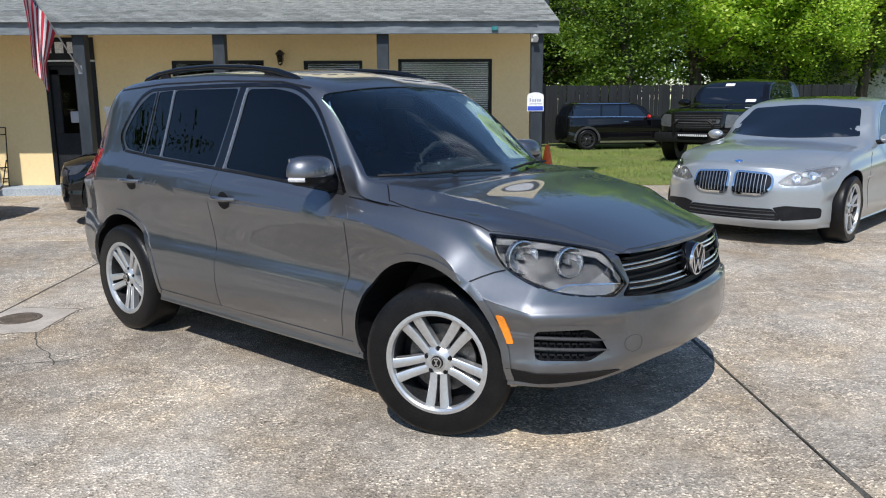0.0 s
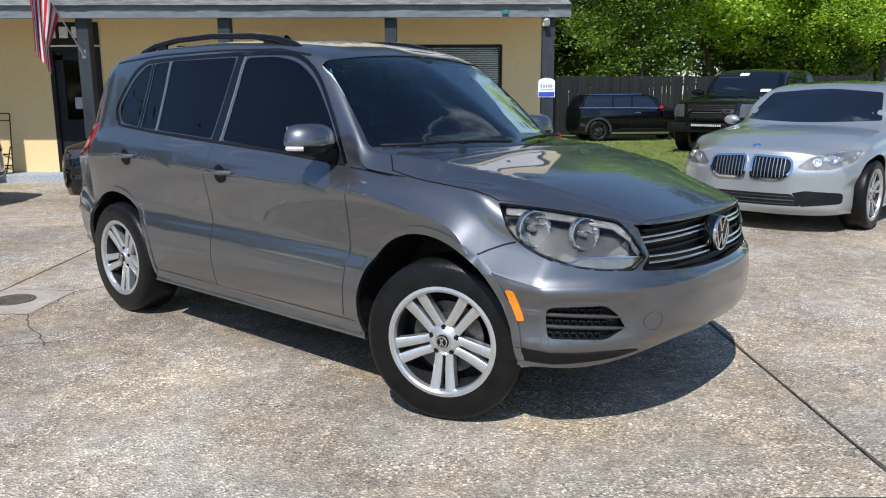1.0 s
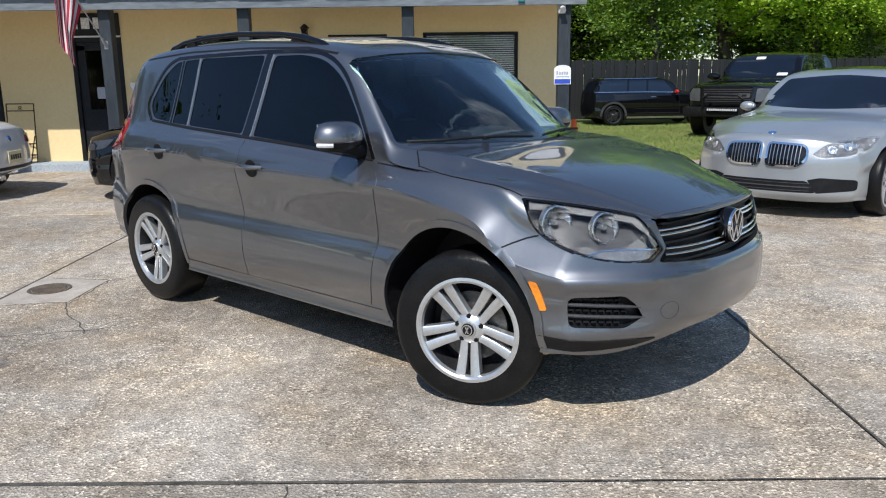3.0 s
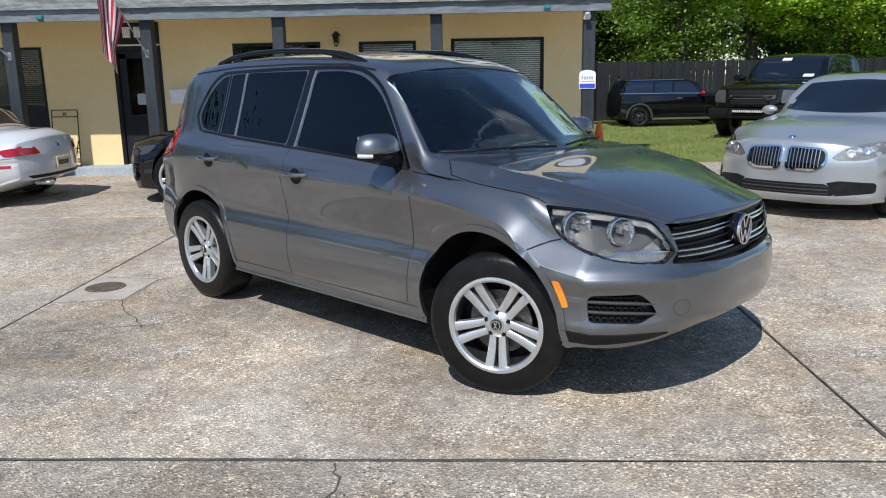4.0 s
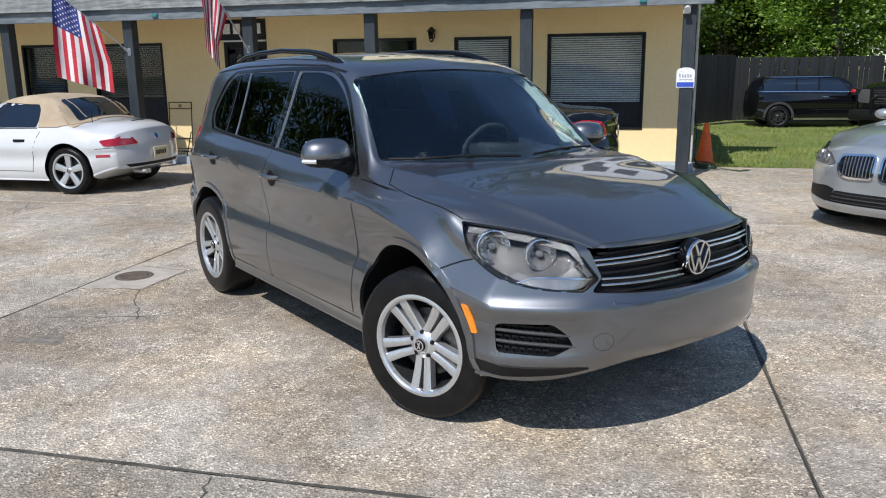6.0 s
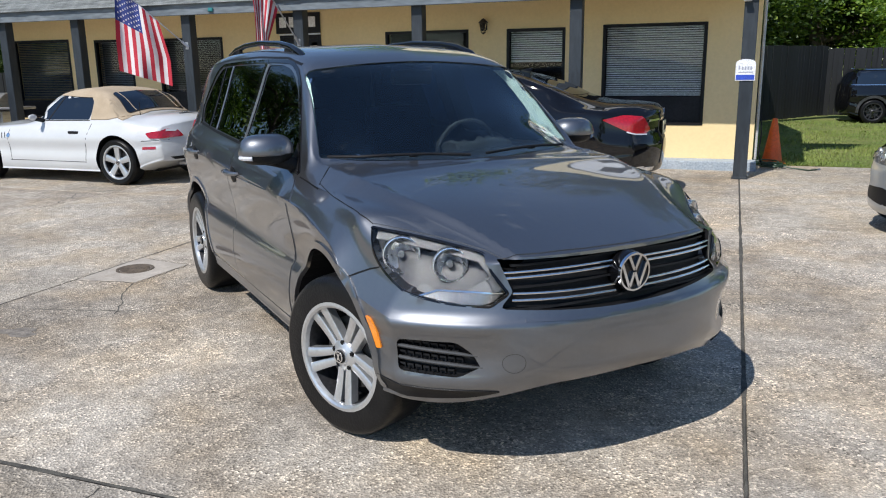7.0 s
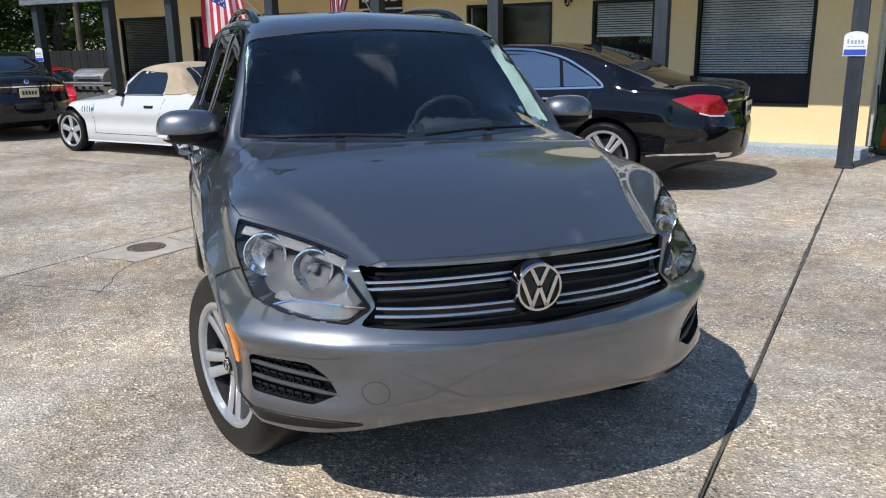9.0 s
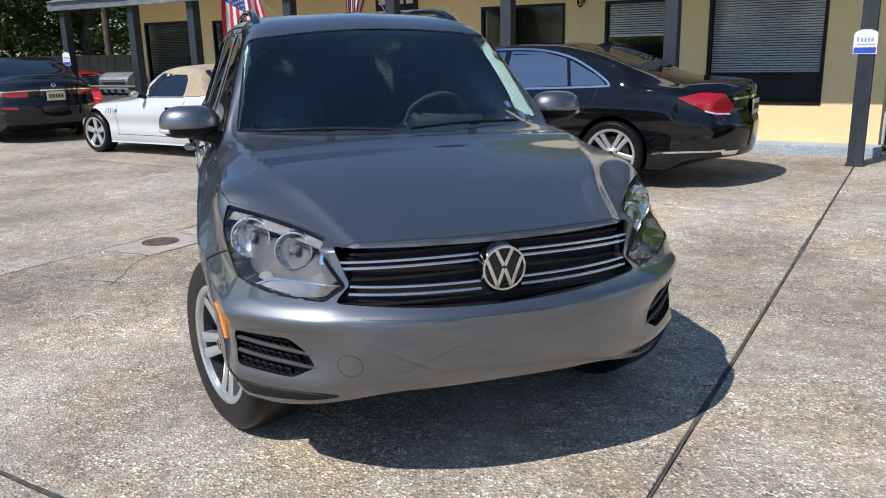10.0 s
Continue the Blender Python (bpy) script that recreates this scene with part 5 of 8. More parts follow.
def build_small_things():
    # plant rack of bent iron by the wall
    r = thing("plant_rack", "tall black wrought-iron folding rack, empty", "rack", pose(-6.88, WALL - 0.20, 0.125))
    bm = bmesh.new()
    for s in (-1, 1):
        tube(bm, [(s * 0.22, 0.02, 0), (s * 0.22, 0.10, 0.93)], 0.009, 8)
        tube(bm, [(s * 0.22, -0.18, 0), (s * 0.22, 0.02, 0.42)], 0.009, 8)
    part("side_frame", bm, M["iron"], r)
    for z in (0.93, 0.82, 0.30, 0.12):
        bm = bmesh.new()
        tube(bm, [(-0.22, 0.03 + z * 0.07, z), (0.22, 0.03 + z * 0.07, z)], 0.008, 8)
        part("rail", bm, M["iron"], r)
    for z in (0.30, 0.08):
        bm = bmesh.new()
        for k in range(6):
            tube(bm, [(-0.22, -0.12 + k * 0.03, z), (0.22, -0.12 + k * 0.03, z)], 0.004, 6)
        part("shelf", bm, M["iron"], r)
    for s in (-1, 1):
        bm = bmesh.new()
        pts = [(s * (0.02 + 0.06 * t * math.cos(t * 5)), 0.09, 0.875 + 0.03 * t * math.sin(t * 5)) for t in np.linspace(0.2, 1, 16)]
        tube(bm, pts, 0.006, 6)
        part("scroll", bm, M["iron"], r)
    # traffic cone
    c = thing("traffic_cone", "faded orange plastic traffic cone on the grass edge", "cone", pose(2.10, 13.55, 0.0))
    bm = bmesh.new()
    box(bm, (-0.19, -0.19, 0.0), (0.19, 0.19, 0.035), 0.012, 2)
    part("foot", bm, M["cone"], c)
    bm = bmesh.new()
    lathe(bm, [(0.155, 0.034), (0.145, 0.05), (0.038, 0.66), (0.030, 0.68), (0.020, 0.675)], 28, axis="z")
    part("body", bm, M["cone"], c)
    # hose dropped beside the corner of the house
    h = thing("garden_hose", "dark green garden hose lying in loose coils", "hose", pose(2.05, 12.95, 0.0))
    bm = bmesh.new()
    rng = random.Random(9)
    pts = []
    for k in range(90):
        a, r = k * 0.25, 0.16 + 0.05 * math.sin(k * 0.31)
        pts.append((r * math.cos(a) + rng.uniform(-0.006, 0.006), r * 0.9 * math.sin(a), 0.012 + 0.0011 * k))
    tube(bm, pts + [(0.3, -0.1, 0.02), (0.5, -0.22, 0.012), (0.62, -0.12, 0.012)], 0.010, 8)
    part("coil", bm, M["hose"], h)
    bm = bmesh.new()
    tube(bm, [(0.62, -0.12, 0.012), (0.66, -0.07, 0.012)], 0.014, 8)
    part("coupling", bm, M["steel"], h)
    # small teal boxes on the eave board
    for x in (1.0, -6.42):
        e = tagged(thing("eave_box", "small teal plastic box on the eave board", "box", pose(x, PORCH - 0.19, 2.44)), group="eave boxes")
        bm = bmesh.new()
        box(bm, (-0.045, -0.03, -0.03), (0.045, 0.0, 0.03), 0.006)
        part("case", bm, M["teal"], e)
        bm = bmesh.new()
        box(bm, (-0.035, -0.034, -0.02), (0.035, -0.029, 0.02), 0.002)
        part("lid", bm, M["teal"], e)
    # gas grill beyond the porch
    g = thing("gas_grill", "steel gas barbecue grill with closed lid", "grill", pose(-11.95, 12.05, 0, 0, 0, 4))
    bm = bmesh.new()
    box(bm, (-0.42, -0.26, 0.0), (0.42, 0.26, 0.80), 0.02)
    part("cabinet", bm, M["dirty_steel"], g)
    bm = bmesh.new()
    box(bm, (-0.75, -0.28, 0.82), (0.75, 0.28, 0.87), 0.015)
    part("side_shelf", bm, M["dirty_steel"], g)
    bm = bmesh.new()
    prism(bm, rounded([(-0.27, 0.87), (0.27, 0.87), (0.27, 1.02, 0.1), (0.10, 1.14, 0.1), (-0.12, 1.12, 0.1), (-0.27, 1.0, 0.1)], n=4), -0.42, 0.42, axis="x")
    part("lid", bm, M["dirty_steel"], g)
    bm = bmesh.new()
    tube(bm, [(-0.32, -0.26, 0.98), (-0.32, -0.32, 0.98), (0.32, -0.32, 0.98), (0.32, -0.26, 0.98)], 0.014, 8)
    part("lid_handle", bm, M["steel"], g)
    bm = bmesh.new()
    box(bm, (-0.42, -0.30, 0.72), (0.42, -0.26, 0.82), 0.01)
    part("control_panel", bm, M["dirty_steel"], g)
    for k in range(4):
        bm = bmesh.new()
        lathe(bm, [(0.0, -0.34), (0.026, -0.338), (0.028, -0.30)], 14, at=(-0.3 + k * 0.2, 0, 0.77))
        part("knob", bm, M["plastic"], g)


def build_fence():
    rng = random.Random(7)
    for nm, a, b, n, h, lab in (("fence", (1.75, 22.3), (3.9, 25.6), 28, 1.92, "tall black board fence"), ("fence", (3.9, 25.6), (14.5, 26.6), 76, 1.85, "tall black board fence"),
                                ("fence", (-34.0, 19.0), (-12.7, 17.2), 100, 1.50, "low black board fence")):
        f = thing(nm, lab + " at the edge of the lot", "fence", group="boundary fences")
        a, b = Vector((*a, 0)), Vector((*b, 0))
        d = (b - a) / n
        ang = math.atan2(d.y, d.x)
        bm = bmesh.new()
        w = d.length
        box(bm, (0.003, -0.011, 0.0), (w - 0.003, 0.011, h), 0.004)
        board = finish("board", bm, M["fence"], 0)
        for i in range(n):
            part("board", board, None, f, at=Matrix.Translation(a + d * i + Vector((0, 0, rng.uniform(-0.012, 0.012)))) @ Matrix.Rotation(ang, 4, "Z") @ Matrix.Rotation(rng.uniform(-0.012, 0.012), 4, "Y"))
        for z in (0.35, h - 0.3):
            bm = bmesh.new()
            box(bm, (0, 0.012, z), ((b - a).length, 0.055, z + 0.09))
            part("rail", bm, M["fence"], f, at=Matrix.Translation(a) @ Matrix.Rotation(ang, 4, "Z"), smooth=0)


# ---- trees ----
def leaf_mesh(name, centres, per, spread, size, material, seed):
    rng = np.random.default_rng(seed)
    n = len(centres) * per
    c = np.repeat(np.asarray(centres), per, 0)
    off = rng.normal(0, 1, (n, 3)) * np.array([1, 1, 0.55]) * spread
    p = c + off
    s = rng.uniform(0.6, 1.35, n)[:, None] * size
    a = rng.normal(0, 1, (n, 3)) * np.array([1, 1, 0.45])
    a /= np.linalg.norm(a, axis=1)[:, None]
    up = rng.normal(0, 0.6, (n, 3)) + np.array([0, 0, 1.0])
    b = np.cross(up, a)
    b /= np.linalg.norm(b, axis=1)[:, None]
    co = np.stack([p - a * s * 0.55, p + b * s * 0.36, p + a * s * 0.65, p - b * s * 0.36], 1)
    return quads_mesh(name, co, material)


def build_tree(at, height, crown, seed, leaf, per=230, clumps=90, size=0.16, low=0.30, label="", group="background trees"):
    rng = random.Random(seed)
    t = thing("tree", label or "leafy broad-crowned tree behind the fence", "tree", at, group)
    bm = bmesh.new()
    r = height * 0.022
    bend = [Vector((rng.uniform(-0.2, 0.2) * k, rng.uniform(-0.2, 0.2) * k, height * 0.8 * k / 5)) for k in range(6)]
    tube(bm, bend, [r * 1.35, r, r * 0.85, r * 0.7, r * 0.5, r * 0.25], 10)
    part("trunk", bm, M["bark"], t, "rough brown trunk")
    centres = []
    for k in range(14):
        z = height * rng.uniform(low, 0.8)
        a = rng.uniform(0, 2 * math.pi)
        q = min(5, max(0, z / (height * 0.8) * 5))
        i = min(4, int(q))
        p = bend[i].lerp(bend[i + 1], q - i)
        e = p + Vector((math.cos(a) * crown * rng.uniform(0.5, 0.9), math.sin(a) * crown * rng.uniform(0.5, 0.9), height * rng.uniform(0.05, 0.2)))
        bm = bmesh.new()
        mid = p.lerp(e, 0.5) + Vector((0, 0, -0.15))
        tube(bm, [p, mid, e], [r * 0.45, r * 0.28, r * 0.08], 6)
        part("limb", bm, M["bark"], t)
        centres += [tuple(e), tuple(mid)]
    while len(centres) < clumps:
        u = Vector((rng.gauss(0, 1), rng.gauss(0, 1), rng.gauss(0, 1))).normalized() * (rng.random() ** 0.4)
        zc = height * (0.5 + low / 2)
        c = Vector((u.x * crown, u.y * crown, zc + u.z * height * (0.5 - low / 2)))
        k = 1 + 0.25 * noise.noise(c * 0.5 + Vector((seed, 0, 0)))
        centres.append((c.x * k, c.y * k, max(height * low * 0.8, c.z)))
    ob = new("crown", leaf_mesh("crown", centres, per, crown * 0.115, size, leaf, seed))
    ob.parent = t
    ob["label"] = "many small green leaves"
    return t


def build_trees():
    big = build_tree(pose(10.3, 30.5, 0), 10.5, 4.2, 11, M["leaf_light"], 300, 110, 0.14, 0.22, "bright green maple tree behind the fence, sunlight put into its leaf colour")
    mid = build_tree(pose(4.2, 33.0, 0), 12.0, 4.6, 12, M["leaf_mid"], 260, 110, 0.15, 0.12, "dense green oak tree behind the fence")
    dark = build_tree(pose(16.5, 35.0, 0), 13.0, 5.0, 13, M["leaf_dark"], 260, 110, 0.17, 0.05, "dark green tree behind the lot, shade put into its leaf colour")
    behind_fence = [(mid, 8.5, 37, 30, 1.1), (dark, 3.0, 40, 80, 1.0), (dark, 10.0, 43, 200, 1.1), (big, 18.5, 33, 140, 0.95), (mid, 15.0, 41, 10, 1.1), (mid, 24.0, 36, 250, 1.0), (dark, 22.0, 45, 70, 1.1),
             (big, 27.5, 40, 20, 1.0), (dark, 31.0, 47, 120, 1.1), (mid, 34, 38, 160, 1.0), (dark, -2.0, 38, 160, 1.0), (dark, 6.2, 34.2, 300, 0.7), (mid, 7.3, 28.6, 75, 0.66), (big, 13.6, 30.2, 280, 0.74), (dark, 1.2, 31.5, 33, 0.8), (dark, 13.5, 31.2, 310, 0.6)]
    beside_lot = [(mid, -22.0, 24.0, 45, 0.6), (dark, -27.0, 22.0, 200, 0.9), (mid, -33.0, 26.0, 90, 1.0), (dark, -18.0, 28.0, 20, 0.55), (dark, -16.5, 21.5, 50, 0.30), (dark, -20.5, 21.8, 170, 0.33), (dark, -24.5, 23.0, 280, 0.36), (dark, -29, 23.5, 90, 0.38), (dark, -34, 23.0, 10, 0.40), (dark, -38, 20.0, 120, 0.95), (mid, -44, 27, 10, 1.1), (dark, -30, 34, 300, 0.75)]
    farther = [
             # tall ones behind the building
             (mid, -4.0, 33, 200, 1.0), (mid, -10.0, 34, 90, 1.4), (dark, 1.0, 37, 10, 1.45),
             # across the street and beside the lot
             (dark, -26, -34, 40, 0.6), (mid, -17, -38, 140, 0.55), (dark, -8, -40, 210, 0.5), (big, 2, -42, 60, 0.5), (mid, 12, -38, 310, 0.55), (dark, 22, -36, 20, 0.6),
             (dark, -24.5, 8.2, 120, 0.76), (mid, -25.5, 0.0, 70, 0.70), (dark, -48, -7, 20, 0.8), (mid, 32, -16, 150, 1.0), (dark, -33, 15.0, 160, 0.95), (mid, -35, 10.0, 40, 0.75), (mid, -50, 1.5, 80, 0.9), (dark, -47, 7.5, 130, 0.75), (mid, -56, -14, 130, 1.0), (mid, 34, 6, 250, 1.1), (dark, 30, -4, 250, 1.0)]
    for t, x, y, a, s in behind_fence + beside_lot + farther:
        o = copy_thing(t, pose(x, y, 0, 0, 0, a))
        o.scale = (s, s, s)
    h = thing("shed", "pale shed with a light metal roof among the trees", "shed", pose(20.8, 37.5, 0, 0, 0, -25))
    bm = bmesh.new()
    box(bm, (-3.5, -3, 0), (3.5, 3, 2.6))
    part("wall", bm, M["wall_far"], h, smooth=0)
    bm = bmesh.new()
    prism(bm, [(-3.4, 2.55), (0, 3.7), (3.4, 2.55), (3.4, 2.65), (0, 3.82), (-3.4, 2.65)], -3.8, 3.8, axis="x")
    part("roof", bm, M["roof_far"], h, smooth=0)
    first = None
    for x, y in ((-24.5, 21.0), (-19.0, 20.5)):
        p = tagged(thing("utility_pole", "grey wooden utility pole with wires", "pole", pose(x, y, 0)), group="utility poles")
        bm = bmesh.new()
        tube(bm, [(0, 0, 0), (0, 0, 8.5)], [0.14, 0.10], 10)
        part("shaft", bm, M["bark"], p)
        bm = bmesh.new()
        box(bm, (-0.9, -0.05, 7.6), (0.9, 0.05, 7.72), 0.01)
        part("crossarm", bm, M["bark"], p)


build_ground()
build_wall()
build_windows()
build_porch()
build_flag(-4.92, -0.55, 1, 1.22, blue=0.07, lean=0.29, reach=1.48)
build_flag(-7.02, 0.30, 2, 1.35, lean=0.78, reach=1.45)
build_small_things()
build_fence()
build_trees()
build_roof_sign()


# ---- the grey compact SUV in front ----
def bell(z, at, half):
    return np.clip(1 - ((z - at) / half) ** 2, 0, 1) ** 2


def bumper_corner(Q):
    """The hollow round the lower grilles, the lip under it and the ridge over it, on both front corners."""
    Q = Q.copy()
    x, y, z = Q[..., 0], Q[..., 1], Q[..., 2]
    w = step(0.46, 0.60, np.abs(y)) * step(0.30, 0.46, x)
    d = w * (0.014 * bell(z, 0.402, 0.040) + 0.010 * bell(z, 0.628, 0.045) - 0.020 * bell(z, 0.512, 0.105))
    Q[..., 0] = x + d * 0.7
    Q[..., 1] = y + np.sign(y) * d * 0.7
    return Q


SUV = dict(sculpt=bumper_corner, soft=0.06, fall=0.008, sh_round=0.938, sweep=(-1.02, -0.42), lid=[(0.86, 1.2), (0.0, 1.10), (-0.12, 1.083), (-0.3, 1.098), (-0.5, 1.115), (-0.9, 1.14)],
    front=0.86, rear=-3.57, belt_w=[(0.86, 0.905), (0.5, 0.900), (0.2, 0.896), (-0.2, 0.888), (-0.6, 0.885), (-3.6, 0.885)], sh_w=0.946, mid_w=0.958, low_w=0.997, low_h=0.15, round_from=-0.25, blend=(0.03, 0.17), crease=(0.980, 0.016), low_crease=(0.988, 0.62), chin=0.085,
    ridge=[(0.86, 0.58), (0.65, 0.62), (0.3, 0.74), (-0.3, 0.90), (-0.6, 0.92)], tumble=0.40, lag=0.38, lag_rear=0.10, screen=(-0.12, -0.98), back=(-2.9, -3.3), hood_pow=3.2,
    top=[(0.86, 0.862), (0.72, 0.906), (0.45, 0.977), (0.1, 1.042), (-0.12, 1.083), (-0.22, 1.135), (-0.60, 1.375), (-0.95, 1.562), (-1.15, 1.618), (-1.5, 1.652), (-1.9, 1.664), (-2.5, 1.648),
         (-3.0, 1.59), (-3.15, 1.55), (-3.42, 1.18), (-3.52, 1.05), (-3.57, 1.02)],
    belt=[(0.86, 0.842), (0.6, 0.917), (0.3, 0.970), (0, 0.990), (-0.32, 1.015), (-0.62, 1.035), (-1.0, 1.07), (-1.5, 1.10), (-2.3, 1.142), (-2.9, 1.15), (-3.57, 1.0)],
    wide=[(0.86, 0.838), (0.74, 0.873), (0.6, 0.893), (0.45, 0.902), (0.3, 0.905), (0, 0.905), (-0.5, 0.890), (-1.5, 0.892), (-2.3, 0.900), (-2.7, 0.903), (-3.2, 0.87), (-3.57, 0.80)],
    under=[(0.86, 0.315), (0.6, 0.285), (0.3, 0.24), (-3.0, 0.25), (-3.57, 0.36)],
    sill=[(0.86, 0.36), (0.5, 0.32), (0.1, 0.30), (-3.0, 0.30), (-3.57, 0.42)],
    line=[(0.86, 0.635), (0.5, 0.715), (0.1, 0.825), (-0.4, 0.905), (-1.4, 0.935), (-2.4, 0.975), (-3.57, 0.93)],
    nose=[(0.24, -0.12), (0.38, -0.035), (0.46, -0.004), (0.54, 0.0), (0.622, -0.006), (0.634, -0.009), (0.646, -0.018), (0.68, -0.034), (0.86, -0.075), (1.1, -0.10)],
    tail=[(0.3, -0.06), (0.45, -0.01), (0.62, 0.0), (0.80, -0.04), (1.0, -0.06), (1.7, -0.06)],
    bow_f=(0.360, 2.95), bow_r=(0.37, 3.0), nose_len=0.85)
SUV_AT = Matrix.Translation((0.565, 4.020, 0)) @ Matrix.Rotation(math.atan2(-0.660, 0.752), 4, "Z")


class LampFace(Skin):
    """The upright, slightly bulging face of a head lamp between its top and bottom edges, which lie on the body."""

    def __init__(self, skin, top, low, bulge):
        def depth(u, z):
            p, _ = Skin.spot(skin, "corner", u, z)
            return (p.x - p.y) * 0.70711
        self.zt, self.zb = curve(top), curve(low)
        us = np.linspace(top[0][0], top[-1][0], 25)
        self.wt = curve([(u, depth(u, float(self.zt(u)))) for u in us])
        self.wb = curve([(u, depth(u, float(self.zb(u)))) for u in us])
        self.bulge = bulge

    def at(self, u, z):
        a, b = float(self.zb(u)), float(self.zt(u))
        t = min(1.0, max(0.0, (z - a) / max(b - a, 1e-4)))
        full = min(1.0, (b - a) / 0.09)
        w = float(self.wb(u)) * (1 - t) + float(self.wt(u)) * t + self.bulge * full * math.sin(math.pi * t)
        return Vector(((u + w) * 0.70711, (u - w) * 0.70711, z))

    def spot(self, view, a, b):
        p = self.at(a, b)
        n = (self.at(a + 0.006, b) - self.at(a - 0.006, b)).cross(self.at(a, b + 0.006) - self.at(a, b - 0.006))
        n = n.normalized() if n.length > 1e-9 else Vector((0.7071, -0.7071, 0))
        return p, n if n.x - n.y > 0 else -n


def corner_prism(poly, w0, w1):
    """A straight solid into the front right corner of the car."""
    bm = bmesh.new()
    prism(bm, poly, w0, w1, axis="y")
    for v in bm.verts:
        u, w, z = v.co
        v.co = ((u + w) * 0.70711, (u - w) * 0.70711, z)
    return bm


def emblem_disc(r, depth):
    """Ring and slanting bars of the round front emblem, in the y-z plane, facing +x."""
    bm = bmesh.new()
    lathe(bm, [(r * 0.86, 0), (r * 0.88, depth), (r * 0.97, depth), (r, 0)], 40, axis="x", closed=True)
    out = [("emblem_ring", bm)]
    for s in (-1, 1):
        for a, b in (((s * 0.36, 0.80), (s * 0.02, 0.10)), ((s * 0.78, 0.42), (s * 0.30, -0.82)), ((s * 0.33, -0.82), (s * 0.02, -0.02))):
            a, b = Vector(a) * r, Vector(b) * r
            d = (b - a).normalized()
            n = Vector((-d.y, d.x)) * 0.075 * r
            bm = bmesh.new()
            prism(bm, [tuple(a + n), tuple(a - n), tuple(b - n), tuple(b + n)], 0, depth * 0.9, axis="x")
            out.append(("emblem_bar", bm))
    return out


def build_suv():
    car = thing("parked_suv", "dark grey metallic compact SUV with tinted windows, parked on concrete", "car", SUV_AT)
    skin = car_skin(SUV)
    R = 0.345
    fwd = [(-0.635, 1.048, 0.02), (-1.555, 1.105, 0.02), (-1.535, 1.535, 0.03), (-1.30, 1.535, 0.05), (-1.12, 1.508, 0.08), (-0.95, 1.42, 0.1), (-0.79, 1.25, 0.1)]
    rwd = [(-1.665, 1.112, 0.02), (-2.195, 1.142, 0.02), (-2.235, 1.535, 0.03), (-1.625, 1.54, 0.03)]
    fix = [(-2.225, 1.144, 0.01), (-2.385, 1.152, 0.01), (-2.41, 1.525, 0.02), (-2.265, 1.533, 0.01)]
    qtr = [(-2.425, 1.156, 0.01), (-2.62, 1.175, 0.05), (-2.70, 1.26, 0.08), (-2.62, 1.43, 0.1), (-2.50, 1.515, 0.05), (-2.445, 1.522, 0.01)]
    screen = [(-0.715, 1.108, 0.02), (-0.40, 1.098, 0.1), (0.0, 1.094, 0.1), (0.40, 1.098, 0.1), (0.715, 1.108, 0.02), (0.615, 1.505, 0.05), (0.3, 1.538, 0.2), (0.0, 1.548, 0.2), (-0.3, 1.538, 0.2), (-0.615, 1.505, 0.05)]
    # on the corner view: (along the corner, height)
    lamp = [(-0.375, 0.932, 0.01), (-0.20, 0.912, 0.1), (-0.03, 0.886, 0.1), (0.078, 0.866, 0.015), (0.178, 0.736, 0.012), (0.118, 0.692, 0.012), (-0.02, 0.700, 0.08), (-0.12, 0.716, 0.08), (-0.24, 0.752, 0.08), (-0.318, 0.800, 0.05), (-0.36, 0.865, 0.05)]
    fog = [(-0.222, 0.566, 0.03), (0.005, 0.568, 0.02), (0.060, 0.524, 0.015), (0.088, 0.475, 0.008), (0.012, 0.436, 0.02), (-0.215, 0.446, 0.025)]
    grille = [(-0.512, 0.854, 0.01), (-0.3, 0.852, 0.1), (0, 0.847, 0.1), (0.3, 0.852, 0.1), (0.512, 0.854, 0.01), (0.474, 0.742, 0.01), (0.525, 0.686, 0.02), (0.25, 0.664, 0.1), (0, 0.654, 0.1), (-0.25, 0.664, 0.1), (-0.525, 0.686, 0.02), (-0.474, 0.742, 0.01)]
    lface = LampFace(skin, [(-0.378, 0.934), (-0.20, 0.912), (-0.03, 0.886), (0.080, 0.866), (0.182, 0.734)],
                     [(-0.378, 0.930), (-0.36, 0.865), (-0.318, 0.800), (-0.24, 0.752), (-0.12, 0.716), (-0.02, 0.700), (0.118, 0.691), (0.182, 0.736)], 0.016)
    cut = [arch_cutter(-0.03, 0.42, -1.2, -0.58, 0.375), arch_cutter(-0.03, 0.42, 0.58, 1.2, 0.375),
           arch_cutter(-2.604, 0.40, -1.2, -0.58, 0.365), arch_cutter(-2.604, 0.40, 0.58, 1.2, 0.365)]
    bm = bmesh.new()
    prism(bm, rounded(grille, n=2), 0.63, 1.3, axis="x")
    cut.append(solid(bm))
    bm = bmesh.new()
    prism(bm, [(-0.55, 0.90), (-0.35, 1.02), (-0.55, 1.16), (-1.05, 1.46), (-1.3, 1.52), (-1.9, 1.565), (-2.6, 1.54), (-2.95, 1.44), (-3.1, 1.1), (-3.0, 0.62), (-0.7, 0.62)], -0.66, 0.66)
    for v in bm.verts:
        v.co.y *= 1.0 if v.co.z < 1.1 else 1.0 - 0.30 * (v.co.z - 1.1) / 0.45
    cut.append(solid(bm))
    for poly in (fwd, rwd, fix, qtr):
        bm = bmesh.new()
        prism(bm, rounded(poly, n=3), -1.1, 1.1)
        cut.append(solid(bm))
    bm = bmesh.new()
    prism(bm, rounded(screen, n=3), -1.25, 0.3, axis="x")
    cut.append(solid(bm))
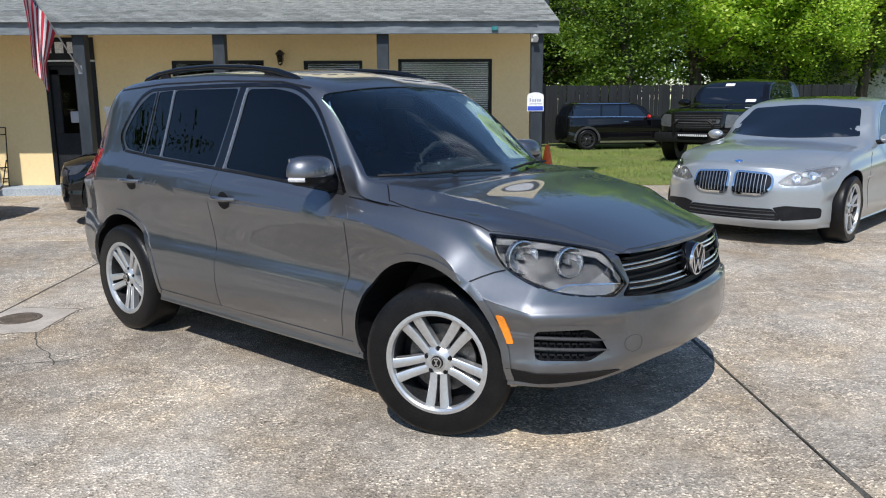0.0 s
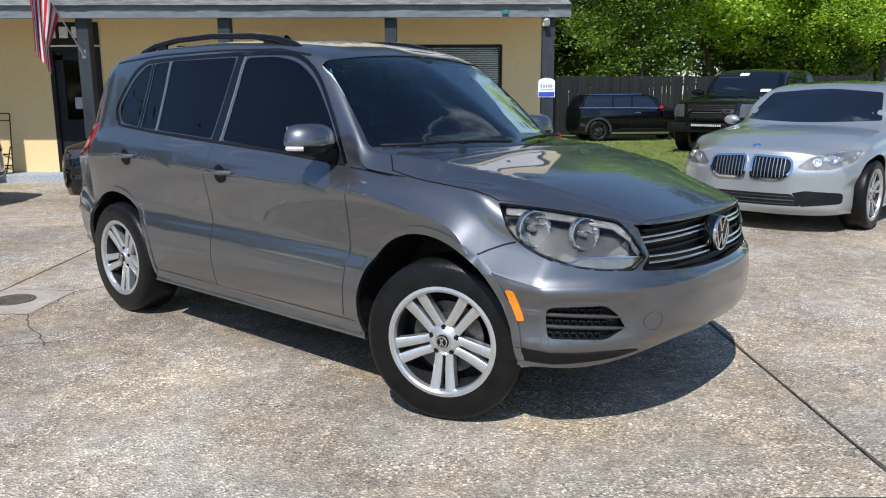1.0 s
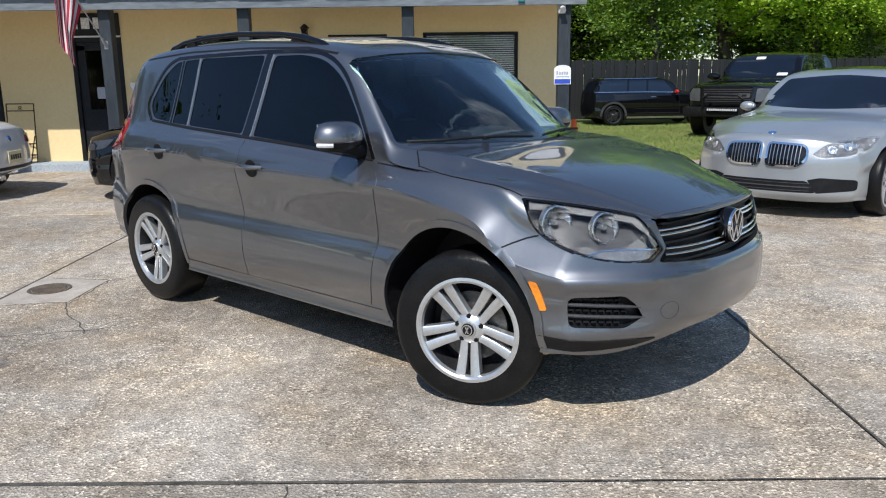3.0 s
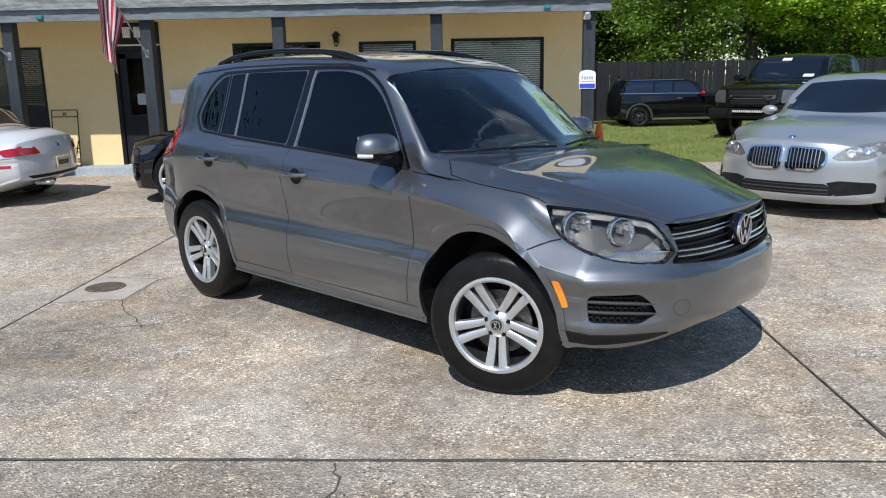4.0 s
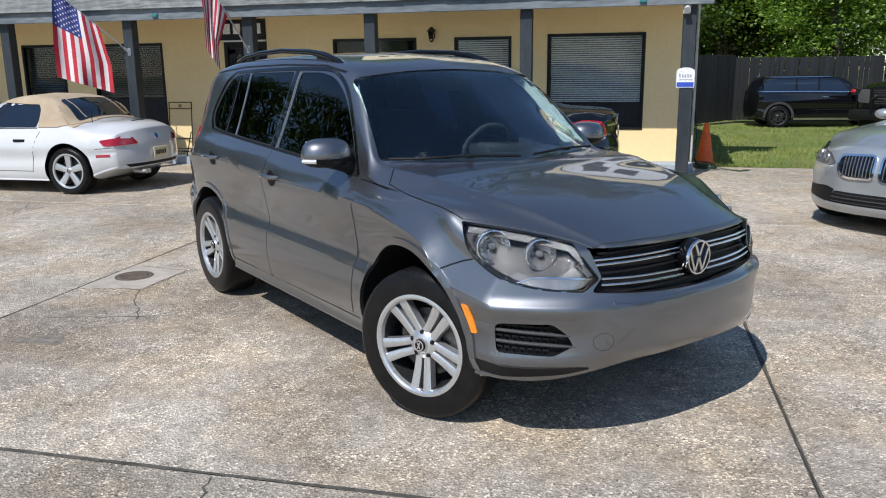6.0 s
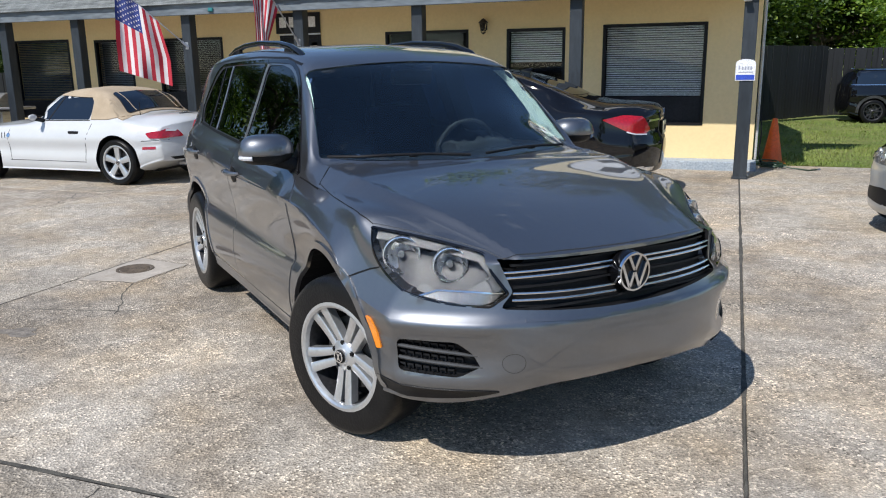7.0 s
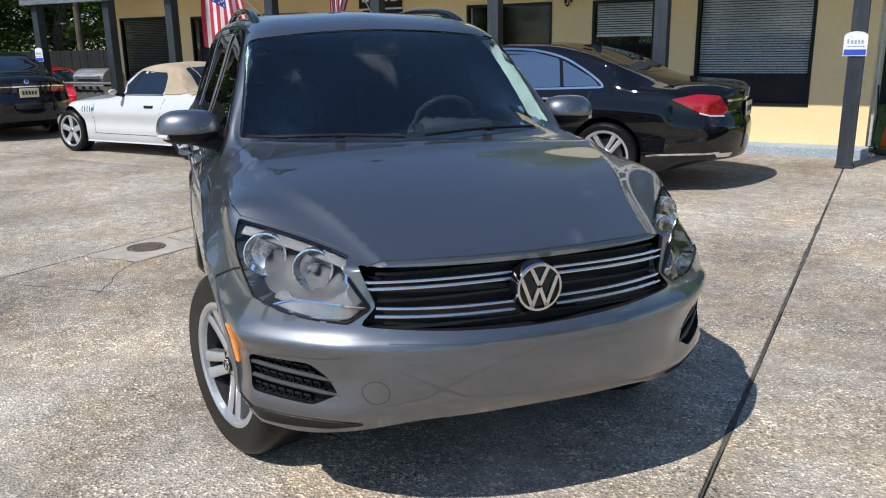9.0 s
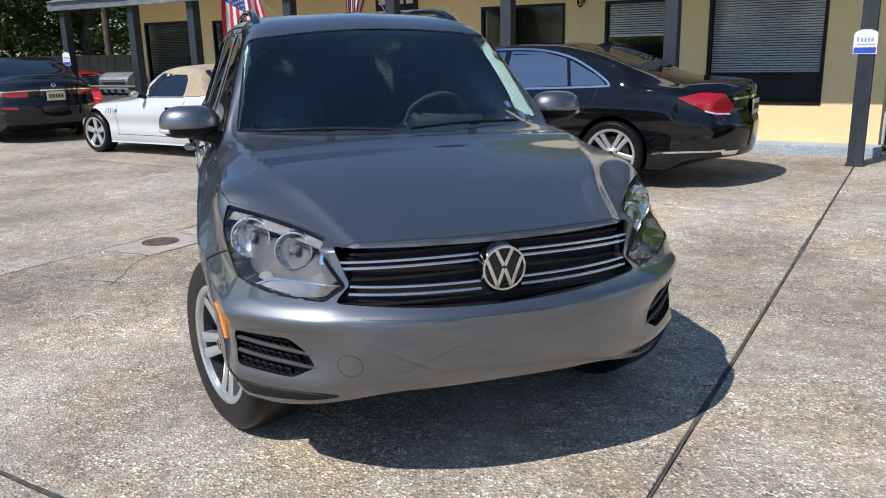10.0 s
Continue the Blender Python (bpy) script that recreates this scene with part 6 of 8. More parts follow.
    for s in (1, -1):
        for poly, w0 in ((lamp, 0.66), (fog, 0.86)):
            bm = corner_prism(rounded(poly, n=3), w0, 1.3)
            if s < 0:
                bm = mirrored(bm)
            cut.append(solid(bm))
    part("body", car_body(SUV, M["grey_paint"], M["plastic"], nx=150, cutters=cut, side=6, weld=0.00005), None, car, "dark grey metallic paint")
    grey, black = M["grey_paint"], M["plastic"]
    # glass
    part("windscreen", skin.patch("front", rounded(screen, n=3), -0.004, 0.004, 0.06, closed=True), M["car_glass"], car, "tinted windscreen glass").visible_shadow = False
    rims = []
    for s in (1, -1):
        side = "right" if s > 0 else "left"
        for nm, poly in (("door_window", fwd), ("door_window", rwd), ("fixed_pane", fix), ("quarter_window", qtr)):
            part(nm, skin.patch(side, rounded(poly, n=3), -0.003, 0.004, 0.07, closed=True), M["dark_glass"], car, "dark tinted glass")
        # window frame strips, chrome-grey pillar trims
        part("belt_trim", skin.ribbon(side, [(-0.60, 1.033), (-1.1, 1.070), (-1.6, 1.097), (-2.2, 1.130), (-2.62, 1.160)], 0.014, 0.005, 0.008), black, car)
        part("window_trim", skin.ribbon(side, [tuple(q) for q in catmull([(-0.60, 1.035), (-0.77, 1.255), (-0.935, 1.432), (-1.11, 1.525), (-1.32, 1.553), (-1.8, 1.556), (-2.38, 1.543), (-2.54, 1.525), (-2.65, 1.44), (-2.725, 1.27), (-2.64, 1.165)], [6] * 10)], 0.018, 0.005, 0.010), M["gloss_black"], car)
        part("pillar_trim", skin.patch(side, [(-1.575, 1.10), (-1.65, 1.105), (-1.612, 1.545), (-1.552, 1.545)], 0.004, 0.008, 0.08), M["gloss_black"], car)
        part("pillar_strip", skin.ribbon(side, [(-1.572, 1.10), (-1.548, 1.54)], 0.010, 0.007, 0.008), M["steel"], car, "bright metal strip")
        part("pillar_strip", skin.ribbon(side, [(-2.212, 1.14), (-2.250, 1.535)], 0.008, 0.004, 0.008), M["steel"], car, "bright metal strip")
        part("pillar_strip", skin.ribbon(side, [(-2.405, 1.15), (-2.428, 1.525)], 0.012, 0.004, 0.008), M["gloss_black"], car)
        # doors, proud by a few millimetres with open gaps round them
        part("front_door", skin.patch(side, rounded([(-0.552, 0.345, 0.03), (-0.508, 0.72, 0.2), (-0.500, 0.965, 0.05), (-0.60, 1.018, 0.03), (-1.1, 1.058, 0.1), (-1.602, 1.085, 0.01), (-1.585, 0.75, 0.2), (-1.556, 0.335, 0.02)], n=2), 0.0035, 0.006, 0.05), grey, car)
        part("rear_door", skin.patch(side, rounded([(-1.562, 0.335, 0.02), (-1.591, 0.75, 0.2), (-1.608, 1.085, 0.01), (-2.2, 1.118, 0.1), (-2.462, 1.132, 0.04), (-2.475, 1.02, 0.1), (-2.545, 0.86, 0.05), (-2.40, 0.80, 0.08), (-2.25, 0.66, 0.1), (-2.185, 0.45, 0.1), (-2.17, 0.345, 0.02)], n=2), 0.0035, 0.006, 0.05), grey, car)
        part("sill_cover", skin.patch(side, [(-0.46, 0.335), (-0.46, 0.275), (-2.20, 0.275), (-2.20, 0.335)], 0.004, 0.008, 0.08), grey, car)
        # wheel-arch edges
        for x, r0, a0, a1, z in ((-0.03, 0.417, -10, 192, 0.375), (-2.604, 0.398, -8, 188, 0.365)):
            def ring(r, x=x, a0=a0, a1=a1, z=z):
                return [(x + r * math.cos(radians(a)), z + r * math.sin(radians(a))) for a in np.linspace(a0, a1, 36)]
            part("arch_trim", skin.patch(side, ring(r0) + ring(r0 + 0.032)[::-1], 0.008, 0.02, 0.09), M["grey_paint"], car)
        part("mirror_sail", skin.patch(side, [(-0.615, 1.046), (-0.745, 1.053), (-0.735, 1.165)], 0.003, 0.006, 0.08), black, car)
        # handles
        for hx, hz in ((-1.44, 0.945), (-2.385, 0.985)):
            p, n = skin.spot(side, hx, hz)
            bm = bmesh.new()
            lathe(bm, [(0.0, -0.012), (0.034, -0.010), (0.045, 0.001), (0.047, 0.004)], 28, at=(0, 0, 0))
            bmesh.ops.scale(bm, vec=(1.1, 0.6, 1), verts=bm.verts)
            cup = part("handle_cup", bm, M["plastic"], car, "black recessed cup")
            cup.matrix_basis = Matrix.Translation(p + n * 0.003) @ n.to_track_quat("Y", "Z").to_matrix().to_4x4()
            bm = bmesh.new()
            pts = [(hx + 0.10, 0.006), (hx + 0.06, 0.038), (hx, 0.045), (hx - 0.06, 0.042), (hx - 0.10, 0.012)]
            tube(bm, [(a, p.y + (-o if s > 0 else o) * 1.0, hz + 0.012) for a, o in pts], [0.010, 0.013, 0.014, 0.013, 0.009], 10)
            part("door_handle", bm, grey, car, "body-coloured door handle")
        # amber side marker
        part("side_marker", skin.patch(side, rounded([(0.358, 0.620, 0.008), (0.392, 0.615, 0.008), (0.428, 0.505, 0.008), (0.396, 0.50, 0.008)], n=2), 0.006, 0.010, 0.05), M["amber"], car, "amber side marker lens")
        # tail lamp wrapping the rear corner
        part("tail_lamp", skin.patch(side, rounded([(-2.96, 1.165, 0.03), (-3.26, 1.130, 0.03), (-3.40, 1.00, 0.03), (-3.22, 0.955, 0.03), (-3.02, 1.01, 0.03)], n=2), 0.012, 0.02, 0.05), M["red_lens"], car, "red tail lamp lens")
        # fender seam
        part("fender_seam", skin.ribbon(side, [(-0.565, 1.022), (-0.42, 1.012), (-0.295, 1.002)], 0.005, 0.0015, 0.005), black, car)
        part("bumper_seam", skin.ribbon(side, [(0.222, 0.735), (0.27, 0.760), (0.32, 0.782), (0.366, 0.796)], 0.006, 0.0018, 0.004, 0.02), black, car)
        # door mirror
        y = -s
        def mirror_form(up, down, wide, deep):
            bm = bmesh.new()
            bmesh.ops.create_uvsphere(bm, u_segments=32, v_segments=20, radius=1.0)
            for v in bm.verts:
                c = v.co.copy()
                flat = math.hypot(c.x, c.y)
                k = flat ** -0.35 if flat > 1e-4 else 0.0
                cx, cy = c.x * k, c.y * k
                square = max(abs(cx), abs(cy), 1e-6) ** 0.10
                v.co = (cx * (deep if c.x > 0 else 0.045), cy * wide / square, (abs(c.z) ** 0.85) * (up if c.z > 0 else -down))
            bmesh.ops.bisect_plane(bm, geom=[*bm.verts, *bm.edges, *bm.faces], plane_co=(-0.04, 0, 0), plane_no=(-1, 0, 0), clear_outer=True)
            bmesh.ops.translate(bm, vec=mc, verts=bm.verts)
            return bm
        mc = Vector((-0.72, y * 0.905, 1.130))
        mir = part("door_mirror", mirror_form(0.088, 0.018, 0.132, 0.105), grey, car, "body-coloured mirror shell", smooth=60)
        part("mirror_base", mirror_form(0.010, 0.056, 0.124, 0.097), M["plastic"], mir, "black plastic underside", smooth=60)
        bm = bmesh.new()
        box(bm, mc + Vector((-0.043, -0.085, -0.030)), mc + Vector((-0.036, 0.085, 0.075)), 0.002)
        part("mirror_glass", bm, M["chrome"], mir, "mirror glass")
        bm = bmesh.new()
        tube(bm, [(-0.70, y * 0.765, 1.055), (-0.70, y * 0.80, 1.075), (-0.70, y * 0.88, 1.095), (-0.70, y * 0.95, 1.11)], [0.045, 0.034, 0.030, 0.030], 12)
        part("mirror_arm", bm, M["plastic"], mir, "black plastic arm")
        bm = bmesh.new()
        pr = [(mc.x + 0.096 * math.cos(a), mc.y + y * 0.124 * math.sin(a), mc.z - 0.018) for a in np.linspace(0.75, 1.5, 9)]
        tube(bm, pr, 0.011, 8)
        part("turn_signal", bm, M["clear_lens"], mir, "clear turn signal lens")
        # roof rail
        bm = bmesh.new()
        tube(bm, [(-1.17, y * 0.53, 1.560), (-1.24, y * 0.53, 1.590), (-1.40, y * 0.53, 1.630), (-1.60, y * 0.53, 1.655), (-2.0, y * 0.53, 1.672), (-2.35, y * 0.53, 1.665), (-2.60, y * 0.53, 1.640), (-2.74, y * 0.53, 1.605), (-2.80, y * 0.53, 1.560)],
             [0.020, 0.021, 0.020, 0.017, 0.016, 0.016, 0.018, 0.022, 0.022], 12)
        rail = part("roof_rail", bm, M["gloss_black"], car, "black roof rail")
        bm = bmesh.new()
        box(bm, (-1.50, y * 0.53 - 0.012, 1.565), (-1.40, y * 0.53 + 0.012, 1.632), 0.006)
        part("rail_foot", bm, M["plastic"], rail)
        bm = bmesh.new()
        box(bm, (-2.58, y * 0.53 - 0.012, 1.565), (-2.48, y * 0.53 + 0.012, 1.645), 0.006)
        part("rail_foot", bm, M["plastic"], rail)
        part("roof_ditch", skin.ribbon(side, [(-1.05, 1.535), (-1.3, 1.572), (-1.8, 1.583), (-2.4, 1.575), (-2.9, 1.54)], 0.010, 0.0015, 0.004), M["plastic"], car)
        # head lamp: housing, two round reflectors, lower clear strip, cover
        def side_mesh(bm, s=s):
            return bm if s > 0 else mirrored(bm)
        q = rounded(lamp, n=3)
        into = Vector((-0.7071, 0.7071, 0))
        bm = bmesh.new()
        rings = []
        for a, b in q:
            p, _ = lface.spot("corner", a, b)
            rings.append((bm.verts.new(p + into * 0.004), bm.verts.new(p + into * 0.085)))
        for (a, b), (c, d) in zip(rings, rings[1:] + rings[:1]):
            bm.faces.new((a, b, d, c))
        liner = bm
        lampob = part("head_lamp", side_mesh(lface.patch("corner", [(a, b) for a, b in q], -0.078, 0.004, 0.05, straight=True)), M["lamp_shell"], car, "clear head lamp with two round reflectors")
        part("liner", side_mesh(liner), M["lamp_grey"], lampob, "grey inner wall")
        for lu, lz, lr in ((-0.242, 0.838, 0.066), (-0.050, 0.816, 0.060)):
            p, n = lface.spot("corner", lu, lz)
            face = Vector((0.90, -0.42, 0.06)).normalized()
            turn = Matrix.Translation(p + into * 0.044) @ face.to_track_quat("X", "Z").to_matrix().to_4x4()
            bm = bmesh.new()
            lathe(bm, [(0.013, -0.040), (lr * 0.45, -0.034), (lr * 0.78, -0.019), (lr * 0.97, 0.002), (lr * 1.00, 0.008), (lr * 1.06, 0.007), (lr * 1.08, -0.02)], 26, axis="x")
            bmesh.ops.delete(bm, geom=[f for f in bm.faces if len(f.verts) > 8], context="FACES")
            bmesh.ops.transform(bm, matrix=turn, verts=bm.verts)
            part("reflector", side_mesh(bm), M["reflector"], lampob, "silver round reflector", smooth=0)
            bm = bmesh.new()
            lathe(bm, [(0.0, 0.002), (0.010, 0.0), (0.014, -0.012), (0.014, -0.036)], 14, axis="x")
            bmesh.ops.transform(bm, matrix=turn, verts=bm.verts)
            part("bulb_shield", side_mesh(bm), M["lamp_strip"], lampob)
        # pale shelf between the bowls and the ribbed strip
        part("lamp_shelf", side_mesh(lface.patch("corner", rounded([(-0.155, 0.722, 0.01), (-0.165, 0.762, 0.02), (-0.13, 0.782, 0.02), (-0.085, 0.752, 0.02), (0.02, 0.752, 0.02), (0.085, 0.800, 0.03), (0.10, 0.838, 0.02), (0.168, 0.742, 0.01), (0.0, 0.742, 0.02)], n=2), -0.050, 0.02, 0.04)), M["lamp_dull"], lampob, "grey inner shelf")
        lens = part("turn_lens", side_mesh(lface.patch("corner", rounded([(-0.150, 0.722, 0.01), (-0.075, 0.744, 0.01), (0.15, 0.738, 0.01), (0.170, 0.733, 0.01), (0.116, 0.698, 0.01), (-0.02, 0.706, 0.03)], n=2), -0.020, 0.025, 0.04)), M["lamp_clear"], lampob, "clear ribbed turn lens")
        part("shelf_edge", side_mesh(lface.ribbon("corner", [(-0.14, 0.728), (-0.075, 0.748), (0.04, 0.746), (0.165, 0.739)], 0.005, -0.016, 0.010, 0.04)), M["chrome"], lampob)
        part("lamp_brow", side_mesh(lface.ribbon("corner", [(-0.345, 0.911), (-0.20, 0.896), (-0.03, 0.870), (0.062, 0.852), (0.100, 0.815), (0.150, 0.752)], 0.022, -0.012, 0.004, 0.02)), M["lamp_dull"], lampob, "grey bezel under the upper edge")
        part("lamp_rim", side_mesh(lface.ribbon("corner", q + q[:1], 0.007, 0.001, 0.006, 0.04)), M["gloss_black"], lampob)
        part("lamp_cover", side_mesh(lface.patch("corner", q, -0.001, 0.003, 0.05, closed=True)), M["lamp_glass"], lampob, "clear plastic cover").visible_shadow = False
        # lower side grille: recessed back, staggered ribs, two long bars
        fg = part("fog_grille", side_mesh(skin.patch("corner", rounded(fog, n=3), -0.030, 0.004, 0.04)), M["plastic"], car, "black lower grille insert")
        for a, b in (((-0.220, 0.534), (0.078, 0.515)), ((-0.222, 0.491), (0.096, 0.473))):
            pts = []
            for t in np.linspace(0, 1, 9):
                p, n = skin.spot("corner", a[0] + (b[0] - a[0]) * t, a[1] + (b[1] - a[1]) * t)
                pts.append(p - n * (0.010 - 0.008 * step(0.7, 1.0, t)))
            bm = bmesh.new()
            tube(bm, pts, [0.0075] * 7 + [0.006, 0.003], 8)
            part("bar", side_mesh(bm), M["grey_plastic"], fg)
        for i in range(6):
            z = 0.556 - i * 0.0195 - (0.004 if i > 1 else 0) - (0.004 if i > 3 else 0)
            for j in range(9):
                u0 = -0.216 + j * 0.031 + (0.015 if i % 2 else 0)
                if u0 + 0.022 > (0.02 if i < 2 else 0.045 if i < 4 else 0.015):
                    continue
                zz = z - (u0 + 0.22) * 0.055
                part("rib", side_mesh(skin.ribbon("corner", [(u0, zz), (u0 + 0.022, zz - 0.0012)], 0.0075, -0.014, 0.014, 0.03)), M["plastic"], fg)
                part("rib", side_mesh(skin.ribbon("corner", [(u0 + 0.022, zz + 0.002), (u0 + 0.0225, zz - 0.014)], 0.004, -0.016, 0.012, 0.03)), M["plastic"], fg)
        part("valance", side_mesh(skin.patch("corner", rounded([(-0.330, 0.400, 0.01), (-0.10, 0.386, 0.05), (0.08, 0.388, 0.03), (0.155, 0.378, 0.01), (0.06, 0.352, 0.04), (-0.12, 0.338, 0.05), (-0.330, 0.338, 0.01)], n=2), 0.004, 0.01, 0.03)), M["plastic"], car, "near-black lower bumper edge")
    # hood as a panel of its own, gap all round
    edge = [skin.spot("corner", u, z + 0.007)[0] for u, z in ((-0.372, 0.934), (-0.29, 0.924), (-0.20, 0.912), (-0.115, 0.900), (-0.03, 0.886), (0.03, 0.875), (0.078, 0.866))]
    hood = [(-0.295, 0.792), (-0.1, 0.806), (0.08, 0.812), (0.20, 0.812)] + [(p.x, -p.y) for p in edge] + [(0.700, 0.487), (0.738, 0.36), (0.764, 0.18)]
    poly = [(a, b) for a, b in hood] + [(0.772, 0.0)] + [(a, -b) for a, b in reversed(hood)] + [(-0.36, -0.72), (-0.30, -0.60), (-0.20, -0.35), (-0.155, 0.0), (-0.20, 0.35), (-0.30, 0.60), (-0.36, 0.72)]
    part("bonnet", skin.patch("top", poly, 0.004, 0.008, 0.015), grey, car, "dark grey metallic bonnet")
    for s in (1, -1):
        part("bonnet_gap", skin.ribbon("top", [(-0.297, s * 0.796), (-0.335, s * 0.760), (-0.385, s * 0.715)], 0.006, 0.0015, 0.006, 0.02), M["plastic"], car)
        part("bonnet_gap", skin.ribbon("top", [(a, b * s) for a, b in hood[:5]], 0.005, 0.0015, 0.006, 0.03), M["plastic"], car)
    # radiator grille
    gr = part("radiator_grille", skin.patch("front", rounded(grille, n=2), -0.040, 0.01, 0.06), M["plastic"], car, "black grille with chrome bars")
    for z in (0.762, 0.838, 0.688):
        part("grille_slat", skin.ribbon("front", [(-0.47, z - 0.006), (-0.2, z + 0.0), (0, z + 0.003), (0.2, z), (0.47, z - 0.006)], 0.008, -0.015, 0.025, 0.06), M["plastic"], gr)
    for s in (1, -1):
        for z in (0.815, 0.796, 0.731, 0.708):
            zo = z - 0.006 if z > 0.76 else z + 0.006
            e = 0.500 if z > 0.80 else 0.492 if z > 0.76 else 0.474 if z > 0.72 else 0.480
            pts = []
            for t in np.linspace(0, 1, 12):
                p, n = skin.spot("front", -s * (0.068 + (e - 0.068) * t), z + (zo - z) * t * t)
                pts.append(p - n * 0.006)
            bm = bmesh.new()
            tube(bm, pts, 0.0052, 8)
            part("grille_bar", bm, M["bar_chrome"], gr, "chrome grille bar")
    p, n = skin.spot("front", 0, 0.774)
    bm = bmesh.new()
    lathe(bm, [(0.0, 0.0), (0.074, 0.0), (0.078, -0.02), (0.074, -0.06)], 40, axis="x")
    bmesh.ops.translate(bm, vec=(p.x + 0.026, 0, 0.771), verts=bm.verts)
    em = part("emblem", bm, M["gloss_black"], car, "round chrome emblem")
    for nm, bm in emblem_disc(0.074, 0.010):
        bmesh.ops.translate(bm, vec=(p.x + 0.028, 0, 0.771), verts=bm.verts)
        part(nm, bm, M["chrome"], em)
    # bumper crease and towing cover
    part("bumper_edge", skin.ribbon("front", [(-0.45, 0.645), (-0.2, 0.634), (0, 0.631), (0.2, 0.634), (0.45, 0.645)], 0.008, 0.002, 0.006, 0.05), grey, car)
    part("tow_cover", skin.ribbon("front", [(-0.492 + 0.036 * math.cos(a), 0.492 + 0.036 * math.sin(a)) for a in np.linspace(0, 2 * math.pi, 33)], 0.002, 0.001, 0.003, 0.05), M["grey_plastic"], car)
    # cowl, wipers
    part("cowl", skin.patch("top", [(-0.19, -0.55), (-0.27, -0.62), (-0.31, -0.62), (-0.24, -0.5), (-0.19, -0.25), (-0.17, 0), (-0.19, 0.25), (-0.24, 0.5), (-0.31, 0.62), (-0.27, 0.62), (-0.19, 0.55), (-0.14, 0.3), (-0.125, 0), (-0.14, -0.3)], 0.002, 0.006, 0.06), M["plastic"], car, "black plastic cowl")
    for y0, y1, z1 in ((-0.10, -0.68, 1.118), (0.52, -0.02, 1.118)):
        bm = bmesh.new()
        pa, na = skin.spot("front", y0, 1.105)
        pts = []
        for i in range(7):
            t = i / 6
            q, nn = skin.spot("front", y0 + (y1 - y0) * t, 1.098 + 0.010 * math.sin(t * 3.0))
            pts.append(q + nn * 0.022)
        tube(bm, pts, 0.0065, 8)
        wip = part("wiper", bm, M["plastic"], car, "black wiper")
        bm = bmesh.new()
        q, nn = skin.spot("front", y0 + (y1 - y0) * 0.42, 1.107)
        box(bm, q + nn * 0.014 - Vector((0.007, 0.022, 0.005)), q + nn * 0.018 + Vector((0.007, 0.022, 0.008)), 0.003)
        part("wiper_clip", bm, M["plastic"], wip)
    # inside
    bm = bmesh.new()
    prism(bm, [(-0.42, 0.80), (-0.36, 1.02), (-0.60, 1.045), (-0.80, 1.06), (-0.95, 1.03), (-1.0, 0.92), (-0.95, 0.70)], -0.64, 0.64, bevel=0.02)
    part("dashboard", bm, M["dash"], car, "charcoal dashboard")
    bm = bmesh.new()
    prism(bm, [(-0.78, 1.05), (-0.80, 1.105), (-0.88, 1.115), (-0.98, 1.09), (-0.98, 1.03)], 0.18, 0.54, bevel=0.012)
    part("instrument_hood", bm, M["dash"], car)
    bm = bmesh.new()
    ring = [(-1.02 + 0.05 * math.sin(a), 0.36 + 0.185 * math.cos(a), 1.03 + 0.18 * math.sin(a)) for a in np.linspace(0, 2 * math.pi, 29)]
    tube(bm, ring, 0.015, 8)
    tube(bm, [(-1.02, 0.19, 1.03), (-1.02, 0.53, 1.03)], 0.022, 8)
    part("steering_wheel", bm, M["dash"], car, "black steering wheel")
    for sx, sy in ((-1.55, 0.36), (-1.55, -0.36)):
        bm = bmesh.new()
        box(bm, (sx - 0.28, sy - 0.24, 0.62), (sx + 0.25, sy + 0.24, 0.78), 0.05, 2)
        seat = part("seat", bm, M["seat"], car, "charcoal cloth seat")
        bm = bmesh.new()
        box(bm, (-0.06, -0.24, 0), (0.06, 0.24, 0.56), 0.05, 2, m=pose(sx - 0.26, sy, 0.72, 0, -14, 0))
        part("seat_back", bm, M["seat"], seat)
        bm = bmesh.new()
        box(bm, (-0.045, -0.13, 0.0), (0.045, 0.13, 0.17), 0.04, 2, m=pose(sx - 0.40, sy, 1.27, 0, -14, 0))
        part("headrest", bm, M["seat"], seat)
    bm = bmesh.new()
    box(bm, (-0.02, -0.12, -0.04), (0.02, 0.12, 0.04), 0.015, 2, m=pose(-0.98, 0, 1.46, 0, 10, 0))
    part("rear_view_mirror", bm, M["plastic"], car)
    for side in (-1, 1):
        bm = bmesh.new()
        rows = []
        for t in np.linspace(0, 1, 9):
            p, n = skin.spot("front", side * (0.708 - 0.098 * t), 1.112 + 0.385 * t)
            deep = 0.15 - 0.05 * t
            a = p - n * 0.012
            rows.append([bm.verts.new(q) for q in (a, a + Vector((-deep, -side * 0.018, 0.0)), a + Vector((-deep, side * 0.012, -0.004)), a + Vector((-0.012, side * 0.012, -0.004)))])
        for u, v in zip(rows, rows[1:]):
            for k in range(4):
                bm.faces.new((u[k], u[(k + 1) % 4], v[(k + 1) % 4], v[k]))
        part("pillar_lining", bm, M["lining"], car, "pale grey pillar lining")
    # underside and wheels
    bm = bmesh.new()
    box(bm, (-3.0, -0.58, 0.22), (0.45, 0.58, 0.30), 0.02)
    part("underbody", bm, M["plastic"], car)
    W = wheel_meshes(R, 0.222, 0.235, "split", M["alloy"])
    for x, y, st in ((0, -0.765, 20), (0, 0.765, 21), (-2.604, -0.765, 0), (-2.604, 0.765, 0)):
        add_wheel(car, W, x, y, R, st)
    smooth_panels(car, skin)
    return car, skin


suv, suv_skin = build_suv()


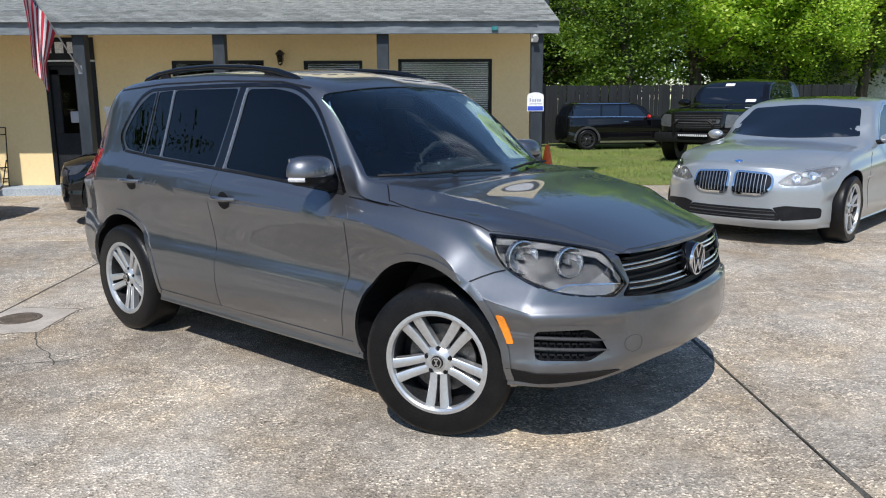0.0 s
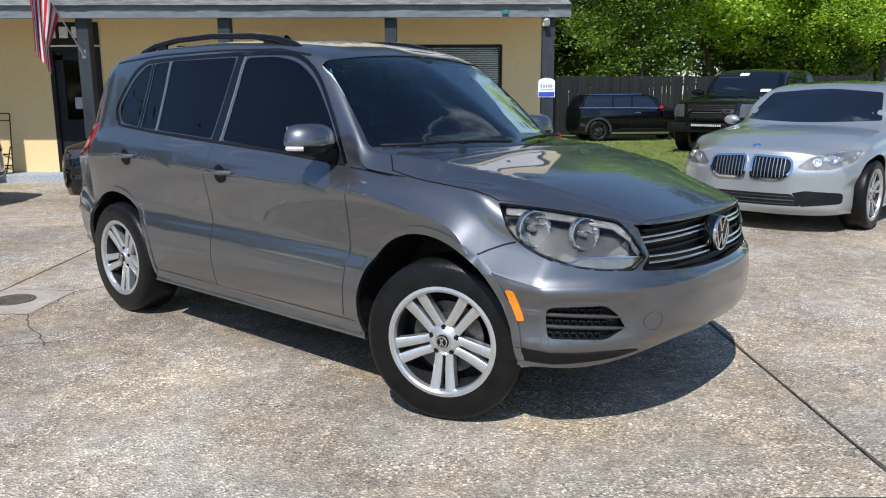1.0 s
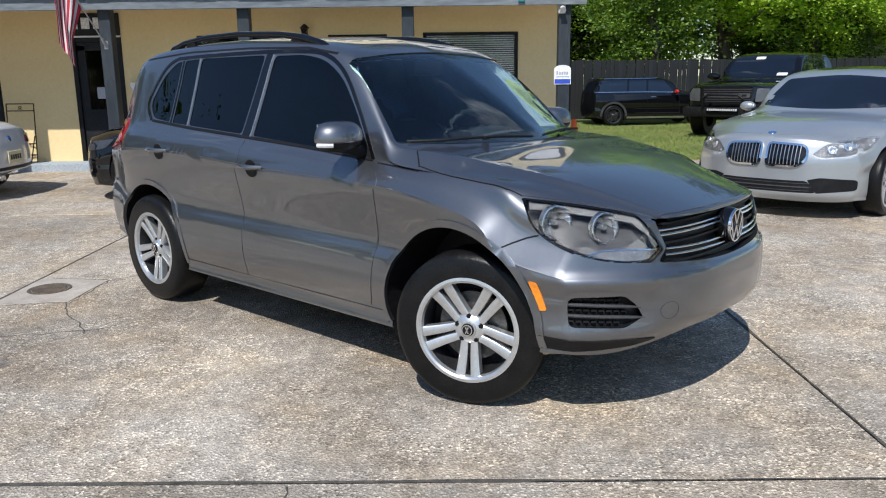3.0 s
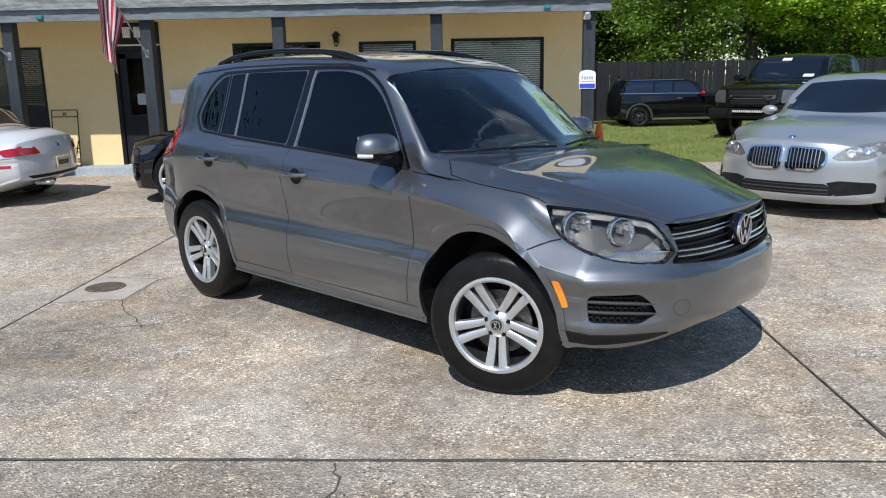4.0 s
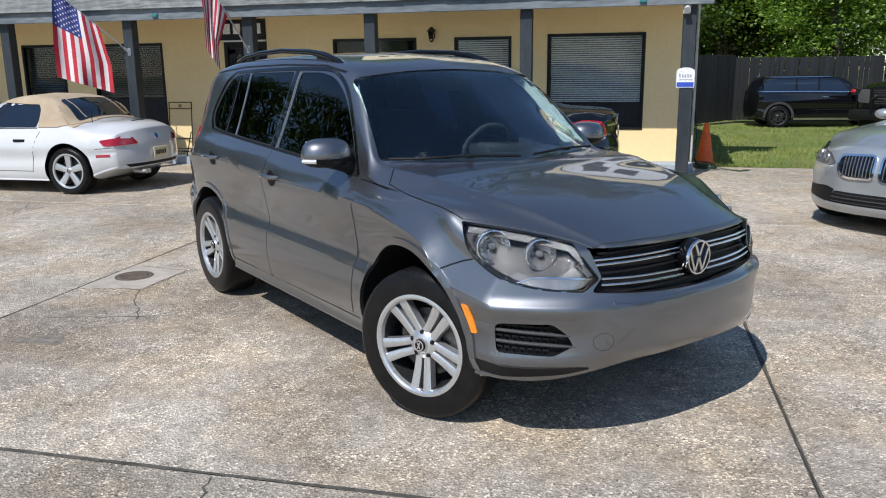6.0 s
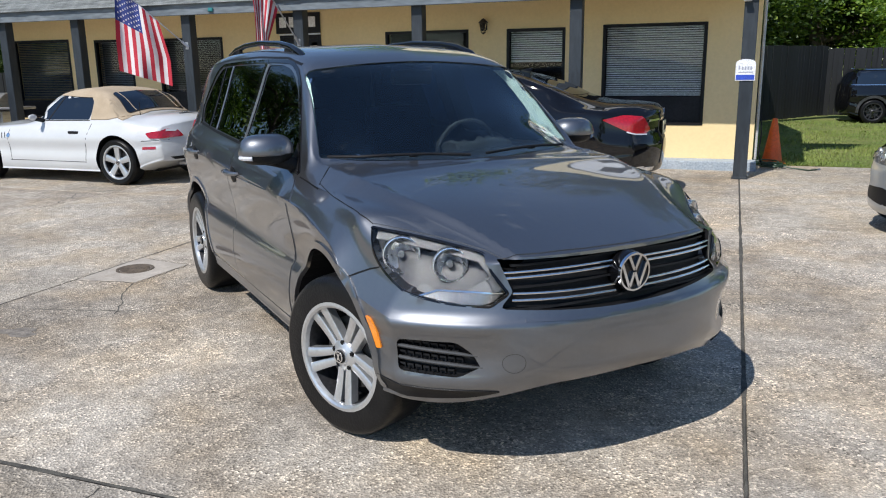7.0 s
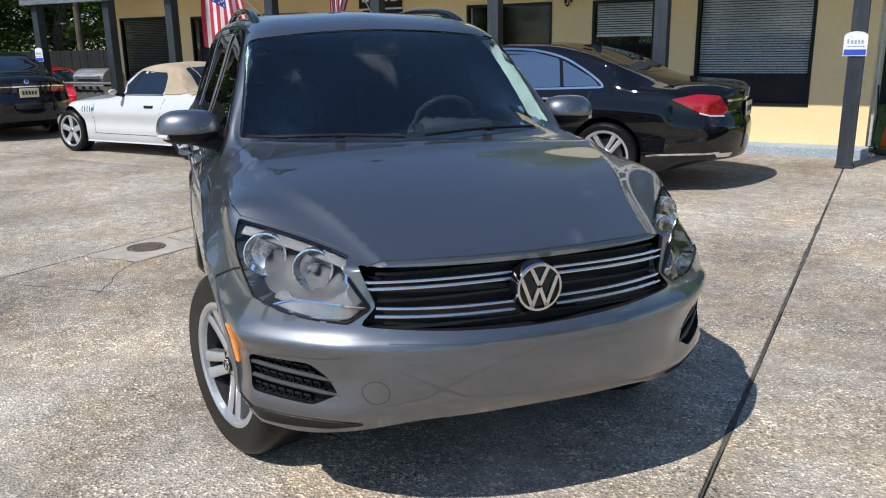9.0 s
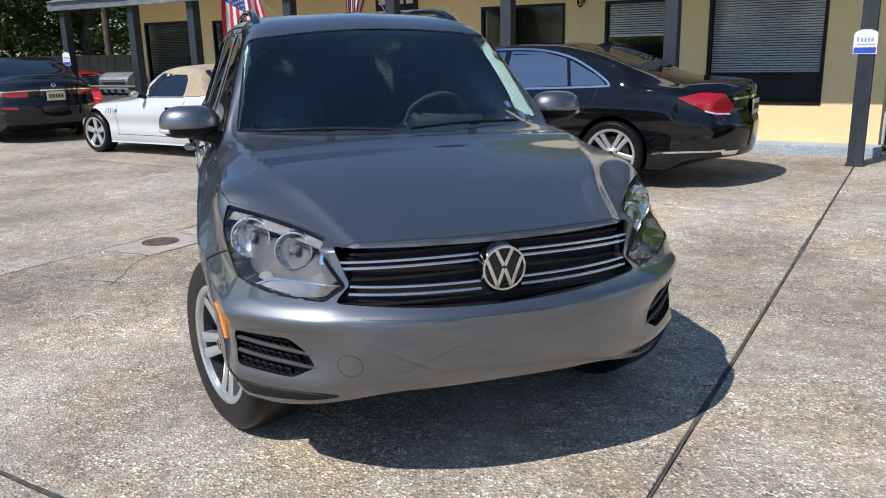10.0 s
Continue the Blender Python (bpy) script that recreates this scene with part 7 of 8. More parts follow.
# ---- the other vehicles ----
def simple_car(name, label, S, at, body, windows, screen, back, wheels, seams=(), category="car", glass_mat=None, low=0.16):
    """A parked car: cut body shell, panes, wheels, panel seams. wheels: x list, y, R, rim, width, style, alloy, arch radius."""
    car = thing(name, label, category, at)
    skin = car_skin(S)
    xs, wy, R, rim, width, style, alloy, ar = wheels
    cut = []
    for x in xs:
        for s in (-1, 1):
            cut.append(arch_cutter(x, ar, min(s * 0.52, s * 1.3), max(s * 0.52, s * 1.3), R * 1.04))
    part("body", car_body(S, body, M["plastic"], nx=80, cutters=cut), None, car)
    pane = glass_mat or M["tint"]
    if screen:
        part("windscreen", skin.patch("front", rounded(screen, n=3), 0.002, 0.006, 0.08), pane, car, "dark windscreen")
    if back:
        part("rear_window", skin.patch("top" if back[0][0] < -2 else "rear", rounded(back, n=3), 0.003, 0.006, 0.06), pane, car, "dark rear window")
    for side in ("left", "right"):
        for poly in windows:
            part("side_window", skin.patch(side, rounded(poly, 0.02, 3), 0.002, 0.006, 0.08), pane, car, "dark side window")
        for line in seams:
            part("panel_gap", skin.ribbon(side, line, 0.007, 0.0012, 0.004, 0.06), M["plastic"], car)
    W = wheel_meshes(R, rim, width, style, alloy)
    for x in xs:
        for s in (-1, 1):
            add_wheel(car, W, x, s * wy, R)
    smooth_panels(car, skin)
    bm = bmesh.new()
    box(bm, (min(xs) - 0.4, -0.5, low), (max(xs) + 0.4, 0.5, low + 0.10), 0.02)
    part("underbody", bm, M["plastic"], car)
    return car, skin


def both(fn):
    for s in (1, -1):
        fn(s)


def flip(bm, s):
    return bm if s > 0 else mirrored(bm)


def side_mirror(car, x, y, z, paint_mat, size=1.0):
    for s in (1, -1):
        bm = bmesh.new()
        bmesh.ops.create_uvsphere(bm, u_segments=20, v_segments=12, radius=1.0)
        for v in bm.verts:
            c = v.co
            v.co = (x + c.x * (0.075 if c.x > 0 else 0.035) * size, s * (y + c.y * 0.11 * size), z + c.z * 0.065 * size)
        m = part("door_mirror", bm, paint_mat, car)
        bm = bmesh.new()
        tube(bm, [(x, s * (y - 0.20), z - 0.06), (x, s * (y - 0.05), z - 0.03)], [0.03, 0.025], 8)
        part("mirror_arm", bm, M["plastic"], m)


def plate(car, x, z, face=-1, y=0.0):
    bm = bmesh.new()
    box(bm, (x - 0.006, y - 0.155, z - 0.075), (x + 0.006, y + 0.155, z + 0.075), 0.004)
    p = part("number_plate", bm, M["plate"], car, "cream plate with plain bars")
    bm = bmesh.new()
    xo = x + face * 0.008
    for k in range(5):
        box(bm, (xo - 0.002, y - 0.12 + k * 0.05, z - 0.03), (xo + 0.002, y - 0.12 + k * 0.05 + 0.034, z + 0.03))
    part("bars", bm, M["print"], p, smooth=0)


def roundel(car, p, n, r):
    bm = bmesh.new()
    lathe(bm, [(0.0, 0.006), (r * 0.9, 0.005), (r, 0.0)], 24, axis="z")
    ob = part("emblem", bm, M["chrome"], car, "round badge", at=Matrix.Translation(p) @ n.to_track_quat("Z", "Y").to_matrix().to_4x4())
    bm = bmesh.new()
    lathe(bm, [(0.0, 0.0085), (r * 0.7, 0.0080), (r * 0.72, 0.005)], 24, axis="z")
    part("badge_field", bm, M["badge_blue"], ob)


def sedan_silver():
    S = dict(front=0.86, rear=-4.21, belt_w=0.93, sh_w=0.965, tumble=0.42, lag=0.30, screen=(-0.50, -1.40), back=(-2.9, -3.6), hood_pow=2.8,
             top=[(0.86, 0.80), (0.7, 0.845), (0.35, 0.915), (-0.1, 0.965), (-0.50, 1.0), (-0.60, 1.04), (-1.0, 1.24), (-1.38, 1.41), (-1.6, 1.45), (-2.0, 1.478), (-2.5, 1.468), (-2.95, 1.40), (-3.55, 1.12), (-4.0, 1.08), (-4.21, 1.03)],
             belt=[(0.86, 0.70), (0.5, 0.79), (0.1, 0.86), (-0.6, 0.93), (-2.0, 0.96), (-3.2, 0.985), (-4.21, 0.93)],
             wide=[(0.86, 0.82), (0.5, 0.91), (0.1, 0.94), (-0.8, 0.945), (-2.2, 0.95), (-3.1, 0.95), (-3.8, 0.90), (-4.21, 0.80)],
             under=[(0.86, 0.185), (0.5, 0.17), (-3.6, 0.18), (-4.21, 0.30)], sill=[(0.86, 0.24), (0.3, 0.21), (-3.6, 0.22), (-4.21, 0.36)],
             line=[(0.86, 0.52), (0.4, 0.66), (-0.3, 0.72), (-3.2, 0.78), (-4.21, 0.74)],
             nose=[(0.18, -0.05), (0.26, 0.0), (0.42, -0.01), (0.55, -0.012), (0.70, -0.05), (0.85, -0.11)], tail=[(0.2, -0.06), (0.5, 0.0), (0.9, -0.05), (1.1, -0.08)],
             bow_f=(0.36, 2.7), bow_r=(0.30, 2.8))
    a = math.radians(-134.0)
    at = Matrix.Translation((3.675, 8.535, 0)) @ Matrix.Rotation(a, 4, "Z")
    f = [(-1.02, 0.965), (-1.95, 0.985), (-1.98, 1.385), (-1.75, 1.375), (-1.45, 1.27)]
    r = [(-2.03, 0.988), (-2.85, 1.01), (-3.05, 1.06), (-2.95, 1.23), (-2.6, 1.36), (-2.06, 1.388)]
    scr = [(-0.718, 1.042, 0.02), (0, 1.014, 0.2), (0.718, 1.042, 0.02), (0.602, 1.337, 0.04), (0, 1.386, 0.2), (-0.602, 1.337, 0.04)]
    bk = [(-0.6, 1.14), (0.6, 1.14), (0.52, 1.36), (-0.52, 1.36)]
    car, skin = simple_car("silver_sedan", "silver luxury sedan with twin oval grilles, parked on concrete", S, at, M["silver_paint"], [f, r], scr, bk,
                           ([0.0, -3.07], 0.81, 0.345, 0.245, 0.25, "twin", M["alloy"], 0.385),
                           [[(-0.55, 0.30), (-0.50, 0.75), (-0.72, 0.93)], [(-1.98, 0.28), (-2.0, 0.97)], [(-2.55, 0.40), (-2.85, 0.80), (-2.95, 1.0)]])
    S1 = M["silver_paint"]

    def half(s):
        kid = [(-0.030, 0.740, 0.05), (-0.030, 0.525, 0.05), (-0.31, 0.520, 0.08), (-0.405, 0.60, 0.08), (-0.38, 0.722, 0.08)]
        q = rounded(kid, n=4)
        g = part("kidney_grille", flip(skin.patch("front", q, 0.004, 0.01, 0.05), s), M["gloss_black"], car, "oval grille with upright chrome bars")
        part("grille_rim", flip(skin.ribbon("front", q + q[:1], 0.020, 0.018, 0.02, 0.03), s), M["chrome"], g, "chrome surround")
        for k in range(9):
            y = -0.06 - k * 0.034
            part("grille_bar", flip(skin.ribbon("front", [(y, 0.540), (y, 0.722)], 0.006, 0.013, 0.012, 0.05), s), M["steel"], g)
        hl = [(-0.435, 0.640, 0.02), (-0.535, 0.735, 0.04), (-0.78, 0.788, 0.05), (-0.855, 0.785, 0.02), (-0.825, 0.69, 0.03), (-0.72, 0.625, 0.04), (-0.50, 0.612, 0.02)]
        q = rounded(hl, n=3)
        l = part("head_lamp", flip(skin.patch("front", q, 0.002, 0.008, 0.05), s), M["lamp_grey"], car, "clear twin-round head lamp")
        for ly, lz in ((-0.70, 0.712), (-0.585, 0.685)):
            p, n = skin.spot("front", ly, lz)
            bm = bmesh.new()
            lathe(bm, [(0.0, 0.002), (0.020, 0.004), (0.025, 0.008), (0.040, 0.008), (0.044, 0.0)], 24, axis="x")
            bmesh.ops.transform(bm, matrix=Matrix.Translation(p + n * 0.004) @ n.to_track_quat("X", "Z").to_matrix().to_4x4(), verts=bm.verts)
            part("reflector", flip(bm, s), M["reflector"], l)
        c = part("lamp_cover", flip(skin.patch("front", q, 0.020, 0.004, 0.05, closed=True), s), M["lamp_glass"], l)
        c.visible_shadow = False
        part("side_repeater", flip(skin.ribbon("right", [(-0.42, 0.64), (-0.62, 0.645)], 0.018, 0.004, 0.006), s), M["chrome"], car)
        part("corner_intake", flip(skin.patch("front", rounded([(-0.415, 0.395, 0.01), (-0.52, 0.420, 0.03), (-0.80, 0.40, 0.03), (-0.80, 0.30, 0.03), (-0.50, 0.268, 0.01)], n=3), 0.003, 0.008, 0.05), s), M["plastic"], car, "black corner intake")
        part("window_chrome", flip(skin.ribbon("right", [(-0.98, 0.955), (-1.98, 0.975), (-2.88, 1.0), (-3.10, 1.06), (-2.98, 1.25), (-2.6, 1.385), (-2.0, 1.41), (-1.72, 1.395), (-1.42, 1.285), (-0.98, 0.96)], 0.014, 0.004, 0.006), s), M["chrome"], car)
        for hx in (-1.80, -2.72):
            bm = bmesh.new()
            p, n = skin.spot("right", hx, 0.83)
            tube(bm, [p + Vector((0.11, 0, 0)), p + Vector((0.08, -0.03, 0)), p + Vector((-0.08, -0.03, 0)), p + Vector((-0.11, 0, 0))], 0.014, 8)
            part("door_handle", flip(bm, s), S1, car)
    both(half)
    part("lower_intake", skin.patch("front", rounded([(-0.42, 0.385, 0.03), (0.42, 0.385, 0.03), (0.50, 0.27, 0.03), (-0.50, 0.27, 0.03)], n=2), 0.002, 0.008, 0.06), M["plastic"], car, "black mesh lower intake")
    bars = part("intake_mesh", skin.ribbon("front", [(-0.44, 0.325), (0.44, 0.325)], 0.012, 0.008, 0.012, 0.06), M["grey_plastic"], car)
    for z in (0.29, 0.36):
        part("intake_bar", skin.ribbon("front", [(-0.44, z), (0.44, z)], 0.006, 0.006, 0.01, 0.06), M["grey_plastic"], car)
    bon = [(-0.42, 0.74), (0.0, 0.78), (0.35, 0.74), (0.55, 0.56), (0.64, 0.40), (0.70, 0.2)]
    part("bonnet", skin.patch("top", bon + [(0.72, 0.0)] + [(x, -y) for x, y in reversed(bon)] + [(-0.42, 0.0)], 0.003, 0.006, 0.07), S1, car)
    part("sunroof", skin.patch("top", rounded([(-1.62, -0.42, 0.04), (-2.35, -0.42, 0.04), (-2.35, 0.42, 0.04), (-1.62, 0.42, 0.04)], n=2), 0.003, 0.006, 0.08), M["tint"], car, "dark glass sunroof")
    p, n = skin.spot("top", 0.675, 0)
    roundel(car, p + n * 0.004, n, 0.041)
    side_mirror(car, -0.98, 0.98, 1.02, S1, 0.88)


def roadster_white():
    S = dict(front=0.76, rear=-3.27, belt_w=0.90, sh_w=0.965, tumble=0.48, lag=0.22, screen=(-0.75, -1.35), back=(-2.1, -2.6), hood_pow=2.4,
             top=[(0.76, 0.56), (0.6, 0.66), (0.3, 0.75), (-0.2, 0.825), (-0.75, 0.868), (-0.82, 0.90), (-1.30, 1.21), (-1.5, 1.27), (-1.75, 1.292), (-2.0, 1.27), (-2.3, 1.15), (-2.55, 0.965), (-2.66, 0.945), (-3.0, 0.935), (-3.2, 0.90), (-3.27, 0.85)],
             belt=[(0.76, 0.50), (0.4, 0.66), (0.0, 0.735), (-0.5, 0.77), (-1.0, 0.80), (-1.9, 0.82), (-2.5, 0.855), (-3.27, 0.77)],
             wide=[(0.76, 0.68), (0.45, 0.80), (0.1, 0.852), (-0.6, 0.835), (-1.5, 0.83), (-2.1, 0.855), (-2.5, 0.875), (-2.95, 0.85), (-3.27, 0.74)],
             under=[(0.76, 0.20), (0.3, 0.16), (-2.7, 0.17), (-3.27, 0.33)], sill=[(0.76, 0.26), (0.3, 0.20), (-2.7, 0.21), (-3.27, 0.38)],
             line=[(0.76, 0.42), (0.3, 0.56), (-0.5, 0.60), (-1.6, 0.60), (-2.6, 0.64), (-3.27, 0.60)],
             nose=[(0.2, -0.03), (0.3, 0.0), (0.45, 0.0), (0.55, -0.05), (0.7, -0.12)], tail=[(0.2, -0.06), (0.45, 0.0), (0.6, -0.01), (0.8, -0.06), (0.95, -0.10)],
             bow_f=(0.40, 2.5), bow_r=(0.26, 2.6))
    at = Matrix.Translation((-8.704, 9.83, 0)) @ Matrix.Rotation(math.pi, 4, "Z")
    win = [(-1.02, 0.862, 0.02), (-1.95, 0.872, 0.02), (-1.99, 1.02, 0.05), (-1.945, 1.185, 0.04), (-1.5, 1.205, 0.05), (-1.35, 1.165, 0.03)]
    car, skin = simple_car("white_roadster", "white two-seat roadster with tan soft top, parked before the porch", S, at, M["white_paint"], [win],
                           [(-0.62, 0.905), (0, 0.885), (0.62, 0.905), (0.50, 1.185), (0, 1.215), (-0.50, 1.185)], None,
                           ([0.0, -2.446], 0.735, 0.31, 0.218, 0.225, "star", M["alloy"], 0.355),
                           [[(-0.55, 0.29), (-0.52, 0.60), (-0.56, 0.79)], [(-1.90, 0.29), (-1.93, 0.55), (-2.02, 0.82)], [(-0.52, 0.30), (-1.9, 0.30)], [(-2.86, 0.60), (-3.15, 0.615)]], glass_mat=M["tint"])

    def half(s):
        top = [(-1.38, 1.185), (-1.50, 1.20), (-1.92, 1.185), (-1.985, 1.10), (-1.985, 0.87), (-2.30, 0.875), (-2.60, 0.925), (-2.56, 0.97), (-2.3, 1.145), (-2.0, 1.245), (-1.7, 1.262), (-1.42, 1.232)]
        part("hood_side", flip(skin.patch("right", top, 0.012, 0.016, 0.04), s), M["canvas"], car, "tan canvas")
        part("screen_frame", flip(skin.ribbon("right", [(-0.92, 0.89), (-1.20, 1.10), (-1.37, 1.20)], 0.03, 0.006, 0.01), s), M["white_paint"], car)
        part("window_seal", flip(skin.ribbon("right", [(-0.98, 0.850), (-1.97, 0.862)], 0.012, 0.004, 0.006), s), M["plastic"], car)
        part("quarter_light_bar", flip(skin.ribbon("right", [(-1.22, 0.865), (-1.42, 1.165)], 0.018, 0.004, 0.006), s), M["plastic"], car)
        for k in range(4):
            part("side_gill", flip(skin.ribbon("right", [(-0.30 - k * 0.055, 0.685), (-0.315 - k * 0.055, 0.605)], 0.014, 0.002, 0.004, 0.03), s), M["plastic"], car)
        p, n = skin.spot("right", -0.535, 0.645)
        bm = bmesh.new()
        lathe(bm, [(0.0, 0.004), (0.030, 0.003), (0.034, 0)], 20, axis="z")
        bmesh.ops.transform(bm, matrix=Matrix.Translation(p) @ n.to_track_quat("Z", "Y").to_matrix().to_4x4(), verts=bm.verts)
        part("side_badge", flip(bm, s), M["chrome"], car)
        bm = bmesh.new()
        p, n = skin.spot("right", -1.72, 0.70)
        box(bm, p + Vector((-0.09, -0.018, -0.018)), p + Vector((0.09, 0.01, 0.018)), 0.008)
        part("door_handle", flip(bm, s), M["plastic"], car, "black door handle")
        part("side_marker", flip(skin.ribbon("right", [(-2.86, 0.505), (-3.03, 0.51)], 0.035, 0.004, 0.008), s), M["red_lens"], car)
        part("tail_lamp", flip(skin.patch("rear", rounded([(-0.78, 0.70, 0.02), (-0.775, 0.63, 0.02), (-0.40, 0.645, 0.02), (-0.46, 0.735, 0.03), (-0.62, 0.755, 0.03)], n=3), 0.014, 0.022, 0.03), s), M["red_lens"], car, "red tail lamp")
        part("turn_lens", flip(skin.patch("rear", rounded([(-0.62, 0.75, 0.01), (-0.47, 0.74, 0.01), (-0.50, 0.715, 0.01), (-0.63, 0.725, 0.01)], n=2), 0.017, 0.01, 0.03), s), M["clear_lens"], car)
    both(half)
    part("hood_top", skin.patch("top", rounded([(-1.33, -0.56, 0.05), (-1.33, 0.56, 0.05), (-2.30, 0.63, 0.1), (-2.56, 0.64, 0.1), (-2.56, -0.64, 0.1), (-2.30, -0.63, 0.1)], n=3), 0.012, 0.016, 0.04), M["canvas"], car, "tan canvas soft top, closed")
    part("rear_window", skin.patch("top", rounded([(-2.16, -0.50, 0.06), (-2.16, 0.50, 0.06), (-2.50, 0.575, 0.05), (-2.50, -0.575, 0.05)], n=4), 0.026, 0.016, 0.04), M["tint"], car, "wraparound plastic rear window")
    part("window_seam", skin.ribbon("top", [(-2.17, -0.40), (-2.49, -0.43)], 0.012, 0.030, 0.008, 0.03), M["canvas"], car)
    part("window_seam", skin.ribbon("top", [(-2.17, 0.40), (-2.49, 0.43)], 0.012, 0.030, 0.008, 0.03), M["canvas"], car)
    plate(car, -3.285, 0.50)
    p, n = skin.spot("rear", 0, 0.72)
    roundel(car, p + n * 0.002, n, 0.04)
    bm = bmesh.new()
    for dy in (-0.36, -0.30):
        tube(bm, [(-3.10, -dy, 0.27), (-3.29, -dy, 0.27)], 0.03, 12)
    part("exhaust_tips", bm, M["steel"], car)
    bm = bmesh.new()
    tube(bm, [(-2.72, 0.62, 0.93), (-2.72, 0.62, 1.10)], 0.005, 6)
    part("aerial", bm, M["plastic"], car)
    part("deck_lamp", skin.ribbon("top", [(-2.98, -0.14), (-2.98, 0.14)], 0.03, 0.006, 0.008), M["plastic"], car)
    for z in (0.40,):
        part("rear_valance", skin.patch("rear", [(-0.62, 0.385), (0.62, 0.385), (0.55, 0.345), (-0.55, 0.345)], 0.004, 0.008, 0.08), M["plastic"], car)
    side_mirror(car, -1.12, 0.90, 0.905, M["white_paint"], 0.62)


BACK = [(-2.92, -0.45, 0.05), (-2.92, 0.45, 0.05), (-3.40, 0.54, 0.06), (-3.47, 0.3, 0.1), (-3.49, 0, 0.1), (-3.47, -0.3, 0.1), (-3.40, -0.54, 0.06)]


def sedan_black():
    S = dict(front=0.87, rear=-4.42, belt_w=0.93, sh_w=0.965, tumble=0.43, lag=0.30, screen=(-0.45, -1.30), back=(-2.9, -3.7), hood_pow=2.8,
             top=[(0.87, 0.74), (0.6, 0.83), (0.1, 0.92), (-0.45, 0.985), (-0.55, 1.02), (-1.28, 1.40), (-1.55, 1.455), (-1.95, 1.492), (-2.4, 1.485), (-2.8, 1.42), (-3.2, 1.29), (-3.62, 1.135), (-3.85, 1.10), (-4.2, 1.085), (-4.36, 1.06), (-4.42, 1.0)],
             belt=[(0.87, 0.66), (0.3, 0.83), (-0.6, 0.93), (-2.0, 0.985), (-3.0, 1.015), (-3.8, 1.0), (-4.42, 0.90)],
             wide=[(0.87, 0.80), (0.5, 0.90), (0, 0.94), (-2.0, 0.95), (-3.1, 0.95), (-3.8, 0.92), (-4.2, 0.86), (-4.42, 0.78)],
             under=[(0.87, 0.19), (0.4, 0.17), (-3.7, 0.20), (-4.42, 0.33)], sill=[(0.87, 0.25), (0.3, 0.21), (-3.7, 0.24), (-4.42, 0.38)],
             line=[(0.87, 0.50), (0.3, 0.68), (-0.3, 0.76), (-2.5, 0.80), (-3.6, 0.76), (-4.42, 0.62)],
             nose=[(0.2, -0.04), (0.35, 0.0), (0.5, 0.0), (0.75, -0.07)], tail=[(0.2, -0.10), (0.4, -0.02), (0.62, 0.0), (0.8, -0.05), (1.0, -0.04), (1.1, -0.06)],
             bow_f=(0.38, 2.5), bow_r=(0.36, 2.4))
    at = Matrix.Translation((-3.64, 10.10, 0)) @ Matrix.Rotation(math.pi, 4, "Z")
    f = [(-0.95, 0.975), (-1.85, 1.01), (-1.86, 1.395), (-1.62, 1.38), (-1.3, 1.24)]
    r1 = [(-1.91, 1.012), (-2.66, 1.035), (-2.60, 1.315), (-2.3, 1.385), (-1.93, 1.40)]
    r2 = [(-2.70, 1.036), (-3.08, 1.05), (-2.98, 1.13), (-2.64, 1.30)]
    car, skin = simple_car("black_sedan", "glossy black long luxury sedan parked along the porch", S, at, M["black_paint"], [f, r1, r2],
                           [(-0.68, 1.03), (0, 1.01), (0.68, 1.03), (0.55, 1.37), (0, 1.41), (-0.55, 1.37)],
                           BACK,
                           ([0.0, -3.165], 0.81, 0.345, 0.248, 0.245, "split", M["alloy"], 0.385),
                           [[(-1.88, 0.26), (-1.90, 1.0)], [(-2.45, 0.30), (-2.62, 0.62), (-2.95, 0.86), (-3.0, 1.0)], [(-0.50, 0.28), (-0.45, 0.75), (-0.7, 0.95)], [(-3.55, 0.52), (-3.85, 0.66), (-4.1, 0.64)]], glass_mat=M["sky_tint"])

    def half(s):
        part("window_chrome", flip(skin.ribbon("right", [(-0.90, 0.962), (-1.88, 0.995), (-2.68, 1.018), (-3.10, 1.034)] + [tuple(q) for q in catmull([(-3.12, 1.040), (-3.06, 1.10), (-2.86, 1.225), (-2.62, 1.335), (-2.28, 1.405), (-1.88, 1.42), (-1.58, 1.395), (-1.26, 1.255)], [5] * 7)], 0.020, 0.005, 0.008), s), M["chrome"], car, "chrome window surround")
        part("side_strip", flip(skin.ribbon("right", [(-3.60, 0.37), (-3.70, 0.385), (-4.24, 0.40)], 0.018, 0.006, 0.01), s), M["chrome"], car, "chrome lower strip")
        part("tail_lamp", flip(skin.patch("right", rounded([(-3.80, 0.925, 0.02), (-4.02, 0.965, 0.03), (-4.22, 0.945, 0.03), (-4.28, 0.80, 0.03), (-4.22, 0.745, 0.02), (-4.05, 0.80, 0.05)], n=3), 0.010, 0.018, 0.03), s), M["red_lens"], car, "red tail lamp")
        part("lamp_strip", flip(skin.ribbon("right", [(-4.06, 0.792), (-4.15, 0.762), (-4.25, 0.752)], 0.014, 0.013, 0.012, 0.03), s), M["clear_lens"], car, "clear lower lamp strip")
        part("exhaust_trim", flip(skin.patch("rear", rounded([(-0.66, 0.395, 0.01), (-0.42, 0.39, 0.01), (-0.45, 0.35, 0.01), (-0.62, 0.355, 0.01)], n=2), 0.010, 0.015, 0.05), s), M["chrome"], car, "chrome exhaust trim")
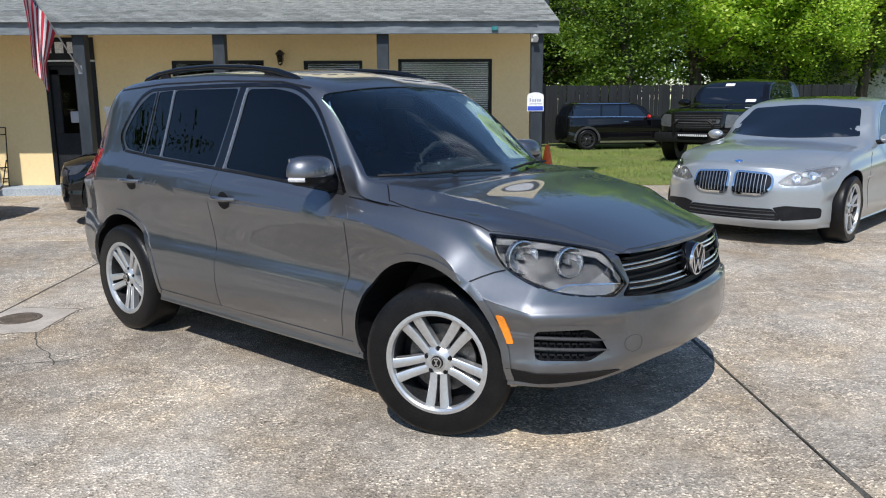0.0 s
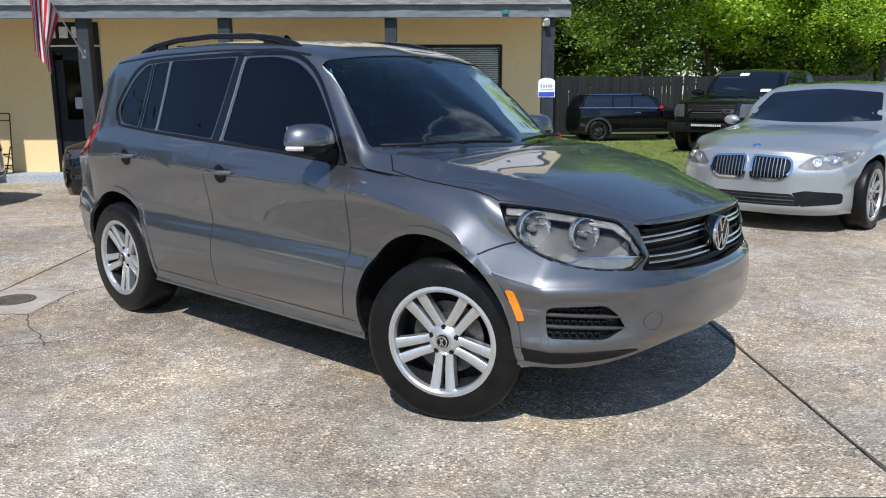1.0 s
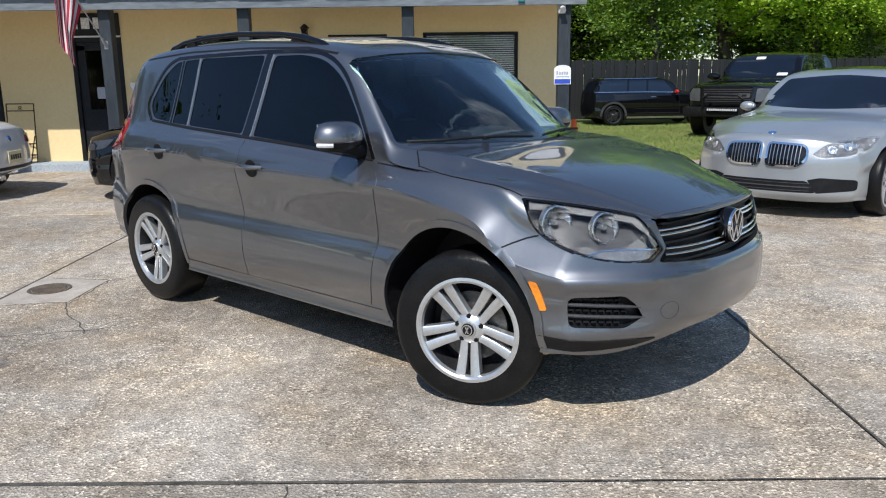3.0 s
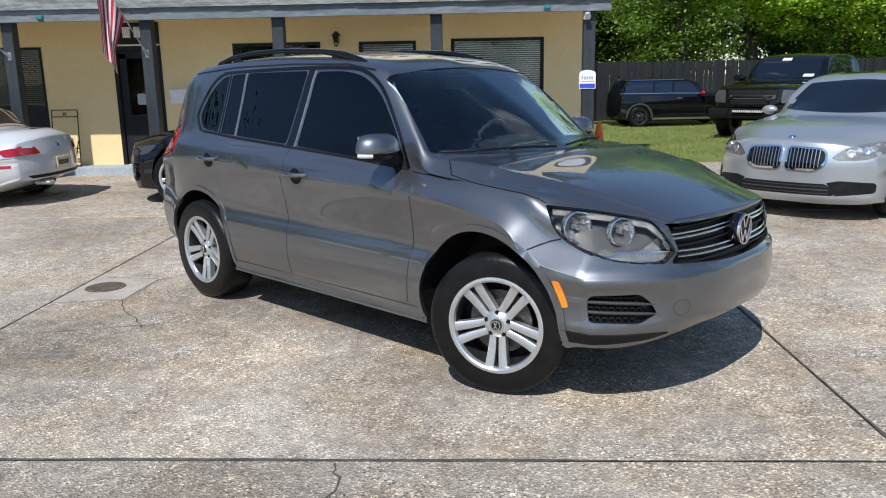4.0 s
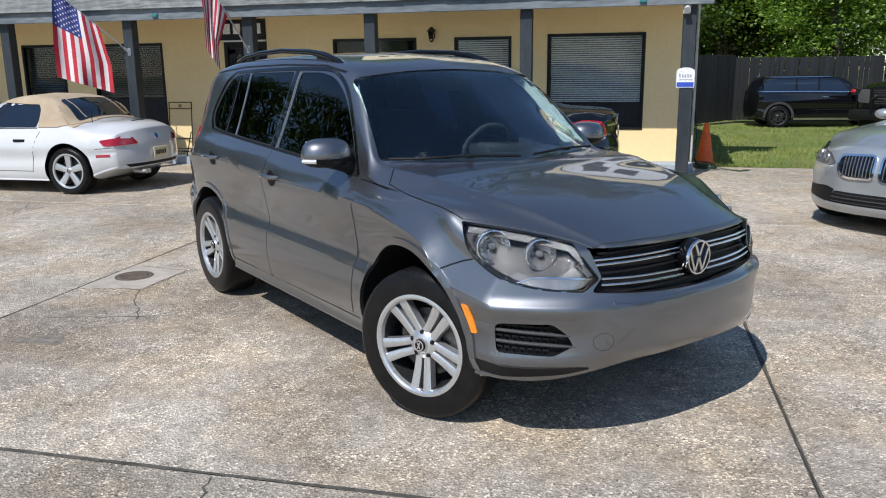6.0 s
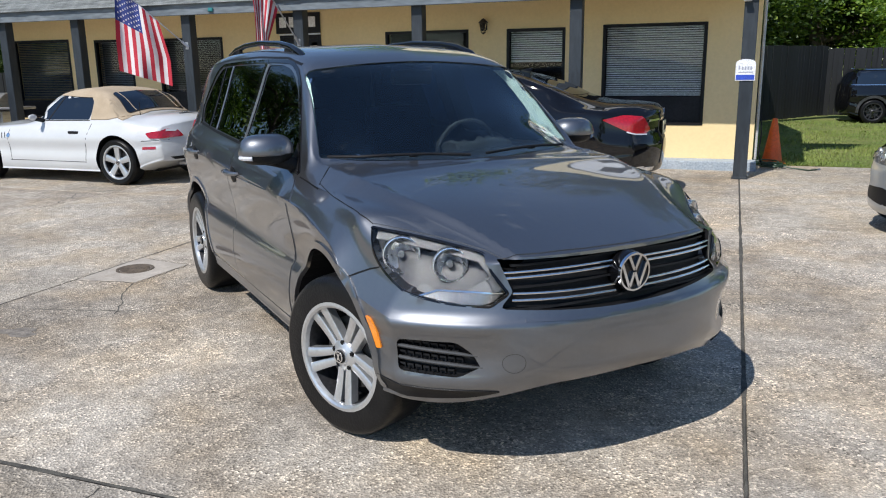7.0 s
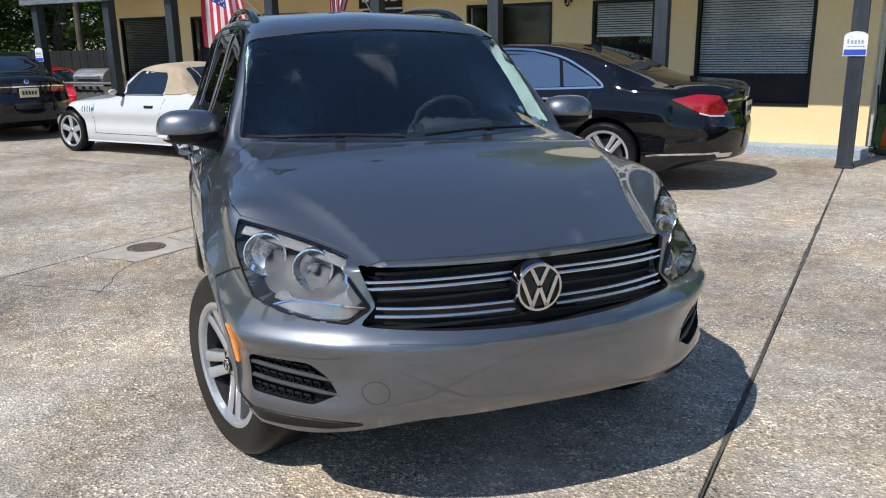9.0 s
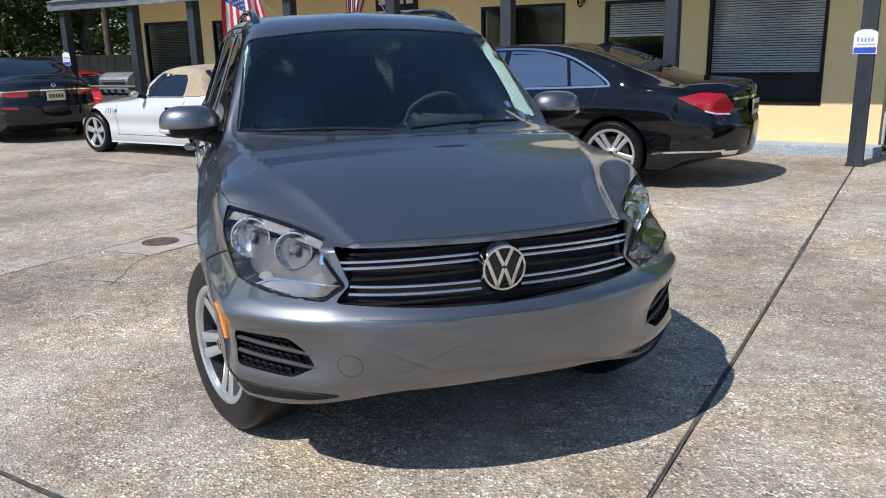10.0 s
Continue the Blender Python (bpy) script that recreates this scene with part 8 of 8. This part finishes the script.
        part("head_lamp", flip(skin.patch("front", rounded([(-0.82, 0.74, 0.03), (-0.60, 0.70, 0.03), (-0.45, 0.62, 0.02), (-0.60, 0.58, 0.03), (-0.80, 0.62, 0.03)], n=3), 0.006, 0.01, 0.05), s), M["lamp_dark"], car, "clear head lamp")
        for hx, hz in ((-1.62, 0.88), (-2.58, 0.92)):
            bm = bmesh.new()
            p, n = skin.spot("right", hx, hz)
            tube(bm, [p + Vector((0.11, 0, 0)), p + Vector((0.08, -0.03, 0)), p + Vector((-0.08, -0.03, 0)), p + Vector((-0.11, 0, 0))], 0.014, 8)
            part("door_handle", flip(bm, s), M["chrome"], car, "chrome door handle")
    both(half)
    part("boot_bar", skin.ribbon("rear", [(-0.52, 0.90), (0, 0.915), (0.52, 0.90)], 0.022, 0.012, 0.014), M["chrome"], car, "chrome boot strip")
    plate(car, -4.395, 0.80)
    p, n = skin.spot("rear", 0, 0.975)
    roundel(car, p + n * 0.002, n, 0.045)
    part("front_grille", skin.patch("front", rounded([(-0.36, 0.66, 0.03), (0.36, 0.66, 0.03), (0.30, 0.42, 0.03), (-0.30, 0.42, 0.03)], n=2), 0.004, 0.01, 0.06), M["plastic"], car)
    side_mirror(car, -0.92, 1.0, 1.03, M["black_paint"])
    bm = bmesh.new()
    prism(bm, [(-2.62, 1.44), (-2.80, 1.42), (-2.83, 1.475), (-2.78, 1.48)], -0.012, 0.012, bevel=0.004)
    part("roof_fin", bm, M["black_paint"], car)
    return S


def sedan_dark(S):
    S = dict(S)
    at = Matrix.Translation((-15.05, 10.72, 0)) @ Matrix.Rotation(radians(167), 4, "Z")
    f = [(-0.95, 0.975), (-1.85, 1.01), (-1.86, 1.395), (-1.62, 1.38), (-1.3, 1.24)]
    r1 = [(-1.91, 1.012), (-2.85, 1.045), (-2.75, 1.25), (-2.3, 1.385), (-1.93, 1.40)]
    car, skin = simple_car("dark_sedan", "blue-black luxury sedan with slim red tail lamps, parked beside the porch", S, at, M["navy_paint"], [f, r1],
                           [(-0.68, 1.03), (0, 1.01), (0.68, 1.03), (0.55, 1.37), (0, 1.41), (-0.55, 1.37)],
                           BACK,
                           ([0.0, -3.165], 0.81, 0.345, 0.248, 0.245, "twin", M["alloy"], 0.385), [[(-1.88, 0.26), (-1.90, 1.0)], [(-2.62, 0.62), (-2.95, 0.86), (-3.0, 1.0)]])

    def half(s):
        part("tail_lamp", flip(skin.patch("rear", rounded([(-0.86, 0.90, 0.02), (-0.40, 0.895, 0.02), (-0.42, 0.80, 0.02), (-0.60, 0.79, 0.02), (-0.84, 0.83, 0.02)], n=3), 0.008, 0.012, 0.05), s), M["red_lens"], car, "slim red tail lamp")
        part("lower_reflector", flip(skin.ribbon("rear", [(-0.78, 0.62), (-0.58, 0.61)], 0.035, 0.006, 0.008), s), M["red_lens"], car)
        part("exhaust_trim", flip(skin.patch("rear", rounded([(-0.76, 0.42, 0.01), (-0.46, 0.42, 0.01), (-0.46, 0.365, 0.01), (-0.70, 0.365, 0.01)], n=2), 0.010, 0.015, 0.05), s), M["gloss_black"], car)
        part("window_chrome", flip(skin.ribbon("right", [(-0.90, 0.962), (-1.88, 0.995), (-2.9, 1.03)], 0.014, 0.005, 0.008), s), M["chrome"], car)
    both(half)
    part("boot_bar", skin.ribbon("rear", [(-0.84, 0.885), (-0.4, 0.905), (0.4, 0.905), (0.84, 0.885)], 0.018, 0.016, 0.014), M["chrome"], car, "chrome boot strip")
    plate(car, -4.44, 0.80)
    p, n = skin.spot("rear", 0, 0.985)
    roundel(car, p + n * 0.002, n, 0.04)
    side_mirror(car, -0.92, 1.0, 1.03, M["navy_paint"])
    at = Matrix.Translation((-15.65, 14.4, 0)) @ Matrix.Rotation(radians(4), 4, "Z") @ Matrix.Diagonal((1, 1, 0.86, 1))
    S["top"], S["belt"] = [(x, z - 0.17) for x, z in S["top"]], [(x, z - 0.15) for x, z in S["belt"]]
    f, r1 = ([(x, z - 0.16) for x, z in q] for q in (f, r1))
    car, skin = simple_car("red_coupe", "bright red coupe with tinted glass, behind the dark sedan", S, at, M["red_paint"], [f, r1],
                           [(-0.68, 0.87), (0, 0.85), (0.68, 0.87), (0.55, 1.21), (0, 1.25), (-0.55, 1.21)],
                           BACK, ([0.0, -3.165], 0.81, 0.345, 0.248, 0.245, "twin", M["dark_alloy"], 0.385))


def mini_wagon():
    S = dict(front=0.69, rear=-3.25, belt_w=0.945, sh_w=0.975, tumble=0.26, lag=0.18, screen=(-0.35, -0.85), back=(-3.0, -3.2), hood_pow=2.6,
             top=[(0.69, 0.78), (0.5, 0.86), (0.1, 0.955), (-0.35, 1.01), (-0.45, 1.06), (-0.88, 1.34), (-1.1, 1.395), (-1.6, 1.425), (-2.6, 1.415), (-3.0, 1.38), (-3.12, 1.30), (-3.22, 1.02), (-3.25, 0.98)],
             belt=[(0.69, 0.72), (0.3, 0.84), (-0.4, 0.93), (-1.5, 0.96), (-3.25, 0.96)],
             wide=[(0.69, 0.72), (0.4, 0.81), (0, 0.84), (-2.5, 0.845), (-3.0, 0.82), (-3.25, 0.76)],
             under=[(0.69, 0.22), (0.3, 0.17), (-2.9, 0.18), (-3.25, 0.26)], sill=[(0.69, 0.27), (0.3, 0.22), (-2.9, 0.23), (-3.25, 0.32)],
             line=[(0.69, 0.5), (0.2, 0.68), (-3.25, 0.70)], nose=[(0.2, -0.06), (0.4, 0.0), (0.6, 0.0), (0.8, -0.06)], tail=[(0.2, -0.05), (0.5, 0.0), (1.0, -0.03), (1.4, -0.06)],
             bow_f=(0.30, 2.6), bow_r=(0.16, 3.0))
    at = Matrix.Translation((7.33, 24.55, -0.085)) @ Matrix.Rotation(radians(5), 4, "Z")
    car, skin = simple_car("black_wagon", "small glossy black wagon with red mirrors, parked on the grass", S, at, M["black_paint"],
                           [[(-0.72, 0.97), (-1.52, 1.0), (-1.50, 1.33), (-1.05, 1.32)], [(-1.58, 1.0), (-2.10, 1.0), (-2.08, 1.34), (-1.56, 1.335)], [(-2.16, 1.0), (-3.05, 1.0), (-2.95, 1.32), (-2.14, 1.34)]],
                           [(-0.60, 1.05), (0.60, 1.05), (0.52, 1.33), (-0.52, 1.33)], [(-0.55, 1.0), (0.55, 1.0), (0.5, 1.3), (-0.5, 1.3)],
                           ([0.0, -2.547], 0.74, 0.305, 0.215, 0.20, "twin", M["dark_alloy"], 0.335), [[(-0.55, 0.3), (-0.6, 0.95)], [(-1.55, 0.28), (-1.55, 0.98)]])
    for s in (1, -1):
        for x in (0.0, -2.547):
            def ring(r, x=x):
                return [(x + r * math.cos(radians(a)), 0.317 + r * math.sin(radians(a))) for a in np.linspace(-5, 185, 26)]
            part("arch_trim", flip(skin.patch("right", ring(0.335) + ring(0.40)[::-1], 0.006, 0.01, 0.12), s), M["grey_plastic"], car, "grey plastic arch trim")
        part("sill_trim", flip(skin.ribbon("right", [(-0.40, 0.25), (-2.15, 0.25)], 0.05, 0.006, 0.01), s), M["steel"], car)
        part("belt_chrome", flip(skin.ribbon("right", [(-0.6, 0.965), (-1.6, 0.985), (-3.1, 0.985)], 0.016, 0.005, 0.008), s), M["chrome"], car)
        bm = bmesh.new()
        p, n = skin.spot("right", -1.36, 0.84)
        tube(bm, [p + Vector((0.08, 0, 0)), p + Vector((0.06, -0.03, 0)), p + Vector((-0.06, -0.03, 0)), p + Vector((-0.08, 0, 0))], 0.013, 8)
        part("door_handle", flip(bm, s), M["chrome"], car)
        part("roof_bar", flip(skin.ribbon("right", [(-1.15, 1.365), (-2.95, 1.36)], 0.016, 0.02, 0.02), s), M["chrome"], car)
    side_mirror(car, -0.72, 0.93, 0.985, M["red_paint"])


def pickup_black():
    S = dict(front=0.95, rear=-4.75, belt_w=0.95, sh_w=0.98, tumble=0.26, lag=0.15, screen=(-0.75, -1.35), back=(-3.3, -3.6), hood_pow=3.5,
             top=[(0.95, 1.17), (0.8, 1.22), (0.3, 1.27), (-0.5, 1.31), (-0.75, 1.335), (-0.85, 1.40), (-1.35, 1.83), (-1.55, 1.91), (-2.0, 1.955), (-3.0, 1.955), (-3.35, 1.90), (-3.55, 1.42), (-3.65, 1.36), (-4.75, 1.36)],
             belt=[(0.95, 1.10), (0.3, 1.20), (-0.7, 1.27), (-3.4, 1.29), (-4.75, 1.29)], wide=[(0.95, 0.98), (0.6, 1.03), (0, 1.07), (-0.9, 1.02), (-2.8, 1.02), (-3.6, 1.07), (-4.4, 1.05), (-4.75, 1.0)],
             under=[(0.95, 0.52), (0.5, 0.46), (-4.0, 0.46), (-4.75, 0.6)], sill=[(0.95, 0.60), (0.4, 0.52), (-4.0, 0.52), (-4.75, 0.66)],
             line=[(0.95, 0.85), (0.2, 1.0), (-4.75, 1.0)], nose=[(0.4, -0.15), (0.6, -0.02), (0.8, 0.0), (1.2, -0.03)], tail=[(0.4, -0.05), (0.7, 0.0), (1.3, 0.0)], bow_f=(0.14, 3.5), bow_r=(0.06, 3))
    a = radians(-131)
    at = Matrix.Translation((6.78, 18.55, -0.045)) @ Matrix.Rotation(a, 4, "Z")
    car, skin = simple_car("black_pickup", "tall black pickup truck with bull bar, parked on the grass", S, at, M["black_paint"],
                           [[(-1.02, 1.30), (-2.0, 1.32), (-2.0, 1.80), (-1.48, 1.80)], [(-2.07, 1.32), (-3.1, 1.33), (-3.12, 1.80), (-2.07, 1.80)]],
                           [(-0.80, 1.38), (0, 1.36), (0.80, 1.38), (0.70, 1.83), (0, 1.86), (-0.70, 1.83)], [(-0.7, 1.42), (0.7, 1.42), (0.6, 1.8), (-0.6, 1.8)],
                           ([0.0, -3.4], 0.90, 0.44, 0.22, 0.31, "star", M["dark_alloy"], 0.50), [[(-0.8, 0.6), (-0.8, 1.25)], [(-2.03, 0.58), (-2.03, 1.30)], [(-3.15, 0.6), (-3.2, 1.30)], [(-3.58, 0.6), (-3.58, 1.34)]], category="truck", low=0.42)
    g = part("front_grille", skin.patch("front", rounded([(-0.58, 1.14, 0.03), (0.58, 1.14, 0.03), (0.52, 0.80, 0.03), (-0.52, 0.80, 0.03)], n=2), 0.004, 0.01, 0.08), M["plastic"], car, "grey mesh grille")
    for z in (0.84, 0.885, 1.06, 1.10):
        part("grille_bar", skin.ribbon("front", [(-0.54, z), (0.54, z)], 0.012, 0.014, 0.014, 0.08), M["grey_plastic"], g)
    part("grille_panel", skin.patch("front", rounded([(-0.52, 1.02, 0.02), (0.52, 1.02, 0.02), (0.50, 0.93, 0.02), (-0.50, 0.93, 0.02)], n=2), 0.016, 0.016, 0.08), M["lamp_grey"], g, "grey grille panel")
    for k in range(-3, 4):
        part("grille_slot", skin.ribbon("front", [(k * 0.13 - 0.05, 0.975), (k * 0.13 + 0.05, 0.975)], 0.045, 0.019, 0.004, 0.05), M["plastic"], g)
    part("bonnet_scoop", skin.patch("top", rounded([(-0.1, -0.35, 0.05), (0.3, -0.35, 0.05), (0.3, 0.35, 0.05), (-0.1, 0.35, 0.05)], n=2), 0.02, 0.03, 0.1), M["black_paint"], car)
    for s in (1, -1):
        part("head_lamp", flip(skin.patch("front", rounded([(-0.96, 1.12, 0.03), (-0.64, 1.13, 0.03), (-0.62, 0.84, 0.03), (-0.92, 0.86, 0.03)], n=2), 0.006, 0.01, 0.06), s), M["lamp_grey"], car, "smoked head lamp")
        part("fender_flare", flip(skin.patch("right", [(r * math.cos(radians(t)), 0.458 + r * math.sin(radians(t))) for r, ts in ((0.50, np.linspace(0, 180, 24)), (0.60, np.linspace(180, 0, 24))) for t in ts], 0.03, 0.05, 0.12), s), M["black_paint"], car)
    bm = bmesh.new()
    box(bm, (0.92, -0.95, 0.50), (1.10, 0.95, 0.72), 0.04, 2)
    part("front_bumper", bm, M["plastic"], car, "black steel bumper")
    bm = bmesh.new()
    tube(bm, [(1.06, -0.48, 0.60), (1.16, -0.44, 0.92), (1.16, -0.34, 0.99), (1.16, 0.34, 0.99), (1.16, 0.44, 0.92), (1.06, 0.48, 0.60)], 0.035, 10)
    part("bull_bar", bm, M["plastic"], car, "black tube bull bar")
    bm = bmesh.new()
    box(bm, (1.11, -0.36, 0.635), (1.16, 0.36, 0.70), 0.008)
    lb = part("light_bar", bm, M["plastic"], car)
    for k in range(14):
        bm = bmesh.new()
        box(bm, (1.16, -0.34 + k * 0.049, 0.645), (1.166, -0.305 + k * 0.049, 0.69))
        part("led", bm, M["clear_lens"], lb, smooth=0)
    for y, z in ((-0.1, 1.80), (0.55, 1.42)):
        part("screen_sticker", skin.patch("front", [(y - 0.11, z - 0.03), (y + 0.11, z - 0.03), (y + 0.11, z + 0.03), (y - 0.11, z + 0.03)], 0.008, 0.006, 0.1), M["sign_white"], car, "white paper sticker", smooth=0)
    side_mirror(car, -1.05, 1.14, 1.38, M["black_paint"], 1.5)


sedan_silver()
roadster_white()
black_spec = sedan_black()
sedan_dark(black_spec)
mini_wagon()
pickup_black()
build_grass()
